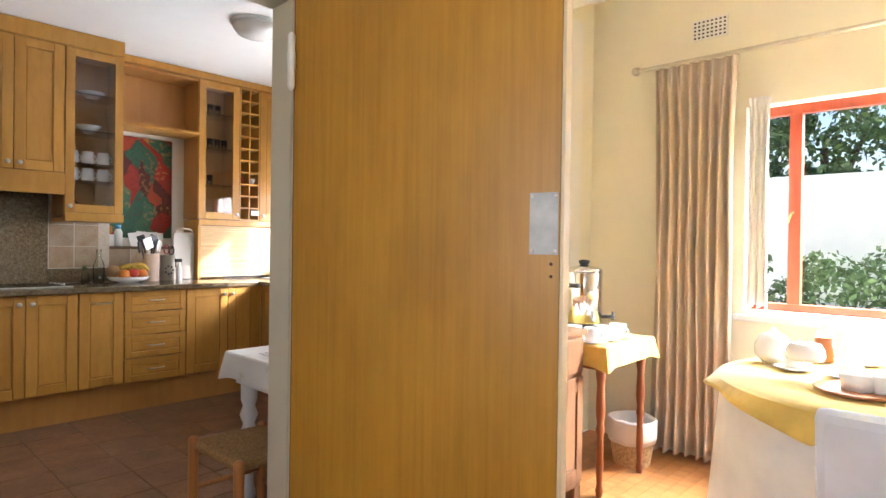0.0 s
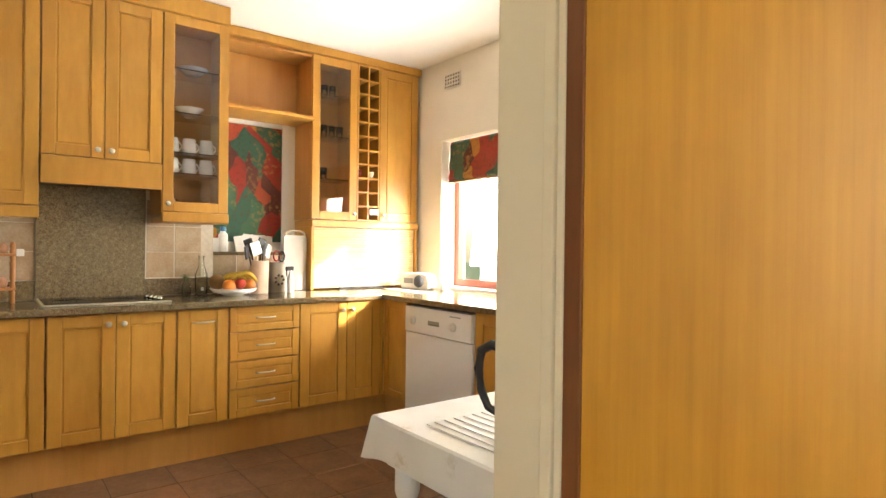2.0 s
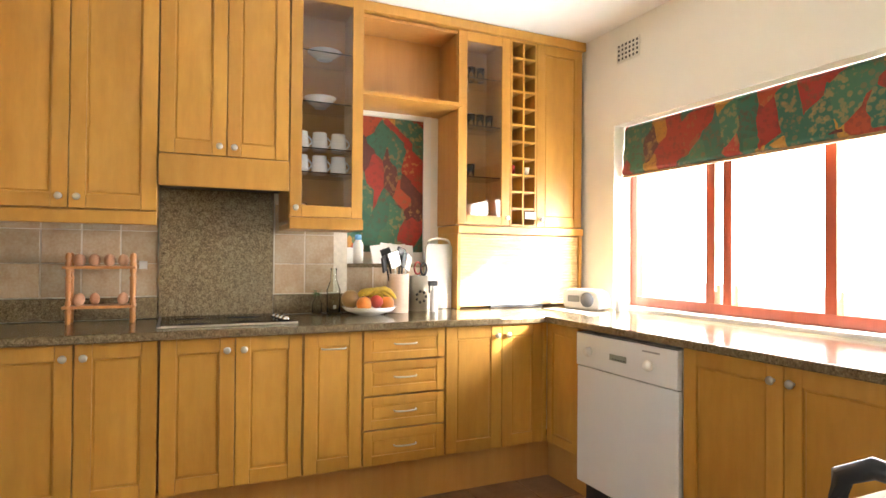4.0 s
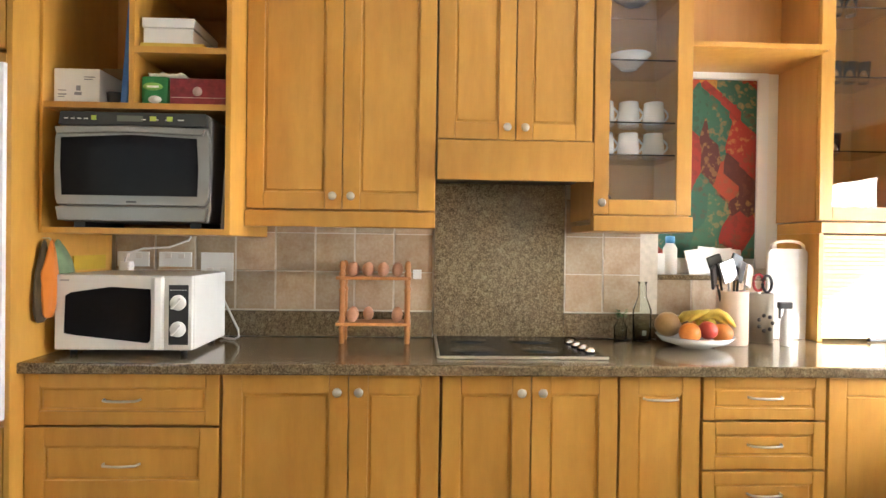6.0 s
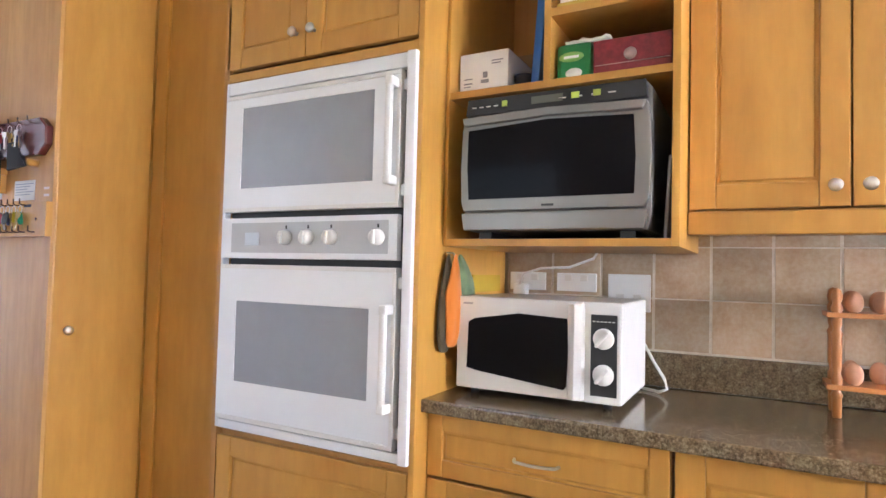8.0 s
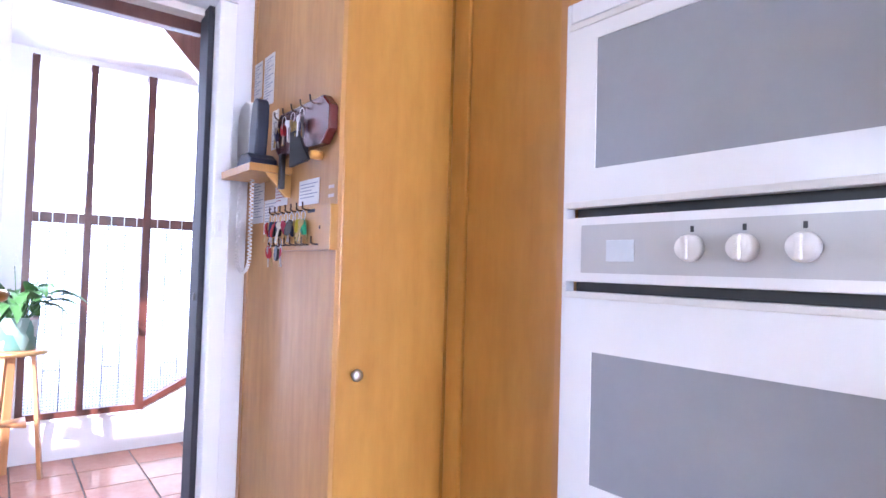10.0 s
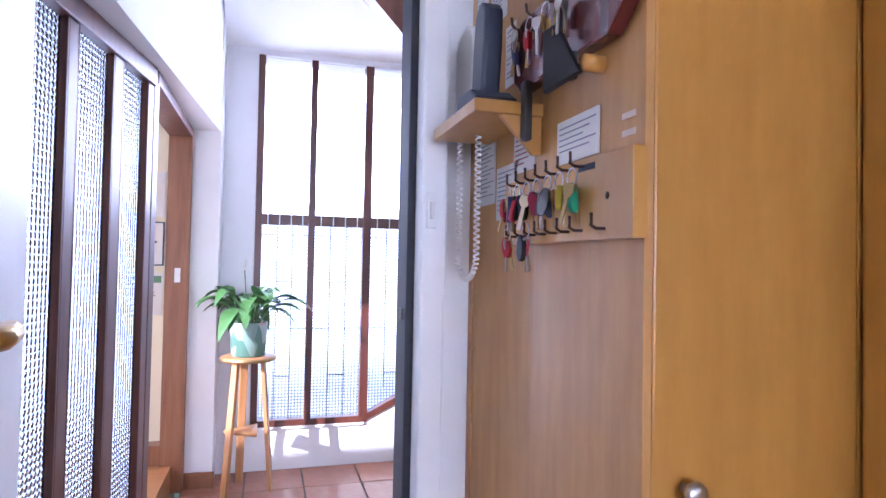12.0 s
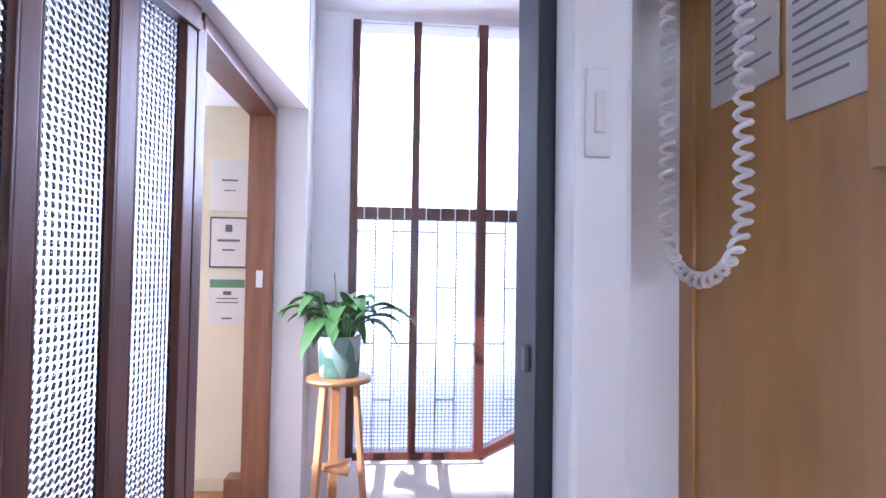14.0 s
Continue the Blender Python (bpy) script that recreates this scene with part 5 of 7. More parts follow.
part("fabric", moved(box(-2.797, 3.285, 1.25, -2.787, 3.832, 2.092, bevel=0.003), Matrix.Identity(4)), BLIND_CLOTH, bl)
prof = [(0.0, 2.056), (0.012, 2.03), (0.012, 1.93), (0.026, 1.87), (0.020, 1.81), (0.034, 1.77), (0.026, 1.752), (0.008, 1.746), (0.004, 1.77), (0.0, 1.92)]
romanblind = thing("roman_blind", (-1.3, 4.99, 1.732), "patchwork-print roman blind drawn up over the kitchen window", "blind")
part("fabric", smooth(prism([(4.985 - a, b) for a, b in prof], "x", WX0 + 0.015, WX1 - 0.015)), BLIND_CLOTH, romanblind)
part("bottom_rail", box(WX0 + 0.015, 4.955, 1.732, WX1 - 0.015, 4.985, 1.746, bevel=0.003), cloth("blind_hem", (0.30, 0.16, 0.06)), romanblind)


def vent(cx, cz, y, w, h, cols, rows_, label="terracotta-coloured air brick high in the wall"):
    v = thing("air_vent", (cx, y, cz - h / 2), label, "vent")
    # Black sheet stands in for the shaded depth behind the grid.
    part("backing", box(cx - w / 2, y - 0.004, cz - h / 2, cx + w / 2, y - 0.001, cz + h / 2), BLACK_PLASTIC, v)
    part("grid", merged(*([box(cx - w / 2 + w * k / cols - 0.005, y - 0.010, cz - h / 2, cx - w / 2 + w * k / cols + 0.005, y - 0.004, cz + h / 2) for k in range(cols + 1)] + [box(cx - w / 2 - 0.005, y - 0.0095, cz - h / 2 + h * k / rows_ - 0.005, cx + w / 2 + 0.005, y - 0.004, cz - h / 2 + h * k / rows_ + 0.005) for k in range(rows_ + 1)])), WHITE_WALL, v)


vent(-2.085, 2.503, 4.898, 0.19, 0.11, 6, 4)
lamp = thing("ceiling_lamp", (-1.15, 3.72, 2.58), "unlit white glass dome ceiling lamp", "lamp")
part("shade", turned([(0.001, 2.575), (0.06, 2.58), (0.12, 2.605), (0.15, 2.645), (0.155, 2.66)], 36, -1.15, 3.72), plain("opal_glass", (0.72, 0.70, 0.66), 0.25, bump=0.0), lamp)
part("ring", turned([(0.16, 2.66), (0.165, 2.665), (0.165, 2.679), (0.02, 2.6795)], 36, -1.15, 3.72), WHITE_PAINT, lamp)

# ---- kitchen: table, kettle, stool ----
tb = thing("kitchen_table", (0.34, 3.38, 0), "white painted kitchen table with turned legs", "table")
part("tabletop", box(-0.03, 2.985, 0.705, 0.67, 3.77, 0.735, bevel=0.004), WHITE_PAINT, tb)
part("apron", boxes([(0.00, 3.015, 0.60, 0.022, 3.74, 0.704), (0.60, 3.015, 0.60, 0.622, 3.74, 0.704), (0.022, 3.015, 0.60, 0.60, 3.037, 0.704)]), WHITE_PAINT, tb)
for x in (0.045, 0.595):
    for y in (3.055, 3.70):
        part("leg", turned([(0.02, 0), (0.026, 0.03), (0.02, 0.06), (0.034, 0.10), (0.024, 0.15), (0.022, 0.26), (0.036, 0.30), (0.022, 0.34), (0.038, 0.38), (0.024, 0.42), (0.040, 0.46), (0.026, 0.50), (0.036, 0.53), (0.036, 0.60)], 20, x, y, 0), WHITE_PAINT, tb)


def draped(x0, y0, x1, y1, z, drop, seed, wave=0.018, nx=30):
    """A cloth lying on a table top with its edges hanging in soft folds."""
    bm = bmesh.new()
    rim = []
    steps = nx
    for side in range(4):
        a, b = ((x0, y0), (x1, y0), (x1, y1), (x0, y1))[side], ((x1, y0), (x1, y1), (x0, y1), (x0, y0))[side]
        for k in range(steps):
            t = k / steps
            rim.append((Vector((a[0] + (b[0] - a[0]) * t, a[1] + (b[1] - a[1]) * t, z)), side, t))
    rings = []
    c = Vector(((x0 + x1) / 2, (y0 + y1) / 2, 0))
    for j, d in enumerate((0.0, 0.06, 0.3, 0.65, 1.0)):
        ring = []
        for p, side, t in rim:
            n = Vector(((0, -1, 0), (1, 0, 0), (0, 1, 0), (-1, 0, 0))[side])
            corner = math.exp(-((min(t, 1 - t)) / 0.06) ** 2)
            if t < 0.5:
                n2 = Vector(((-1, 0, 0), (0, -1, 0), (1, 0, 0), (0, 1, 0))[side])
            else:
                n2 = Vector(((1, 0, 0), (0, 1, 0), (-1, 0, 0), (0, -1, 0))[side])
            nn = (n + n2 * corner).normalized()
            off = 0.006 + d * (0.012 + 0.025 * corner) + wave * d * noise.noise(Vector((p.x * 7, p.y * 7, seed)))
            q = p + nn * off
            q.z = z + 0.004 - drop * d * (1 + 0.18 * corner)
            if j == 0:
                q = p + nn * 0.002
                q.z = z + 0.004
            ring.append(bm.verts.new(q))
        rings.append(ring)
    n = len(rim)
    for a, b in zip(rings, rings[1:]):
        for k in range(n):
            bm.faces.new((a[k], a[(k + 1) % n], b[(k + 1) % n], b[k]))
    bm.faces.new(rings[0])
    bmesh.ops.recalc_face_normals(bm, faces=bm.faces)
    return bm


def printed_linen(name):
    """White linen with a sparse faint print in gold and grey-green."""
    n = Nodes(name)
    v = n.coords()
    vo = n.add("ShaderNodeTexVoronoi", Scale=7.0, Randomness=0.7)
    n.link(v, vo.inputs["Vector"])
    spot = n.ramp(vo.outputs["Distance"], [(0.12, (0.5, 0.5, 0.5)), (0.30, (0, 0, 0))])
    fine = n.ramp(n.noise(v, 45, 4, 0.7), [(0.45, (0, 0, 0)), (0.6, (1, 1, 1))])
    mask = n.mix(1.0, spot, fine, "MULTIPLY")
    base = n.ramp(n.noise(v, 5, 3), [(0.3, (0.72, 0.70, 0.66)), (0.7, (0.80, 0.79, 0.75))])
    n.color(n.mix(mask, base, (0.42, 0.36, 0.20)))
    n.bump(n.noise(v, 250, 2), 0.2, 0.0008)
    n.set(Roughness=0.8, Sheen_Weight=0.2)
    return n.mat


solid("tablecloth", draped(-0.03, 2.985, 0.685, 3.78, 0.737, 0.105, 1.0), printed_linen("printed_linen"), "white cloth with a faint print over the kitchen table", "tablecloth").modifiers.new("thick", "SOLIDIFY").thickness = 0.002
mat = thing("dish_mat", (0.34, 3.30, 0.742), "white ribbed draining mat on the table", "mat")
part("base", box(0.14, 3.05, 0.742, 0.54, 3.55, 0.746, bevel=0.001), WHITE_PLASTIC, mat)
for k in range(14):
    part("rib", box(0.15, 3.07 + 0.034 * k, 0.746, 0.53, 3.082 + 0.034 * k, 0.750), WHITE_PLASTIC, mat)
kt = thing("kettle", (0.385, 3.205, 0.751), "steel electric kettle with a black handle", "kettle")
part("base", turned([(0.075, 0), (0.078, 0.006), (0.075, 0.022), (0.05, 0.026)], 30, 0.385, 3.205, 0.751), BLACK_PLASTIC, kt)
part("body", turned([(0.072, 0.026), (0.073, 0.05), (0.066, 0.14), (0.056, 0.205), (0.050, 0.222)], 32, 0.385, 3.205, 0.751), STEEL, kt)
part("lid", turned([(0.05, 0.222), (0.046, 0.232), (0.02, 0.240), (0.012, 0.25), (0.010, 0.258), (0.001, 0.26)], 28, 0.385, 3.205, 0.751), BLACK_PLASTIC, kt)
hd = [(0.06, 3.262, 0.962), (0.02, 3.25, 0.968), (-0.012, 3.24, 0.95), (-0.02, 3.238, 0.90), (-0.012, 3.24, 0.845), (0.01, 3.247, 0.80), (0.045, 3.258, 0.785)]
hd = [(a + 0.25, b - 0.08, c) for a, b, c in hd]
part("handle", tube(hd, [0.012, 0.014, 0.014, 0.013, 0.012, 0.011, 0.010], 10), BLACK_PLASTIC, kt, "black loop handle")
part("spout", tube([(0.44, 3.22, 0.935), (0.465, 3.23, 0.965)], [0.018, 0.010], 10), STEEL, kt)

RUSH = plain("woven_rush", (0.30, 0.17, 0.06), 0.8, mottled=0.3, scale=90, bump=0.8)
stl = thing("rush_stool", (0.385, 2.89, 0), "low wooden stool with a woven rush seat", "stool")
for x in (0.200, 0.565):
    for y in (2.74, 3.035):
        part("leg", turned([(0.016, 0), (0.019, 0.05), (0.019, 0.44), (0.021, 0.455), (0.012, 0.468), (0.001, 0.47)], 14, x, y, 0), TURNEDWOOD, stl)
seat = bmesh.new()
bmesh.ops.create_grid(seat, x_segments=28, y_segments=24, size=0.5)
for v in seat.verts:
    e = max(abs(v.co.x), abs(v.co.y)) * 2
    v.co = Vector((0.3825 + v.co.x * 0.35, 2.8875 + v.co.y * 0.28, 0.445 + 0.008 * e + 0.003 * math.sin(e * 40)))
sob = part("seat", smooth(seat), RUSH, stl, "woven rush seat")
sob.modifiers.new("thick", "SOLIDIFY").thickness = 0.03
for y in (2.74, 3.035):
    part("rail", tube([(0.200, y, 0.22), (0.565, y, 0.22)], 0.010, 8), TURNEDWOOD, stl)
for x in (0.200, 0.565):
    part("rail", tube([(x, 2.74, 0.27), (x, 3.035, 0.27)], 0.010, 8), TURNEDWOOD, stl)

# ---- kitchen doorway and its door ----
df = thing("door_frame_1", (0.80, 2.76, 0), "cream painted door frame of the dining room doorway", "door frame", kind="structure")
part("jamb", box(0.731, 2.751, 0, 0.873, 2.775, 2.006, bevel=0.004), JAMB_PAINT, df)
part("stop", box(0.838, 2.742, 0, 0.860, 2.752, 1.984, bevel=0.003), JAMB_PAINT, df)
part("hinge_strip", box(0.8745, 2.750, 0, 0.930, 2.80, 2.03, bevel=0.002), wood("brown_lipping", (0.13, 0.045, 0.015), (0.17, 0.06, 0.02), (0.21, 0.08, 0.03)), df, "dark brown hinge strip")
part("jamb", box(0.731, 1.879, 0, 0.873, 1.902, 2.006, bevel=0.003), JAMB_PAINT, df)
part("head", box(0.731, 1.903, 1.985, 0.873, 2.750, 2.006, bevel=0.003), JAMB_PAINT, df)
dl = thing("door_1", (0.948, 2.701, 0), "open flush beech-veneered door with a steel push plate", "door", rz=12.8, local=True, kind="structure")
leaf = part("leaf", box(0.0, 0.0, 0.01, 0.820, 0.042, 1.975, bevel=0.002), BEECH, dl)
part("edge_lipping", box(0.8205, 0.001, 0.01, 0.829, 0.041, 1.975, bevel=0.002), plain("pale_lipping", (0.66, 0.55, 0.36), 0.5), dl, "pale leading edge")
part("hinge_edge", box(-0.004, 0.001, 0.01, -0.0005, 0.041, 1.975), wood("brown_edge", (0.13, 0.045, 0.015), (0.17, 0.06, 0.02), (0.21, 0.08, 0.03)), dl, "dark brown hinge edge")
part("push_plate", box(0.748, -0.003, 1.207, 0.817, 0.0005, 1.348, bevel=0.001), plain("dull_steel", (0.42, 0.42, 0.40), 0.5, 0.25, mottled=0.12, scale=25), leaf, "satin steel push plate")
for x in (0.755, 0.810):
    for z in (1.215, 1.340):
        part("screw", moved(turned([(0.005, 0), (0.004, 0.002), (0.001, 0.0025)], 10), pose(x, -0.003, z, 90, 0, 0)), NICKEL, leaf)
for x, z in ((0.800, 1.186), (0.800, 1.158)):
    part("plugged_hole", moved(turned([(0.004, 0), (0.001, 0.001)], 8), pose(x, 0.0, z, 90, 0, 0)), DARKWOOD, leaf)
for z in (1.685, 0.22):
    part("hinge", turned([(0.004, -0.012), (0.009, -0.006), (0.011, 0), (0.011, 0.048), (0.0125, 0.05), (0.0125, 0.10), (0.011, 0.102), (0.011, 0.148), (0.008, 0.154), (0.001, 0.158)], 14, -0.002, -0.012, z), WHITE_PAINT, dl, "white painted butt hinge")

# ---- dining room ----
dwin = casement("window_2", DWX0, DWX1, DWZ0 - 0.02, DWZ1 + 0.01, 5.40, (1.642, 2.9), REDWOOD, t=0.062)
part("window_sill", box(DWX0 - 0.04, 5.24, DWZ0 - 0.055, DWX1 + 0.04, 5.398, DWZ0 - 0.022, bevel=0.004), WHITE_PAINT, dwin)
part("stay", tube([(1.637, 5.392, 1.43), (1.632, 5.37, 1.42), (1.617, 5.365, 1.37)], 0.006, 8), BRASS, dwin, "small brass window catch")
vent(1.215, 2.508, 5.298, 0.19, 0.11, 8, 5, "cream air vent high in the dining room wall")
solid("curtain_rod", merged(tube([(0.82, 5.20, 2.312), (3.9, 5.20, 2.312)], 0.012, 12), turned([(0.02, -0.02), (0.026, 0), (0.02, 0.02), (0.001, 0.024)], 14, 0.81, 5.20, 2.312)), plain("cream_rod", (0.62, 0.55, 0.42), 0.5), "cream curtain pole above the dining window", "curtain pole")


def curtain(x0, x1, y, z0, z1, folds, material, label, seed, depth=0.035):
    bm = bmesh.new()
    nx, nz = folds * 10, 22
    grid = []
    for j in range(nz + 1):
        t = j / nz
        z = z0 + (z1 - z0) * t
        row = []
        for i in range(nx + 1):
            s = i / nx
            head = 0.45 if t > 0.94 else 1.0
            gather = 1 - 0.08 * math.sin(math.pi * t)
            x = (x0 + x1) / 2 + (s - 0.5) * (x1 - x0) * gather + 0.012 * noise.noise(Vector((s * 9, t * 3, seed)))
            yy = y + depth * head * math.sin(2 * math.pi * folds * s + 1.4 * noise.noise(Vector((s * 4, t * 1.2, seed + 3)))) + 0.02 * noise.noise(Vector((s * 3, t * 2, seed + 7)))
            row.append(bm.verts.new((x, yy, z + (0.012 * math.sin(2 * math.pi * folds * s) if j == 0 else 0))))
        grid.append(row)
    for a, b in zip(grid, grid[1:]):
        for i in range(nx):
            bm.faces.new((a[i], a[i + 1], b[i + 1], b[i]))
    ob = solid("curtain", smooth(bm), material, label, "curtain")
    ob.modifiers.new("thick", "SOLIDIFY").thickness = 0.003
    return ob


curtain(0.935, 1.405, 5.20, 0.03, 2.297, 8, CURTAIN_CLOTH, "pleated beige curtain drawn to one side of the window", 2.0)
curtain(1.44, 1.55, 5.27, 0.91, 2.06, 3, WHITE_CLOTH, "sheer white net curtain at the window's edge", 5.0, 0.012)

sb = thing("sideboard", (0.73, 3.95, 0), "dark wooden sideboard with panelled doors", "sideboard")
SBW = wood("sideboard_wood", (0.16, 0.075, 0.035), (0.22, 0.11, 0.055), (0.28, 0.15, 0.08))
part("body", box(0.475, 4.04, 0.06, 0.985, 4.305, 0.80, bevel=0.003), SBW, sb)
part("top", box(0.475, 4.035, 0.802, 1.01, 4.315, 0.828, bevel=0.005), SBW, sb)
for y in (4.05,):
    part("drawer", box(0.9855, y, 0.62, 1.0, y + 0.24, 0.785, bevel=0.004), SBW, sb)
    dd = part("door", boxes([(0.9855, y, 0.09, 1.002, y + 0.06, 0.60), (0.9855, y + 0.19, 0.09, 1.002, y + 0.24, 0.60), (0.9855, y + 0.06, 0.09, 1.002, y + 0.19, 0.16), (0.9855, y + 0.06, 0.53, 1.002, y + 0.19, 0.60), (0.9855, y + 0.058, 0.158, 0.994, y + 0.192, 0.532)], bevel=0.002), SBW, sb)
for x in (0.5, 0.94):
    for y in (4.055, 4.245):
        part("foot", box(x, y, 0, x + 0.05, y + 0.05, 0.06), SBW, sb)

DT = wood("mahogany", (0.20, 0.06, 0.02), (0.27, 0.085, 0.03), (0.33, 0.12, 0.045))
st = thing("side_table", (0.78, 4.60, 0), "small mahogany side table with turned legs", "table")
part("tabletop", box(0.475, 4.335, 0.715, 1.085, 4.86, 0.737, bevel=0.004), DT, st)
part("apron", boxes([(1.045, 4.37, 0.62, 1.063, 4.83, 0.714), (0.49, 4.37, 0.62, 0.508, 4.83, 0.714), (0.508, 4.37, 0.62, 1.045, 4.388, 0.714)]), DT, st)
for x in (0.52, 1.05):
    for y in (4.375, 4.815):
        part("leg", turned([(0.014, 0), (0.02, 0.03), (0.014, 0.06), (0.019, 0.16), (0.015, 0.30), (0.022, 0.33), (0.016, 0.36), (0.024, 0.42), (0.018, 0.55), (0.025, 0.60), (0.025, 0.714)], 16, x, y, 0), DT, st)
solid("table_runner", draped(0.485, 4.34, 1.093, 4.865, 0.739, 0.10, 4.0), YELLOW_CLOTH, "yellow cloth over the side table", "tablecloth").modifiers.new("thick", "SOLIDIFY").thickness = 0.002
urn = thing("tea_urn", (0.76, 4.70, 0.745), "polished steel hot water urn with a black lid knob", "urn")
part("base", turned([(0.085, 0), (0.10, 0.006), (0.10, 0.02), (0.085, 0.04), (0.095, 0.055)], 30, 0.76, 4.70, 0.745), BLACK_PLASTIC, urn)
part("body", turned([(0.095, 0.055), (0.102, 0.062), (0.102, 0.335), (0.098, 0.345)], 36, 0.76, 4.70, 0.745), CHROME, urn)
part("lid", turned([(0.105, 0.345), (0.10, 0.36), (0.05, 0.375), (0.02, 0.38)], 32, 0.76, 4.70, 0.745), CHROME, urn)
part("lid_knob", turned([(0.02, 0.38), (0.03, 0.39), (0.03, 0.405), (0.001, 0.41)], 18, 0.76, 4.70, 0.745), BLACK_PLASTIC, urn)
part("handle", box(0.72, 4.575, 1.0, 0.80, 4.60, 1.025, bevel=0.006), BLACK_PLASTIC, urn)
part("tap", merged(tube([(0.85, 4.73, 0.84), (0.92, 4.76, 0.84)], 0.011, 10), tube([(0.91, 4.756, 0.825), (0.91, 4.756, 0.87)], 0.008, 8)), BLACK_PLASTIC, urn, "black tap")


def china_cup(x, y, z, r=0.04, h=0.065, group="china"):
    c = thing("china_cup", (x, y, z), "white china cup on its saucer", "cup", group=group)
    part("saucer", turned([(0.04, 0), (0.075, 0.012), (0.07, 0.013), (0.001, 0.005)], 24, x, y, z), WHITE_ENAMEL, c)
    part("cup", turned([(r * 0.6, 0.006), (r * 0.7, 0.012), (r, h), (r * 0.94, h), (r * 0.6, 0.014), (0.001, 0.012)], 22, x, y, z), WHITE_ENAMEL, c)
    part("handle", tube([(x + r * 0.85 + 0.02 * math.sin(math.pi * k / 6), y, z + h * (0.25 + 0.55 * k / 6)) for k in range(7)], 0.004, 6), WHITE_ENAMEL, c)


for x, y in ((0.98, 4.41), (0.99, 4.53), (0.86, 4.43), (0.72, 4.42), (0.99, 4.66)):
    china_cup(x, y, 0.745, 0.045, 0.075, "cups on the side table")
bin_ = thing("waste_basket", (0.95, 4.93, 0), "woven waste basket lined with a white bag", "basket")
part("basket", turned([(0.095, -0.012), (0.10, 0.0), (0.125, 0.16), (0.128, 0.17), (0.120, 0.17), (0.09, 0.01), (0.001, 0.008)], 30, 0.95, 4.93, 0), plain("woven_cane", (0.50, 0.36, 0.20), 0.7, mottled=0.35, scale=70, bump=0.8), bin_)
lin = turned([(0.129, 0.13), (0.134, 0.16), (0.138, 0.25), (0.130, 0.262), (0.122, 0.25), (0.118, 0.15)], 36, 0.95, 4.93, 0)
for v in lin.verts:
    v.co += Vector((0.006, 0.006, 0.008)) * noise.noise(v.co * 22)
part("liner", lin, cloth("bin_bag", (0.70, 0.68, 0.66), rough=0.5), bin_, "crumpled white bag")

TX, TY, TR = 2.24, 4.32, 0.58
rt = thing("round_table", (TX, TY, 0), "round dining table on a central pedestal", "table")
part("tabletop", turned([(TR - 0.01, 0.715), (TR, 0.72), (TR, 0.738), (TR - 0.01, 0.742)], 48, TX, TY), DT, rt)
part("pedestal", turned([(0.25, 0), (0.24, 0.03), (0.06, 0.08), (0.05, 0.4), (0.08, 0.6), (0.12, 0.715)], 24, TX, TY), DT, rt)


def round_cloth(r, z, drop, folds, seed, amp, square=False):
    bm = bmesh.new()
    n = 160
    rings = []
    for d in (0.0, 0.03, 0.25, 0.6, 1.0):
        ring = []
        for k in range(n):
            a = 2 * math.pi * k / n
            dr = drop
            if square:
                dr = drop * (1.15 / max(abs(math.cos(a - 0.5)), abs(math.sin(a - 0.5))) - 0.95)
            rr = r + 0.004 + (amp * d * math.sin(folds * a + 2 * noise.noise(Vector((math.cos(a) * 2, math.sin(a) * 2, seed)))) + 0.04 * d)
            ring.append(bm.verts.new((TX + rr * math.cos(a), TY + rr * math.sin(a), z - dr * d)))
        rings.append(ring)
    for a, b in zip(rings, rings[1:]):
        for k in range(n):
            bm.faces.new((a[k], a[(k + 1) % n], b[(k + 1) % n], b[k]))
    bm.faces.new(rings[0])
    bmesh.ops.recalc_face_normals(bm, faces=bm.faces)
    return smooth(bm)


solid("tablecloth", round_cloth(TR, 0.746, 0.73, 17, 1.0, 0.022), WHITE_CLOTH, "white floor-length cloth over the round table", "tablecloth").modifiers.new("thick", "SOLIDIFY").thickness = 0.002
solid("table_overlay", round_cloth(TR + 0.012, 0.751, 0.14, 11, 5.0, 0.012, True), YELLOW_CLOTH, "yellow patterned cloth laid over the white one", "tablecloth").modifiers.new("thick", "SOLIDIFY").thickness = 0.002
for x, y in ((1.88, 4.38), (2.06, 4.35), (2.07, 4.72), (2.20, 4.10), (2.38, 4.52)):
    china_cup(x, y, 0.754, 0.044, 0.07, "china on the round table")
pot = thing("teapot", (1.78, 4.48, 0.757), "plain white china teapot on the table", "teapot")
part("pot", turned([(0.045, 0), (0.07, 0.03), (0.072, 0.07), (0.05, 0.11), (0.03, 0.12), (0.012, 0.13), (0.012, 0.14), (0.001, 0.145)], 24, 1.78, 4.48, 0.757), WHITE_ENAMEL, pot)
sug = thing("sugar_bowl", (1.95, 4.22, 0.765), "lidded glass sugar bowl with a steel rim", "bowl")
part("glass", turned([(0.06, 0.06), (0.066, 0.075), (0.062, 0.10), (0.05, 0.12), (0.045, 0.12), (0.001, 0.125)], 24, 1.95, 4.22, 0.765), WHITE_ENAMEL, sug)
mill = thing("pepper_mill", (1.93, 4.66, 0.757), "brown jar with a white lid on the table", "jar")
part("jar", turned([(0.036, 0), (0.038, 0.004), (0.038, 0.10)], 20, 1.93, 4.66, 0.757), plain("brown_glaze", (0.32, 0.10, 0.03), 0.3), mill)
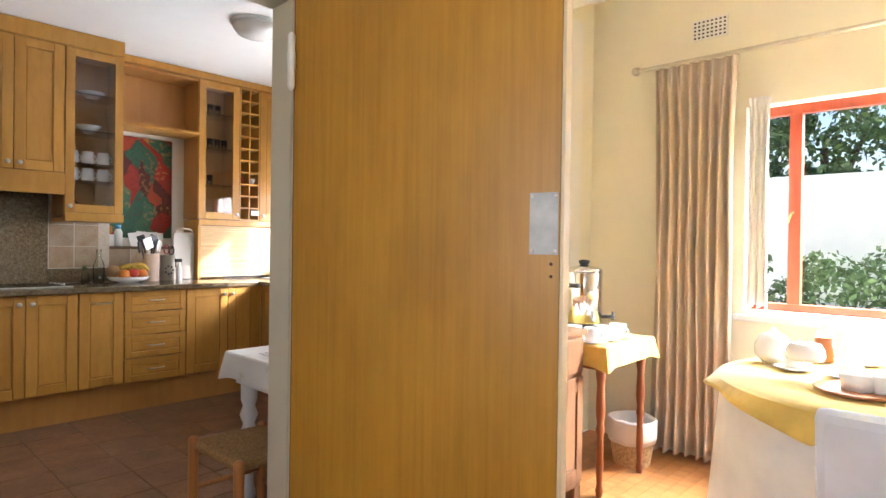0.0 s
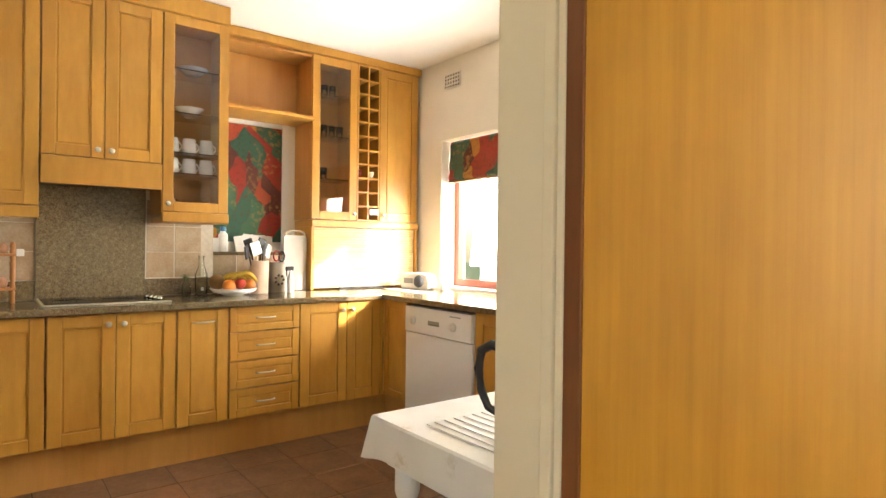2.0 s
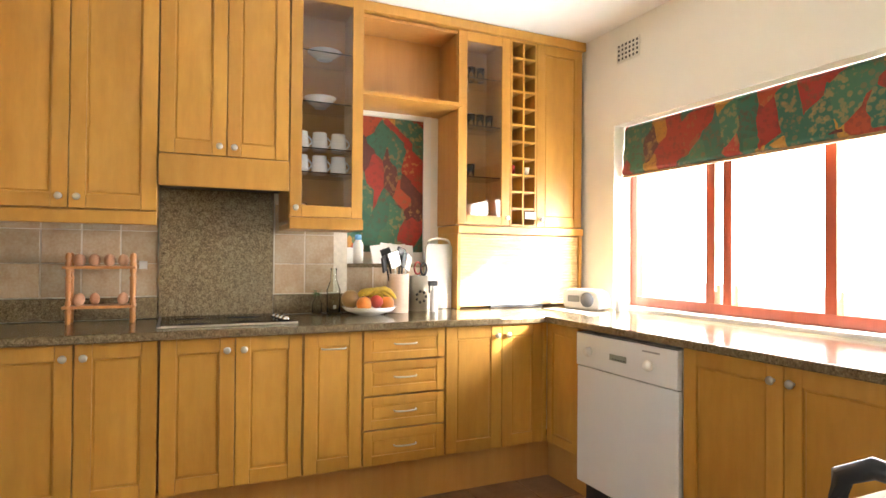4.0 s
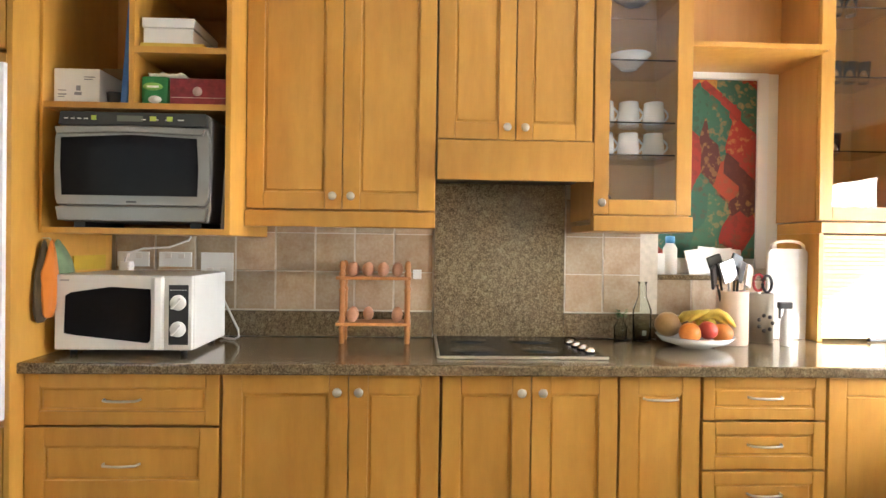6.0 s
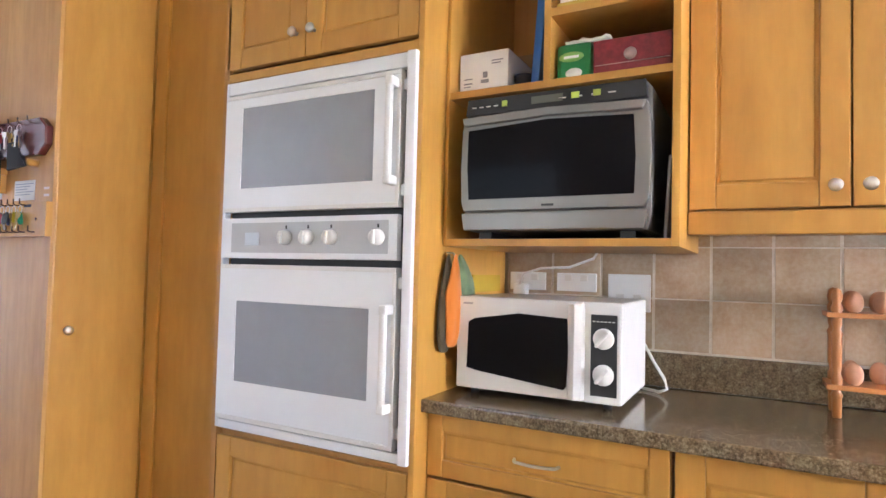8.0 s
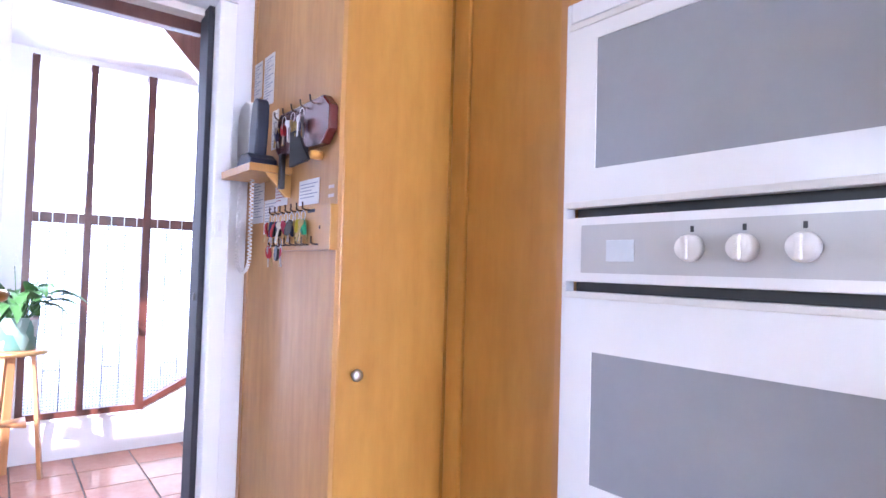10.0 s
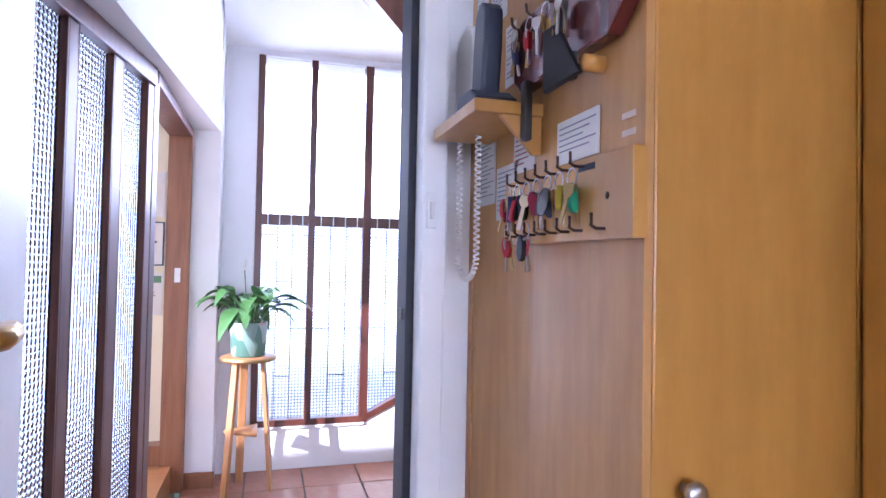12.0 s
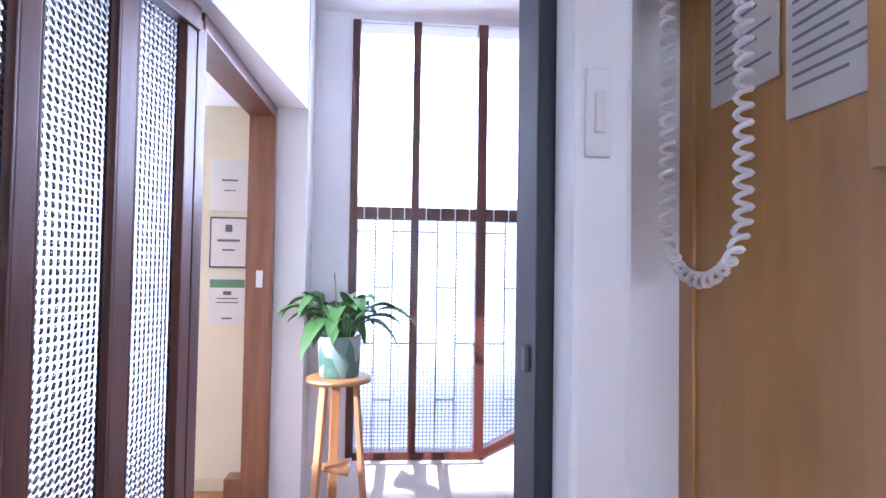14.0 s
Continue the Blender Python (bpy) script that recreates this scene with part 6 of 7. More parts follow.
part("lid", turned([(0.036, 0.10), (0.03, 0.13), (0.008, 0.14), (0.008, 0.155), (0.001, 0.158)], 20, 1.93, 4.66, 0.757), WHITE_PLASTIC, mill)
dish = thing("cake_stand", (2.13, 4.10, 0.757), "brown wooden tray with white pots", "tray")
part("tray", turned([(0.11, 0), (0.13, 0.012), (0.125, 0.014), (0.001, 0.006)], 28, 2.13, 4.10, 0.757), TURNEDWOOD, dish)
part("pot", turned([(0.05, 0.012), (0.055, 0.06), (0.05, 0.065), (0.001, 0.066)], 22, 2.13, 4.10, 0.757), WHITE_ENAMEL, dish)
ch = thing("dining_chair", (2.36, 3.58, 0), "dining chair with a loose white fabric cover", "chair")
CW = cloth("white_chair_cover", (0.70, 0.73, 0.80))
for x in (2.165, 2.545):
    part("back_leg", tube([(x, 3.57, 0), (x, 3.59, 0.45)], 0.018, 10), DT, ch)
    part("leg", tube([(x, 3.89, 0), (x, 3.89, 0.44)], 0.018, 10), DT, ch)
part("seat", box(2.125, 3.56, 0.44, 2.585, 3.91, 0.50, bevel=0.015), CW, ch)
part("backrest", moved(box(0, -0.03, 0, 0.46, 0.03, 0.36, bevel=0.025), Matrix.Translation((2.125, 3.55, 0.47)) @ pose(0, 0, 0, 9, 0, 0)), CW, ch)

# ---- hall ----
hf = thing("door_frame_2", (-1.15, -0.93, 0), "white painted door frame of the hall doorway", "door frame", kind="structure")
part("architrave", box(-1.6765, -0.984, 0, -1.615, -0.914, 2.20, bevel=0.004), WHITE_PAINT, hf)
part("jamb", box(-1.596, -0.905, 0, -1.542, -0.842, 2.12, bevel=0.006), WHITE_PAINT, hf)
part("bead", box(-1.614, -0.952, 0, -1.602, -0.906, 2.12, bevel=0.003), WHITE_PAINT, hf)
part("head", box(-1.601, -0.958, 2.122, -0.72, -0.842, 2.20, bevel=0.006), WHITE_PAINT, hf)
part("jamb", box(-0.785, -0.958, 0, -0.72, -0.842, 2.12, bevel=0.006), WHITE_PAINT, hf)
part("dark_stile", box(-1.598, -1.005, 0, -1.526, -0.906, 2.118, bevel=0.003), plain("blue_black_wood", (0.016, 0.016, 0.024), 0.6), hf, "dark wooden screen-door stile")
part("dark_rail", box(-1.536, -1.06, 2.06, -0.79, -1.022, 2.118, bevel=0.003), DARKWOOD, hf)
part("screw", moved(turned([(0.006, 0), (0.001, 0.003)], 10), pose(-1.55, -0.842, 2.15, -90, 0, 0)), DARKWOOD, hf)
lt = thing("latch", (-1.51, -0.90, 1.17), "small metal latch on the dark stile", "latch")
part("plate", box(-1.5258, -0.943, 1.165, -1.520, -0.929, 1.19, bevel=0.002), plain("dull_iron", (0.12, 0.11, 0.10), 0.5, 0.8), lt)
bellp = thing("light_switch", (-1.565, -0.84, 1.36), "narrow white switch on the door frame", "switch")
part("plate", box(-1.574, -0.8415, 1.366, -1.551, -0.834, 1.444, bevel=0.003), SOCKET, bellp)
part("rocker", box(-1.567, -0.835, 1.386, -1.558, -0.829, 1.422, bevel=0.002), WHITE_PLASTIC, bellp)

hd_ = thing("door_2", (-0.815, -0.86, 0), "white painted hall door standing open with a brass handle", "door", rz=104.6, local=True, kind="structure")
lf = part("leaf", box(0.0, -0.042, 0.01, 0.806, 0.0, 2.05, bevel=0.003), WHITE_PAINT, hd_)
pl = part("lock_plate", box(0.8062, -0.034, 1.11, 0.809, -0.010, 1.285, bevel=0.001), BRASS, lf)
part("latch_bolt", box(0.809, -0.028, 1.15, 0.818, -0.016, 1.172, bevel=0.002), BRASS, lf)
part("handle_plate", box(0.665, 0.0002, 1.12, 0.715, 0.007, 1.273, bevel=0.002), BRASS, lf, "brass handle plate")
part("handle", tube([(0.69, 0.0, 1.222), (0.69, 0.010, 1.222), (0.687, 0.030, 1.222), (0.675, 0.039, 1.222), (0.62, 0.039, 1.221)], [0.014, 0.010, 0.010, 0.011, 0.012], 12), BRASS, lf, "brass lever handle")

# glazed screen along the hall
SX = -0.79
scr = thing("glazed_screen", (-0.782, -2.175, 0), "dark-framed glazed screen with pressed glass panes", "screen", rz=80.9, local=True)
posts = [(0.0, 0.055), (0.060, 0.117), (0.345, 0.413), (0.652, 0.707), (0.945, 1.005), (1.13, 1.16)]
for k, (a, b) in enumerate(posts):
    part("post", box(a, -0.02, 0, b, 0.02, 1.955 if k != 0 else 2.0, bevel=0.004), DARKWOOD, scr)
    if k > 1:
        part("bead", box(a - 0.008, 0.008, 0.12, a, 0.02, 1.955, bevel=0.002), DARKWOOD, scr)
        part("bead", box(b, 0.008, 0.12, b + 0.008, 0.02, 1.955, bevel=0.002), DARKWOOD, scr)
part("head_rail", box(0.056, -0.03, 1.955, 1.16, 0.03, 2.026, bevel=0.004), DARKWOOD, scr)
for (_, b), (c, _) in zip(posts[1:], posts[2:]):
    part("bottom_rail", box(b, -0.02, 0.0, c, 0.02, 0.12, bevel=0.003), DARKWOOD, scr)
    pn = part("pane", box(b - 0.004, -0.010, 0.118, c + 0.004, -0.002, 1.957), FROSTED_X, scr, "pressed glass pane with its glitter tinted in")
    pn.visible_shadow = False
rdf = thing("door_frame_3", (SX, -2.7, 0), "brown wooden door frame of the side room", "door frame", kind="structure")
RW = wood("door_frame_wood", (0.18, 0.07, 0.03), (0.26, 0.11, 0.05), (0.33, 0.15, 0.07))
part("jamb", box(SX - 0.012, -3.234, 0, SX + 0.11, -3.185, 2.028, bevel=0.004), RW, rdf)
part("head", box(SX - 0.012, -3.185, 1.975, SX + 0.11, -2.15, 2.028, bevel=0.004), DARKWOOD, rdf)
part("strike_plate", box(SX + 0.03, -3.185, 1.16, SX + 0.06, -3.182, 1.24), STEEL, rdf)
solid("baseboard_pier", box(-0.962, -3.234, 0.0, -0.802, -3.222, 0.09, bevel=0.002), RW, "brown wooden skirting on the pier", "skirting", kind="structure")
solid("baseboard_room", box(-0.66, -3.359, 0.151, 1.85, -3.345, 0.212, bevel=0.002), plain("cream_skirting", (0.7, 0.62, 0.42), 0.5), "painted skirting of the side room", "skirting", kind="structure")
solid("baseboard_door", box(-0.68, -3.30, 0.151, -0.60, -3.20, 0.26, bevel=0.003), RW, "brown plinth block at the door jamb", "skirting", kind="structure")


def certificate(y, z0, z1, frame_col, label, band=None, marks=()):
    c = thing("certificate", (-0.555, y, z0), label, "certificate", group="certificates")
    part("backing", box(-0.647, y, z0, -0.462, y - 0.012, z1), frame_col, c)
    part("sheet", box(-0.639, y, z0 + 0.008, -0.470, y + 0.004, z1 - 0.008), LETTER, c)
    if band:
        part("band", box(-0.639, y + 0.0042, z1 - 0.055, -0.470, y + 0.0062, z1 - 0.015), band, c)
    for (a, b, u0, u1) in marks:
        part("print_bar", box(-0.555 - u1, y + 0.0042, z0 + a, -0.555 - u0, y + 0.0056, z0 + b), plain("ink", (0.12, 0.13, 0.16), 0.6, bump=0.0), c)


YC = -3.346
certificate(YC, 1.532, 1.793, WHITE_PAINT, "pale framed certificate on the yellow wall", None, ((0.10, 0.105, -0.03, 0.03), (0.15, 0.158, -0.04, 0.04)))
certificate(YC, 1.249, 1.502, plain("navy_frame", (0.04, 0.06, 0.10), 0.4), "certificate in a dark blue frame", None, ((0.13, 0.142, -0.055, 0.055), (0.085, 0.093, -0.03, 0.03), (0.18, 0.215, -0.016, 0.016)))
certificate(YC, 0.965, 1.206, LETTER, "certificate with a green band", plain("green_band", (0.12, 0.26, 0.14), 0.5, bump=0.0), ((0.03, 0.038, -0.025, 0.025), (0.11, 0.115, -0.055, 0.055), (0.13, 0.135, -0.05, 0.05), (0.15, 0.168, -0.02, 0.02)))

# tall window
hw = thing("window_4", (-1.7, HWY, 0.24), "tall dark-framed hall window with leaded lower panes", "window", kind="structure")
Y0, Y1 = -3.50, -3.445
for a, b, z0 in ((-1.182, -1.142, 0.266), (-1.503, -1.462, 0.266), (-1.860, -1.808, 0.27), (-2.22, -2.18, 0.45)):
    part("mullion", box(a, Y0, z0 + 0.03, b, Y1 + 0.02, 2.568, bevel=0.003), DARKWOOD, hw)
part("transom", box(-2.298, Y0 + 0.002, 1.515, -1.182, Y1 + 0.017, 1.580, bevel=0.003), DARKWOOD, hw)
part("bottom_rail", box(-1.860, Y0, 0.267, -1.142, Y1 + 0.02, 0.306, bevel=0.003), DARKWOOD, hw)
part("sloping_rail", prism([(-1.84, 0.271), (-2.298, 0.488), (-2.298, 0.545), (-1.84, 0.31)], "y", Y0, Y1 + 0.02), DARKWOOD, hw)
edges = ((-1.462, -1.182, 0.30, 0.30), (-1.808, -1.503, 0.30, 0.30), (-2.18, -1.860, 0.475, 0.32), (-2.298, -2.22, 0.535, 0.50))
for a, b, zl, zr in edges:
    p = part("pane", prism([(a - 0.004, zl), (b + 0.004, zr), (b + 0.004, 1.52), (a - 0.004, 1.52)], "y", -3.478, -3.472), FROSTED_X, hw, "pressed glass lower pane")
    p.visible_shadow = False
    p = part("pane", box(a - 0.004, -3.478, 1.575, b + 0.004, -3.472, 2.57), PANE, hw)
    p.visible_shadow = False
    w_ = b - a
    if w_ > 0.2:
        lead = [box(a + w_ * f - 0.003, -3.470, max(zl, zr) + 0.0, a + w_ * f + 0.003, -3.464, 1.514) for f in (0.33, 0.66)]
        for f0, f1, z in ((0.0, 0.33, 0.86), (0.33, 0.66, 0.565), (0.66, 1.0, 0.86), (0.0, 0.33, 1.45), (0.66, 1.0, 1.45), (0.33, 0.66, 1.155)):
            lead.append(box(a + w_ * f0, -3.470, z, a + w_ * f1, -3.464, z + 0.006))
        part("lead_strip", merged(*lead), plain("lead", (0.16, 0.16, 0.17), 0.5, 0.5), hw, "thin grey lead strips")
    for k in range(4):
        part("bar_mark", box(a + w_ * (k + 0.5) / 4 - 0.003, Y1 + 0.0172, 1.517, a + w_ * (k + 0.5) / 4 + 0.003, Y1 + 0.019, 1.578), WHITE_PAINT, hw)
part("window_sill", box(-1.84, -3.44, 0.252, -1.14, -3.415, 0.2655, bevel=0.003), WHITE_PAINT, hw)

beam = prism([(-1.52, 2.78), (-1.95, 2.33), (-2.9, 1.45), (-2.9, 1.75), (-1.95, 2.62), (-1.75, 2.82)], "y", -2.62, -2.50)
solid("stair_string", beam, wood("stair_wood", (0.10, 0.035, 0.02), (0.15, 0.055, 0.035), (0.2, 0.08, 0.05)), "sloping dark wooden stair string above the hall", "stair")
solid("stair_soffit", prism([(-1.75, 2.83), (-2.9, 1.76), (-2.9, 1.80), (-1.75, 2.87)], "y", -2.499, -1.6), HALL_WALL, "white sloping underside of the stair", "stair")

# plant on a stand
PX, PY = -1.13, -3.15
stand = thing("plant_stand", (PX, PY, 0), "three-legged wooden plant stand with a brass-edged top", "stand")
OAK = wood("stand_oak", (0.36, 0.17, 0.065), (0.46, 0.23, 0.09), (0.54, 0.29, 0.13))
part("top", turned([(0.135, 0.725), (0.150, 0.728), (0.150, 0.748), (0.142, 0.752)], 36, PX, PY), OAK, stand)
part("rim", turned([(0.1515, 0.730), (0.1535, 0.732), (0.1535, 0.746), (0.1515, 0.748)], 36, PX, PY), BRASS, stand, "brass rim")
part("shelf", turned([(0.115, 0.318), (0.120, 0.323), (0.120, 0.337), (0.115, 0.340)], 3, PX, PY), OAK, stand)
for k in range(3):
    a = math.radians(45 + 120 * k)
    c, s = math.cos(a), math.sin(a)
    leg = boxes([(-0.017, -0.011, 0, 0.017, 0.011, 0.73)], bevel=0.003)
    for v in leg.verts:
        t = 1 - v.co.z / 0.73
        wv = v.co.x * (0.75 + 0.5 * abs(math.cos(3.0 * t)))
        v.co = Vector((PX + c * (0.085 + 0.06 * t) - s * wv + c * v.co.y, PY + s * (0.085 + 0.06 * t) + c * wv + s * v.co.y, v.co.z))
    part("leg", leg, OAK, stand)


def pot_print(name):
    n = Nodes(name)
    v = n.coords((1, 1, 0.7))
    a = n.add("ShaderNodeTexVoronoi", Scale=17.0)
    n.link(v, a.inputs["Vector"])
    sep = n.t.nodes.new("ShaderNodeSeparateColor")
    n.link(a.outputs["Color"], sep.inputs[0])
    c = n.ramp(sep.outputs[0], [(0.0, (0.36, 0.40, 0.37)), (0.35, (0.08, 0.18, 0.14)), (0.6, (0.40, 0.30, 0.29)), (0.8, (0.19, 0.29, 0.25))])
    c.node.color_ramp.interpolation = "CONSTANT"
    n.color(c)
    n.set(Roughness=0.35)
    return n.mat


pt = thing("plant_pot", (PX, PY, 0.753), "ceramic pot printed with leaves in green and pink", "pot")
part("pot", turned([(0.086, 0), (0.093, 0.006), (0.102, 0.185), (0.100, 0.19), (0.094, 0.188), (0.090, 0.15), (0.001, 0.148)], 32, PX, PY, 0.753), pot_print("leaf_print"), pt)
pl_ = thing("peace_lily", (PX, PY, 0.905), "leafy green peace lily growing in the pot", "plant")


def leaf_blade(base, direction, length, width, droop, bm):
    side = Vector((-direction.y, direction.x, 0)).normalized()
    rows = []
    for k in range(9):
        t = k / 8
        p = base + direction * (length * t) + Vector((0, 0, -droop * length * t * t * 1.2))
        w_ = width * (math.sin(math.pi * min(1, t * 0.98 + 0.02)) ** 0.8) * (1 - 0.25 * t)
        rows.append((bm.verts.new(p - side * w_ + Vector((0, 0, w_ * 0.35))), bm.verts.new(p), bm.verts.new(p + side * w_ + Vector((0, 0, w_ * 0.35)))))
    for a, b in zip(rows, rows[1:]):
        bm.faces.new((a[0], a[1], b[1], b[0]))
        bm.faces.new((a[1], a[2], b[2], b[1]))


rng = random.Random(4)
for k in range(46):
    a = rng.uniform(0, 2 * math.pi)
    up = rng.uniform(0.7, 3.0)
    d = Vector((math.cos(a), math.sin(a), up)).normalized()
    stem = rng.uniform(0.08, 0.20)
    b0 = Vector((PX + 0.03 * math.cos(a), PY + 0.03 * math.sin(a), 0.90))
    b1 = b0 + d * stem + Vector((0, 0, 0.03))
    d2 = Vector((math.cos(a), math.sin(a), up * 0.5)).normalized()
    bm = tube([b0, (b0 + b1) / 2 + Vector((0, 0, 0.01)), b1], 0.0028, 5)
    leaf_blade(b1, d2, rng.uniform(0.14, 0.22), rng.uniform(0.036, 0.055), rng.uniform(0.45, 1.0), bm)
    part("leaf", smooth(bm), PLANT_LEAF, pl_)
bm = tube([(PX - 0.01, PY, 0.90), (PX + 0.02, PY + 0.0, 1.1), (PX + 0.03, PY, 1.235)], 0.003, 6)
part("flower_stem", bm, PLANT_LEAF, pl_)
bm = bmesh.new()
leaf_blade(Vector((PX + 0.03, PY, 1.235)), Vector((-0.1, 0.1, 1)).normalized(), 0.07, 0.016, 0.05, bm)
part("flower", smooth(bm), WHITE_CLOTH, pl_, "white lily flower")

# phone, keys and papers on the pantry side
PXX = -1.678
ps = thing("phone_shelf", (-1.61, -0.675, 1.53), "small wooden shelf holding the telephone", "shelf")
part("board", box(PXX + 0.001, -0.80, 1.545, -1.553, -0.545, 1.567, bevel=0.002), MAPLE, ps)
part("bracket", prism([(-1.675, 1.48), (-1.66, 1.48), (-1.60, 1.544), (-1.675, 1.544)], "y", -0.56, -0.548), MAPLE, ps)
NAVY = plain("navy_plastic", (0.012, 0.018, 0.04), 0.4, mottled=0.1)
ph = thing("cordless_phone", (-1.61, -0.67, 1.567), "dark blue cordless phone standing in its cradle", "phone")
part("cradle", prism([(-0.73, 1.568), (-0.60, 1.568), (-0.605, 1.59), (-0.64, 1.61), (-0.70, 1.61), (-0.728, 1.585)], "x", -1.655, -1.575, bevel=0.006), NAVY, ph)
part("handset", moved(prism([(-0.03, 0), (0.03, 0), (0.034, 0.10), (0.028, 0.165), (0.008, 0.18), (-0.012, 0.178), (-0.028, 0.16), (-0.034, 0.09)], "x", -0.018, 0.018, bevel=0.007), Matrix.Translation((-1.615, -0.668, 1.595)) @ pose(0, 0, 0, -6, 0, 0)), NAVY, ph)
wp = thing("intercom_phone", (-1.66, -0.85, 1.57), "white wall-mounted intercom handset with a coiled cord", "phone")
part("body", prism([(-0.935, 1.57), (-0.80, 1.57), (-0.80, 1.77), (-0.815, 1.80), (-0.85, 1.815), (-0.90, 1.80), (-0.93, 1.76)], "x", PXX + 0.001, -1.635, bevel=0.008), SOCKET, wp)
cord = []
for k in range(700):
    t = k / 699
    ang = t * 2 * math.pi * 58
    if t < 0.36:
        c0, side = Vector((-1.622, -0.720, 1.55 - 0.238 * t / 0.36)), Vector((0, 1, 0))
        fall = Vector((1, 0, 0))
    elif t < 0.62:
        b = math.pi * (t - 0.36) / 0.26
        c0 = Vector((-1.622, -0.776 + 0.056 * math.cos(b), 1.312 - 0.05 * math.sin(b)))
        side, fall = Vector((0, math.cos(b), math.sin(b))), Vector((1, 0, 0))
    else:
        c0, side = Vector((-1.622, -0.832, 1.312 + 0.263 * (t - 0.62) / 0.38)), Vector((0, -1, 0))
        fall = Vector((1, 0, 0))
    cord.append(c0 + 0.005 * (math.cos(ang) * side + math.sin(ang) * fall))
part("coiled_cord", tube(cord, 0.0021, 5), SOCKET, wp, "white coiled cord hanging in a loop")

kbd = thing("key_board", (-1.66, -0.51, 1.33), "wooden key board with two rows of hooks", "key rack")
part("board", box(PXX + 0.001, -0.655, 1.328, -1.655, -0.253, 1.442, bevel=0.002), MAPLE, kbd)
HOOK = plain("bronze_hook", (0.10, 0.06, 0.04), 0.4, 0.8)
HY = [-0.601 + 0.038 * k for k in range(7)]
for z in (1.432, 1.342):
    for y in HY + ([-0.315] if z < 1.4 else []):
        part("hook", tube([(-1.656, y, z), (-1.642, y, z), (-1.635, y, z + 0.004), (-1.635, y, z + 0.020)], 0.0024, 6), HOOK, kbd)
part("screw", moved(turned([(0.006, 0), (0.001, 0.002)], 10), pose(-1.6552, -0.310, 1.385, 0, 90, 0)), HOOK, kbd)
part("print_bar", box(-1.6552, -0.385, 1.425, -1.6545, -0.34, 1.434), BLACK_PLASTIC, kbd)
KEYCOL = {"red": (0.45, 0.02, 0.03), "navy": (0.02, 0.03, 0.10), "yellow": (0.55, 0.42, 0.02), "green": (0.03, 0.30, 0.15), "black": (0.02, 0.02, 0.02), "pink": (0.45, 0.04, 0.09)}
KEYMAT = {k: plain(k + "_tag", v, 0.35, bump=0.0) for k, v in KEYCOL.items()}


def key_bunch(y, z, cols, n_keys, seed):
    r = random.Random(seed)
    kbn = thing("key_bunch", (-1.64, y, z - 0.13), "bunch of keys with coloured tags on a hook", "keys", group="keys on the board")
    ring = [(-1.638, y + 0.013 * math.cos(t), z - 0.012 + 0.013 * math.sin(t)) for t in [2 * math.pi * k / 14 for k in range(15)]]
    part("ring", tube(ring, 0.0012, 5), STEEL, kbn)
    for k, col in enumerate(cols):
        m = Matrix.Translation((-1.637 + 0.006 * k, y + r.uniform(-0.012, 0.012), z - 0.02)) @ pose(0, 0, 0, r.uniform(-14, 14), r.uniform(-10, 10), r.uniform(-85, 85)) @ Matrix.Diagonal((1.0, 0.8, r.uniform(0.65, 0.85), 1))
        part("tag", moved(prism([(-0.004, 0), (0.004, 0), (0.010, -0.014), (0.0105, -0.036), (0.007, -0.052), (0, -0.056), (-0.007, -0.052), (-0.0105, -0.036), (-0.010, -0.014)], "x", -0.0045, 0.0045, bevel=0.0018), m), KEYMAT[col], kbn, col + " plastic key tag")
    for k in range(n_keys):
        m = Matrix.Translation((-1.641 + 0.005 * k, y + r.uniform(-0.014, 0.014), z - 0.022)) @ pose(0, 0, 0, r.uniform(-18, 18), r.uniform(-8, 8), r.uniform(-80, 80)) @ Matrix.Diagonal((1.0, 0.85, 0.85, 1))
        part("key", moved(merged(prism([(-0.009, 0), (0.009, 0), (0.011, -0.012), (0.006, -0.022), (-0.006, -0.022), (-0.011, -0.012)], "x", -0.001, 0.001), box(-0.001, -0.0035, -0.068, 0.001, 0.0035, -0.022)), m), STEEL if k % 2 else BRASS, kbn)


key_bunch(HY[0], 1.428, ("red", "red"), 3, 1)
key_bunch(HY[1], 1.428, ("red", "black", "navy"), 2, 2)
key_bunch(HY[2], 1.428, ("black", "navy"), 2, 3)
key_bunch(HY[3], 1.428, ("navy", "pink"), 2, 4)
key_bunch(HY[4], 1.428, ("navy", "black"), 2, 5)
key_bunch(HY[5], 1.428, ("yellow",), 1, 6)
key_bunch(HY[6], 1.428, ("green",), 3, 7)
key_bunch(HY[0] - 0.0, 1.36, ("red",), 2, 8)
key_bunch(HY[2], 1.36, ("pink", "black"), 2, 9)
plq = thing("key_plaque", (-1.66, -0.50, 1.60), "dark red varnished wooden plaque with hooks", "key rack")
part("board", prism([(-0.62, 1.62), (-0.59, 1.597), (-0.31, 1.597), (-0.27, 1.63), (-0.27, 1.69), (-0.31, 1.722), (-0.59, 1.722), (-0.62, 1.70)], "x", PXX + 0.001, -1.652, bevel=0.005), wood("oxblood_wood", (0.10, 0.016, 0.016), (0.14, 0.024, 0.022), (0.18, 0.035, 0.03), rough=0.25, coat=0.5), plq)
PH = [-0.585 + 0.06 * k for k in range(5)]
for y in PH:
    part("hook", tube([(-1.653, y, 1.705), (-1.642, y, 1.705), (-1.634, y, 1.712), (-1.632, y, 1.725)], 0.0026, 6), HOOK, plq)
key_bunch(PH[0], 1.702, ("navy",), 2, 11)
key_bunch(PH[1], 1.702, ("red",), 2, 12)
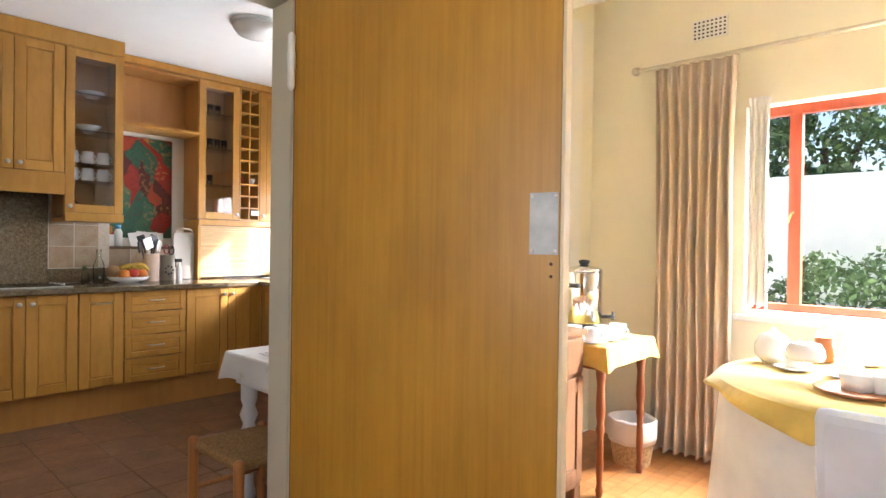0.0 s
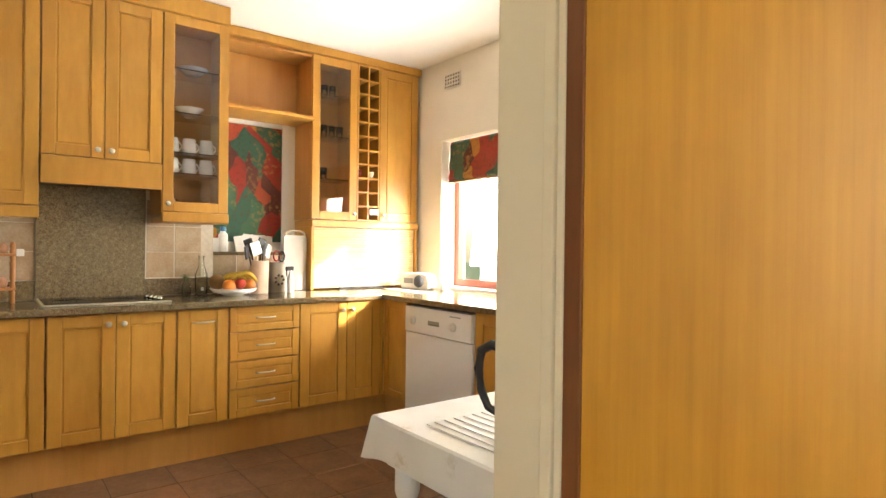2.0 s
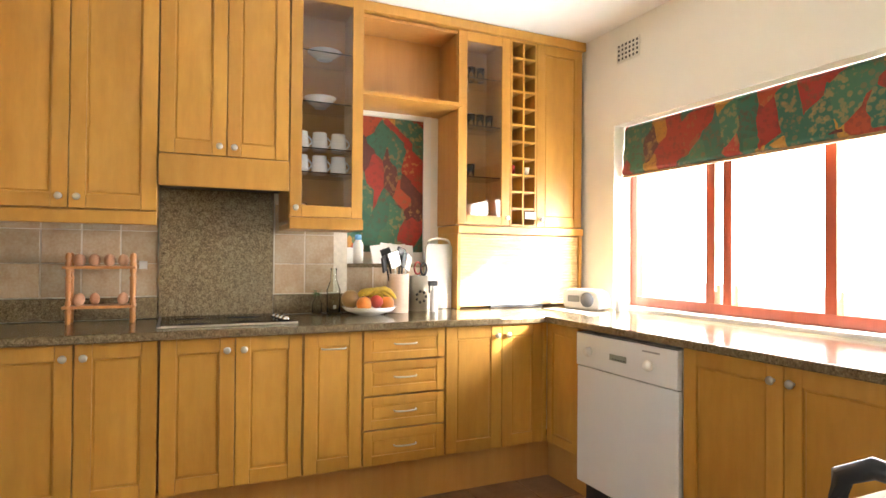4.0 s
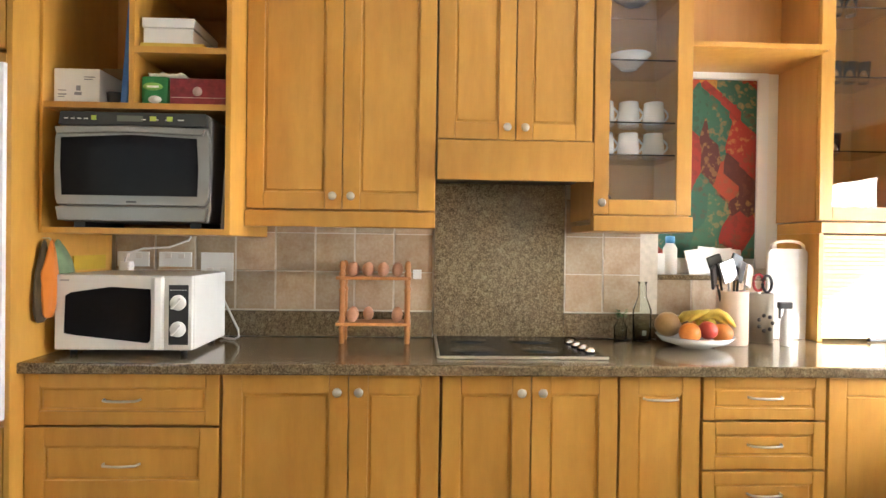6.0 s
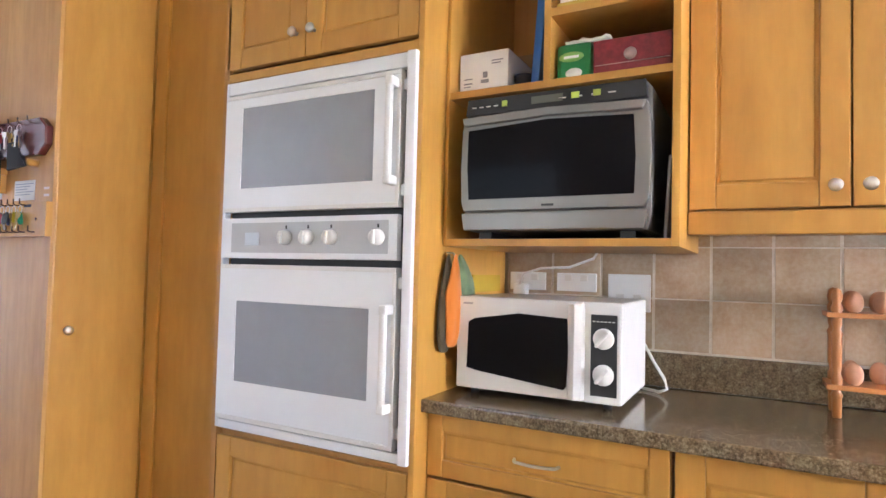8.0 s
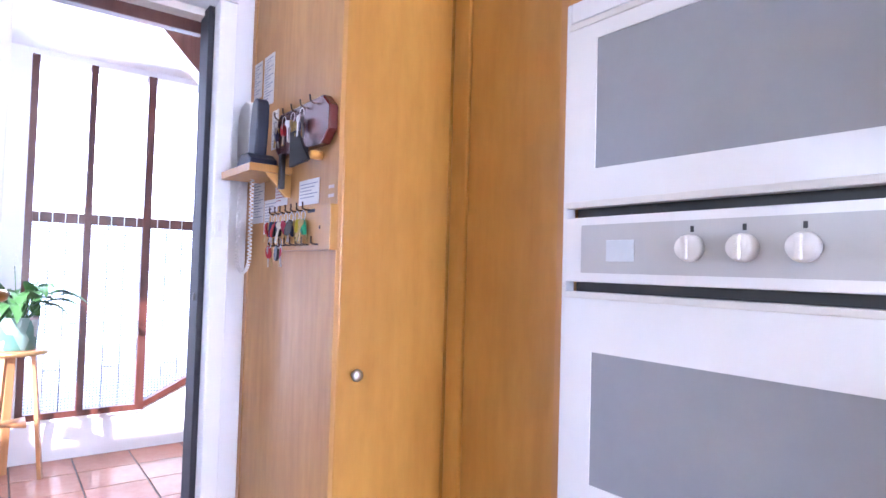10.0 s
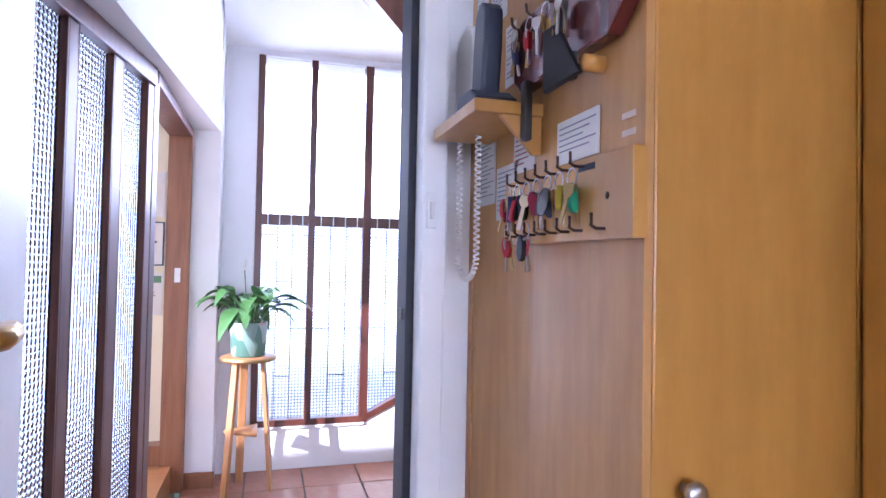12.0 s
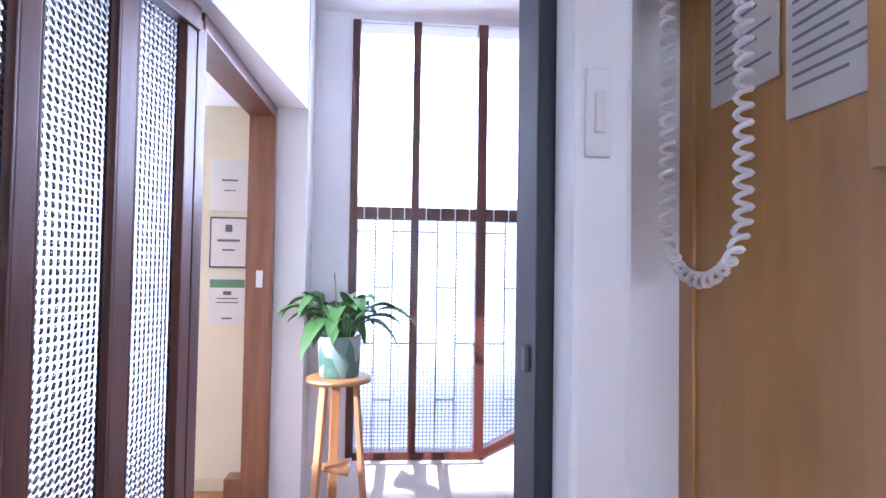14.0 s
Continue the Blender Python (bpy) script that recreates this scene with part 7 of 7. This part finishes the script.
key_bunch(PH[2], 1.702, (), 4, 13)
key_bunch(PH[3], 1.702, ("navy",), 4, 14)
wal = thing("key_wallet", (-1.625, -0.40, 1.555), "dark leather key wallet hanging from the plaque", "wallet")
part("leather", moved(prism([(-0.012, 0.085), (0.012, 0.085), (0.036, 0.0), (-0.03, -0.005)], "x", -0.006, 0.006, bevel=0.002), Matrix.Translation((-1.63, -0.395, 1.555)) @ pose(0, 0, 0, 12, 0, 25)), BLACK_PLASTIC, wal)
part("strap", box(-1.652, -0.40, 1.56, -1.640, -0.385, 1.60, bevel=0.002), BLACK_PLASTIC, wal)
solid("wooden_peg", moved(turned([(0.012, 0), (0.012, 0.03), (0.001, 0.032)], 14), pose(PXX + 0.001, -0.36, 1.575, 0, 90, 0)), MAPLE, "short wooden peg on the panel", "peg")
solid("key_float", box(-1.65, -0.55, 1.50, -1.635, -0.53, 1.60, bevel=0.004), BLACK_PLASTIC, "black key fob hanging below the plaque", "key fob")
RED_INK = plain("red_ink", (0.35, 0.06, 0.06), 0.6, bump=0.0)
BLUE_INK = plain("blue_ink", (0.26, 0.29, 0.38), 0.6, bump=0.0)
for y0, y1, z0, z1, ink in ((-0.665, -0.575, 1.462, 1.535, RED_INK), (-0.49, -0.365, 1.452, 1.52, BLUE_INK), (-0.857, -0.762, 1.418, 1.558, BLUE_INK), (-0.753, -0.648, 1.381, 1.486, BLUE_INK), (-0.90, -0.82, 1.83, 1.95, BLUE_INK), (-0.80, -0.715, 1.79, 1.95, BLUE_INK), (-0.715, -0.665, 1.64, 1.76, BLUE_INK)):
    nt = thing("note", (PXX, (y0 + y1) / 2, z0), "small printed paper note stuck to the panel", "note", group="notes on the panel")
    part("sheet", box(PXX + 0.0012, y0, z0, PXX + 0.003, y1, z1), LETTER, nt)
    for k in range(int((z1 - z0 - 0.016) / 0.009)):
        zz = z1 - 0.012 - 0.009 * k
        part("print_bar", box(PXX + 0.003, y0 + 0.008, zz - 0.0011, PXX + 0.0036, y1 - 0.008 - 0.018 * ((k * 7) % 3), zz + 0.0011), ink, nt)
for z in (1.485, 1.462):
    solid("tape", box(PXX + 0.001, -0.31, z, PXX + 0.002, -0.28, z + 0.008), plain("clear_tape", (0.68, 0.55, 0.40), 0.3), "strip of clear tape on the panel", "tape")

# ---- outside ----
# Emissive white for slabs outside two windows; the burnt-out brightness is their own glow.
GLOW = Nodes("glowing_backdrop")
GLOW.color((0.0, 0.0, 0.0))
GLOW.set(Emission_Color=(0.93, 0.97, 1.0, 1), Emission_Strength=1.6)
solid("backdrop_hall", box(-9, -9.1, -0.16, 6, -9.0, 7), GLOW.mat, "glowing white slab for the sky beyond the hall window", "backdrop", kind="structure")
GARDEN_WALL = plain("whitewashed_wall", (0.82, 0.81, 0.78), 0.9, mottled=0.06, scale=3, bump=0.3)
# Added glowing slab, hides the shaded garden wall from the kitchen.
solid("backdrop_kitchen", box(-9, 11.3, -0.16, -0.05, 11.4, 2.3), GLOW.mat, "glowing white slab in place of the garden beyond the kitchen window", "backdrop", kind="structure")
solid("garden_wall", box(-9, 11.5, -0.16, 14, 11.7, 2.3), GARDEN_WALL, "white garden wall behind the hedge", "wall")
solid("paving", box(-9, 5.6, -0.16, 14, 9.0, -0.10), plain("pale_paving", (0.55, 0.52, 0.47), 0.9, mottled=0.1), "pale paving outside the windows", "paving", kind="structure")
# Unseen pale ground, added to lighten the hall window's lower panes.
solid("paving_south", box(-9, -8.9, -0.16, 6, -3.75, -0.10), plain("pale_concrete", (0.60, 0.58, 0.54), 0.9, mottled=0.1), "pale slab added to brighten the lower panes of the hall window", "paving", kind="structure")
solid("planter_wall", box(0.3, 8.9, -0.10, 14, 9.1, 0.55), GARDEN_WALL, "low white planter wall below the hedge", "wall")


def leaf_cloud(centers, count, size, seed, squash=1.0):
    r = np.random.RandomState(seed)
    c = np.array(centers)
    pick = c[r.randint(0, len(c), count)]
    d = r.normal(size=(count, 3))
    d /= np.linalg.norm(d, axis=1)[:, None]
    rad = pick[:, 3:4] * (0.55 + 0.5 * r.rand(count, 1))
    p = pick[:, :3] + d * rad * np.array([1, 1, squash])
    u = r.normal(size=(count, 3))
    u /= np.linalg.norm(u, axis=1)[:, None]
    w_ = np.cross(u, r.normal(size=(count, 3)))
    w_ /= np.linalg.norm(w_, axis=1)[:, None]
    s = size * (0.6 + 0.8 * r.rand(count, 1))
    verts = np.concatenate([p - u * s, p + w_ * s * 0.5, p + u * s, p - w_ * s * 0.5], axis=1).reshape(-1, 3)
    faces = np.arange(count * 4).reshape(-1, 4)
    me = bpy.data.meshes.new("leaves")
    me.from_pydata(verts.tolist(), [], faces.tolist())
    me.materials.append(LEAF_GREEN)
    return me


rng = random.Random(9)
hc = [(x * 0.26 + 0.1 + rng.uniform(-0.1, 0.1), 9.5 + rng.uniform(-0.15, 0.25), rng.uniform(0.62, 1.12), rng.uniform(0.2, 0.36)) for x in range(44)]
hedge = new("hedge", leaf_cloud(hc, 14000, 0.045, 3))
tagged(hedge, "clipped green leafy hedge in front of the garden wall", "hedge", kind="stuff")
for k, (x, y, h, s) in enumerate(((0.2, 13.6, 4.0, 1.25), (2.6, 14.2, 4.4, 1.4), (-2.6, 13.4, 3.6, 1.1), (4.6, 13.5, 3.7, 1.2), (-5.5, 14.5, 4.2, 1.3))):
    tr = thing("tree", (x, y, -0.16), "leafy green garden tree behind the wall", "tree")
    part("trunk", merged(tube([(x, y, -0.16), (x + 0.1, y, h * 0.4), (x, y + 0.1, h * 0.75)], [0.16, 0.12, 0.06], 10), tube([(x + 0.08, y, h * 0.45), (x + 0.6, y + 0.1, h * 0.8)], [0.07, 0.03], 8), tube([(x + 0.05, y, h * 0.5), (x - 0.6, y - 0.2, h * 0.85)], [0.07, 0.03], 8)), BARK, tr)
    cs = [(x + rng.uniform(-s, s), y + rng.uniform(-s * 0.7, s * 0.7), h * 0.8 + rng.uniform(-s * 0.8, s * 0.7), rng.uniform(0.3, 0.65)) for _ in range(16)]
    cr = new("crown", leaf_cloud(cs, 5000, 0.07, 20 + k, 0.8))
    cr.parent = tr
    cr.matrix_parent_inverse = tr.matrix_world.inverted()

# ---- tiles and boards ----


def tile_mesh(name, w, d, h, material, bevel):
    bm = box(0, 0, 0, w, d, h)
    top = [e for e in bm.edges if all(v.co.z > h - 1e-6 for v in e.verts)]
    bmesh.ops.bevel(bm, geom=top, offset=bevel, segments=1, affect="EDGES")
    me = bpy.data.meshes.new(name)
    bm.to_mesh(me)
    bm.free()
    me.materials.append(material)
    return me


def lay(parent, name, me, m):
    ob = new(name, me)
    ob.parent = parent
    ob.matrix_parent_inverse = Matrix.Translation(-ORIGIN[parent])
    ob.matrix_basis = m
    return ob


T = 0.3025
FT = tile_mesh("tile", T - 0.006, T - 0.006, 0.006, FLOOR_TILE, 0.002)
rng = random.Random(2)
for i in range(11):
    for j in range(21):
        x, y = -2.075 + T * i, -1.0 + 0.555 - T + T * j
        if x + T > 0.92 or y + T > 4.46 or (x > -0.02 and y + T > 3.1):
            continue
        if x < -2.07 and y < 0.9:
            continue
        lay(KITCHEN_FLOOR, "tile", FT, Matrix.Translation((x + 0.003, y + 0.003, -0.006 + rng.uniform(0, 0.0012))))
HT = tile_mesh("tile", 0.322, 0.322, 0.006, HALL_TILE, 0.002)
for i in range(7):
    for j in range(8):
        x, y = -1.12 - 0.33 * i, -3.44 + 0.33 * j
        if x < -2.95 or y + 0.32 > -1.02:
            continue
        lay(HALL_FLOOR, "tile", HT, Matrix.Translation((x, y, -0.006)))
BD = {L: tile_mesh("board", 0.0695, L - 0.001, 0.014, OAKFLOOR, 0.001) for L in (0.85, 0.425)}
for i in range(52):
    x = 0.475 + 0.0708 * i
    lengths = [0.85] * 5 if i % 2 else [0.425] + [0.85] * 4 + [0.425]
    y = 1.05
    for L in lengths:
        if x > 0.925 or y > 3.21:
            lay(DINING_FLOOR, "board", BD[L], Matrix.Translation((x, y, -0.014)))
        y += L
wt = thing("wall_tiles", (-2.55, 2.1, 1.015), "square rustic beige tiles in pale grout above the worktop", "tiles", kind="structure")
part("grout", boxes([(-2.5549, 0.985, 1.013, -2.5495, 2.306, 1.40), (-2.5549, 2.864, 1.013, -2.5495, 3.27, 1.40), (-2.5995, 3.27, 1.002, -2.5945, 3.938, 1.155)]), WALL_GROUT, wt)
S = 0.1645
WT = tile_mesh("tile", S - 0.008, S - 0.008, 0.0025, WALL_TILE, 0.001)
up = pose(0, 0, 0, 0, 90, 0)
for y0, y1, x, zs in ((0.985, 2.306, -2.5496, (1.015, 1.1755, 1.336)), (2.868, 3.27, -2.5496, (1.015, 1.1755, 1.336)), (3.275, 3.93, -2.5946, (1.0,))):
    n = int(round((y1 - y0) / S))
    for k in range(n):
        y = (y1 - S * (k + 1)) if y0 < 2 else y0 + S * k
        if y < 0.98 or y + S > 3.94:
            continue
        for z in zs:
            lay(wt, "tile", WT, Matrix.Translation((x, y + 0.004, z + S - 0.004)) @ up)
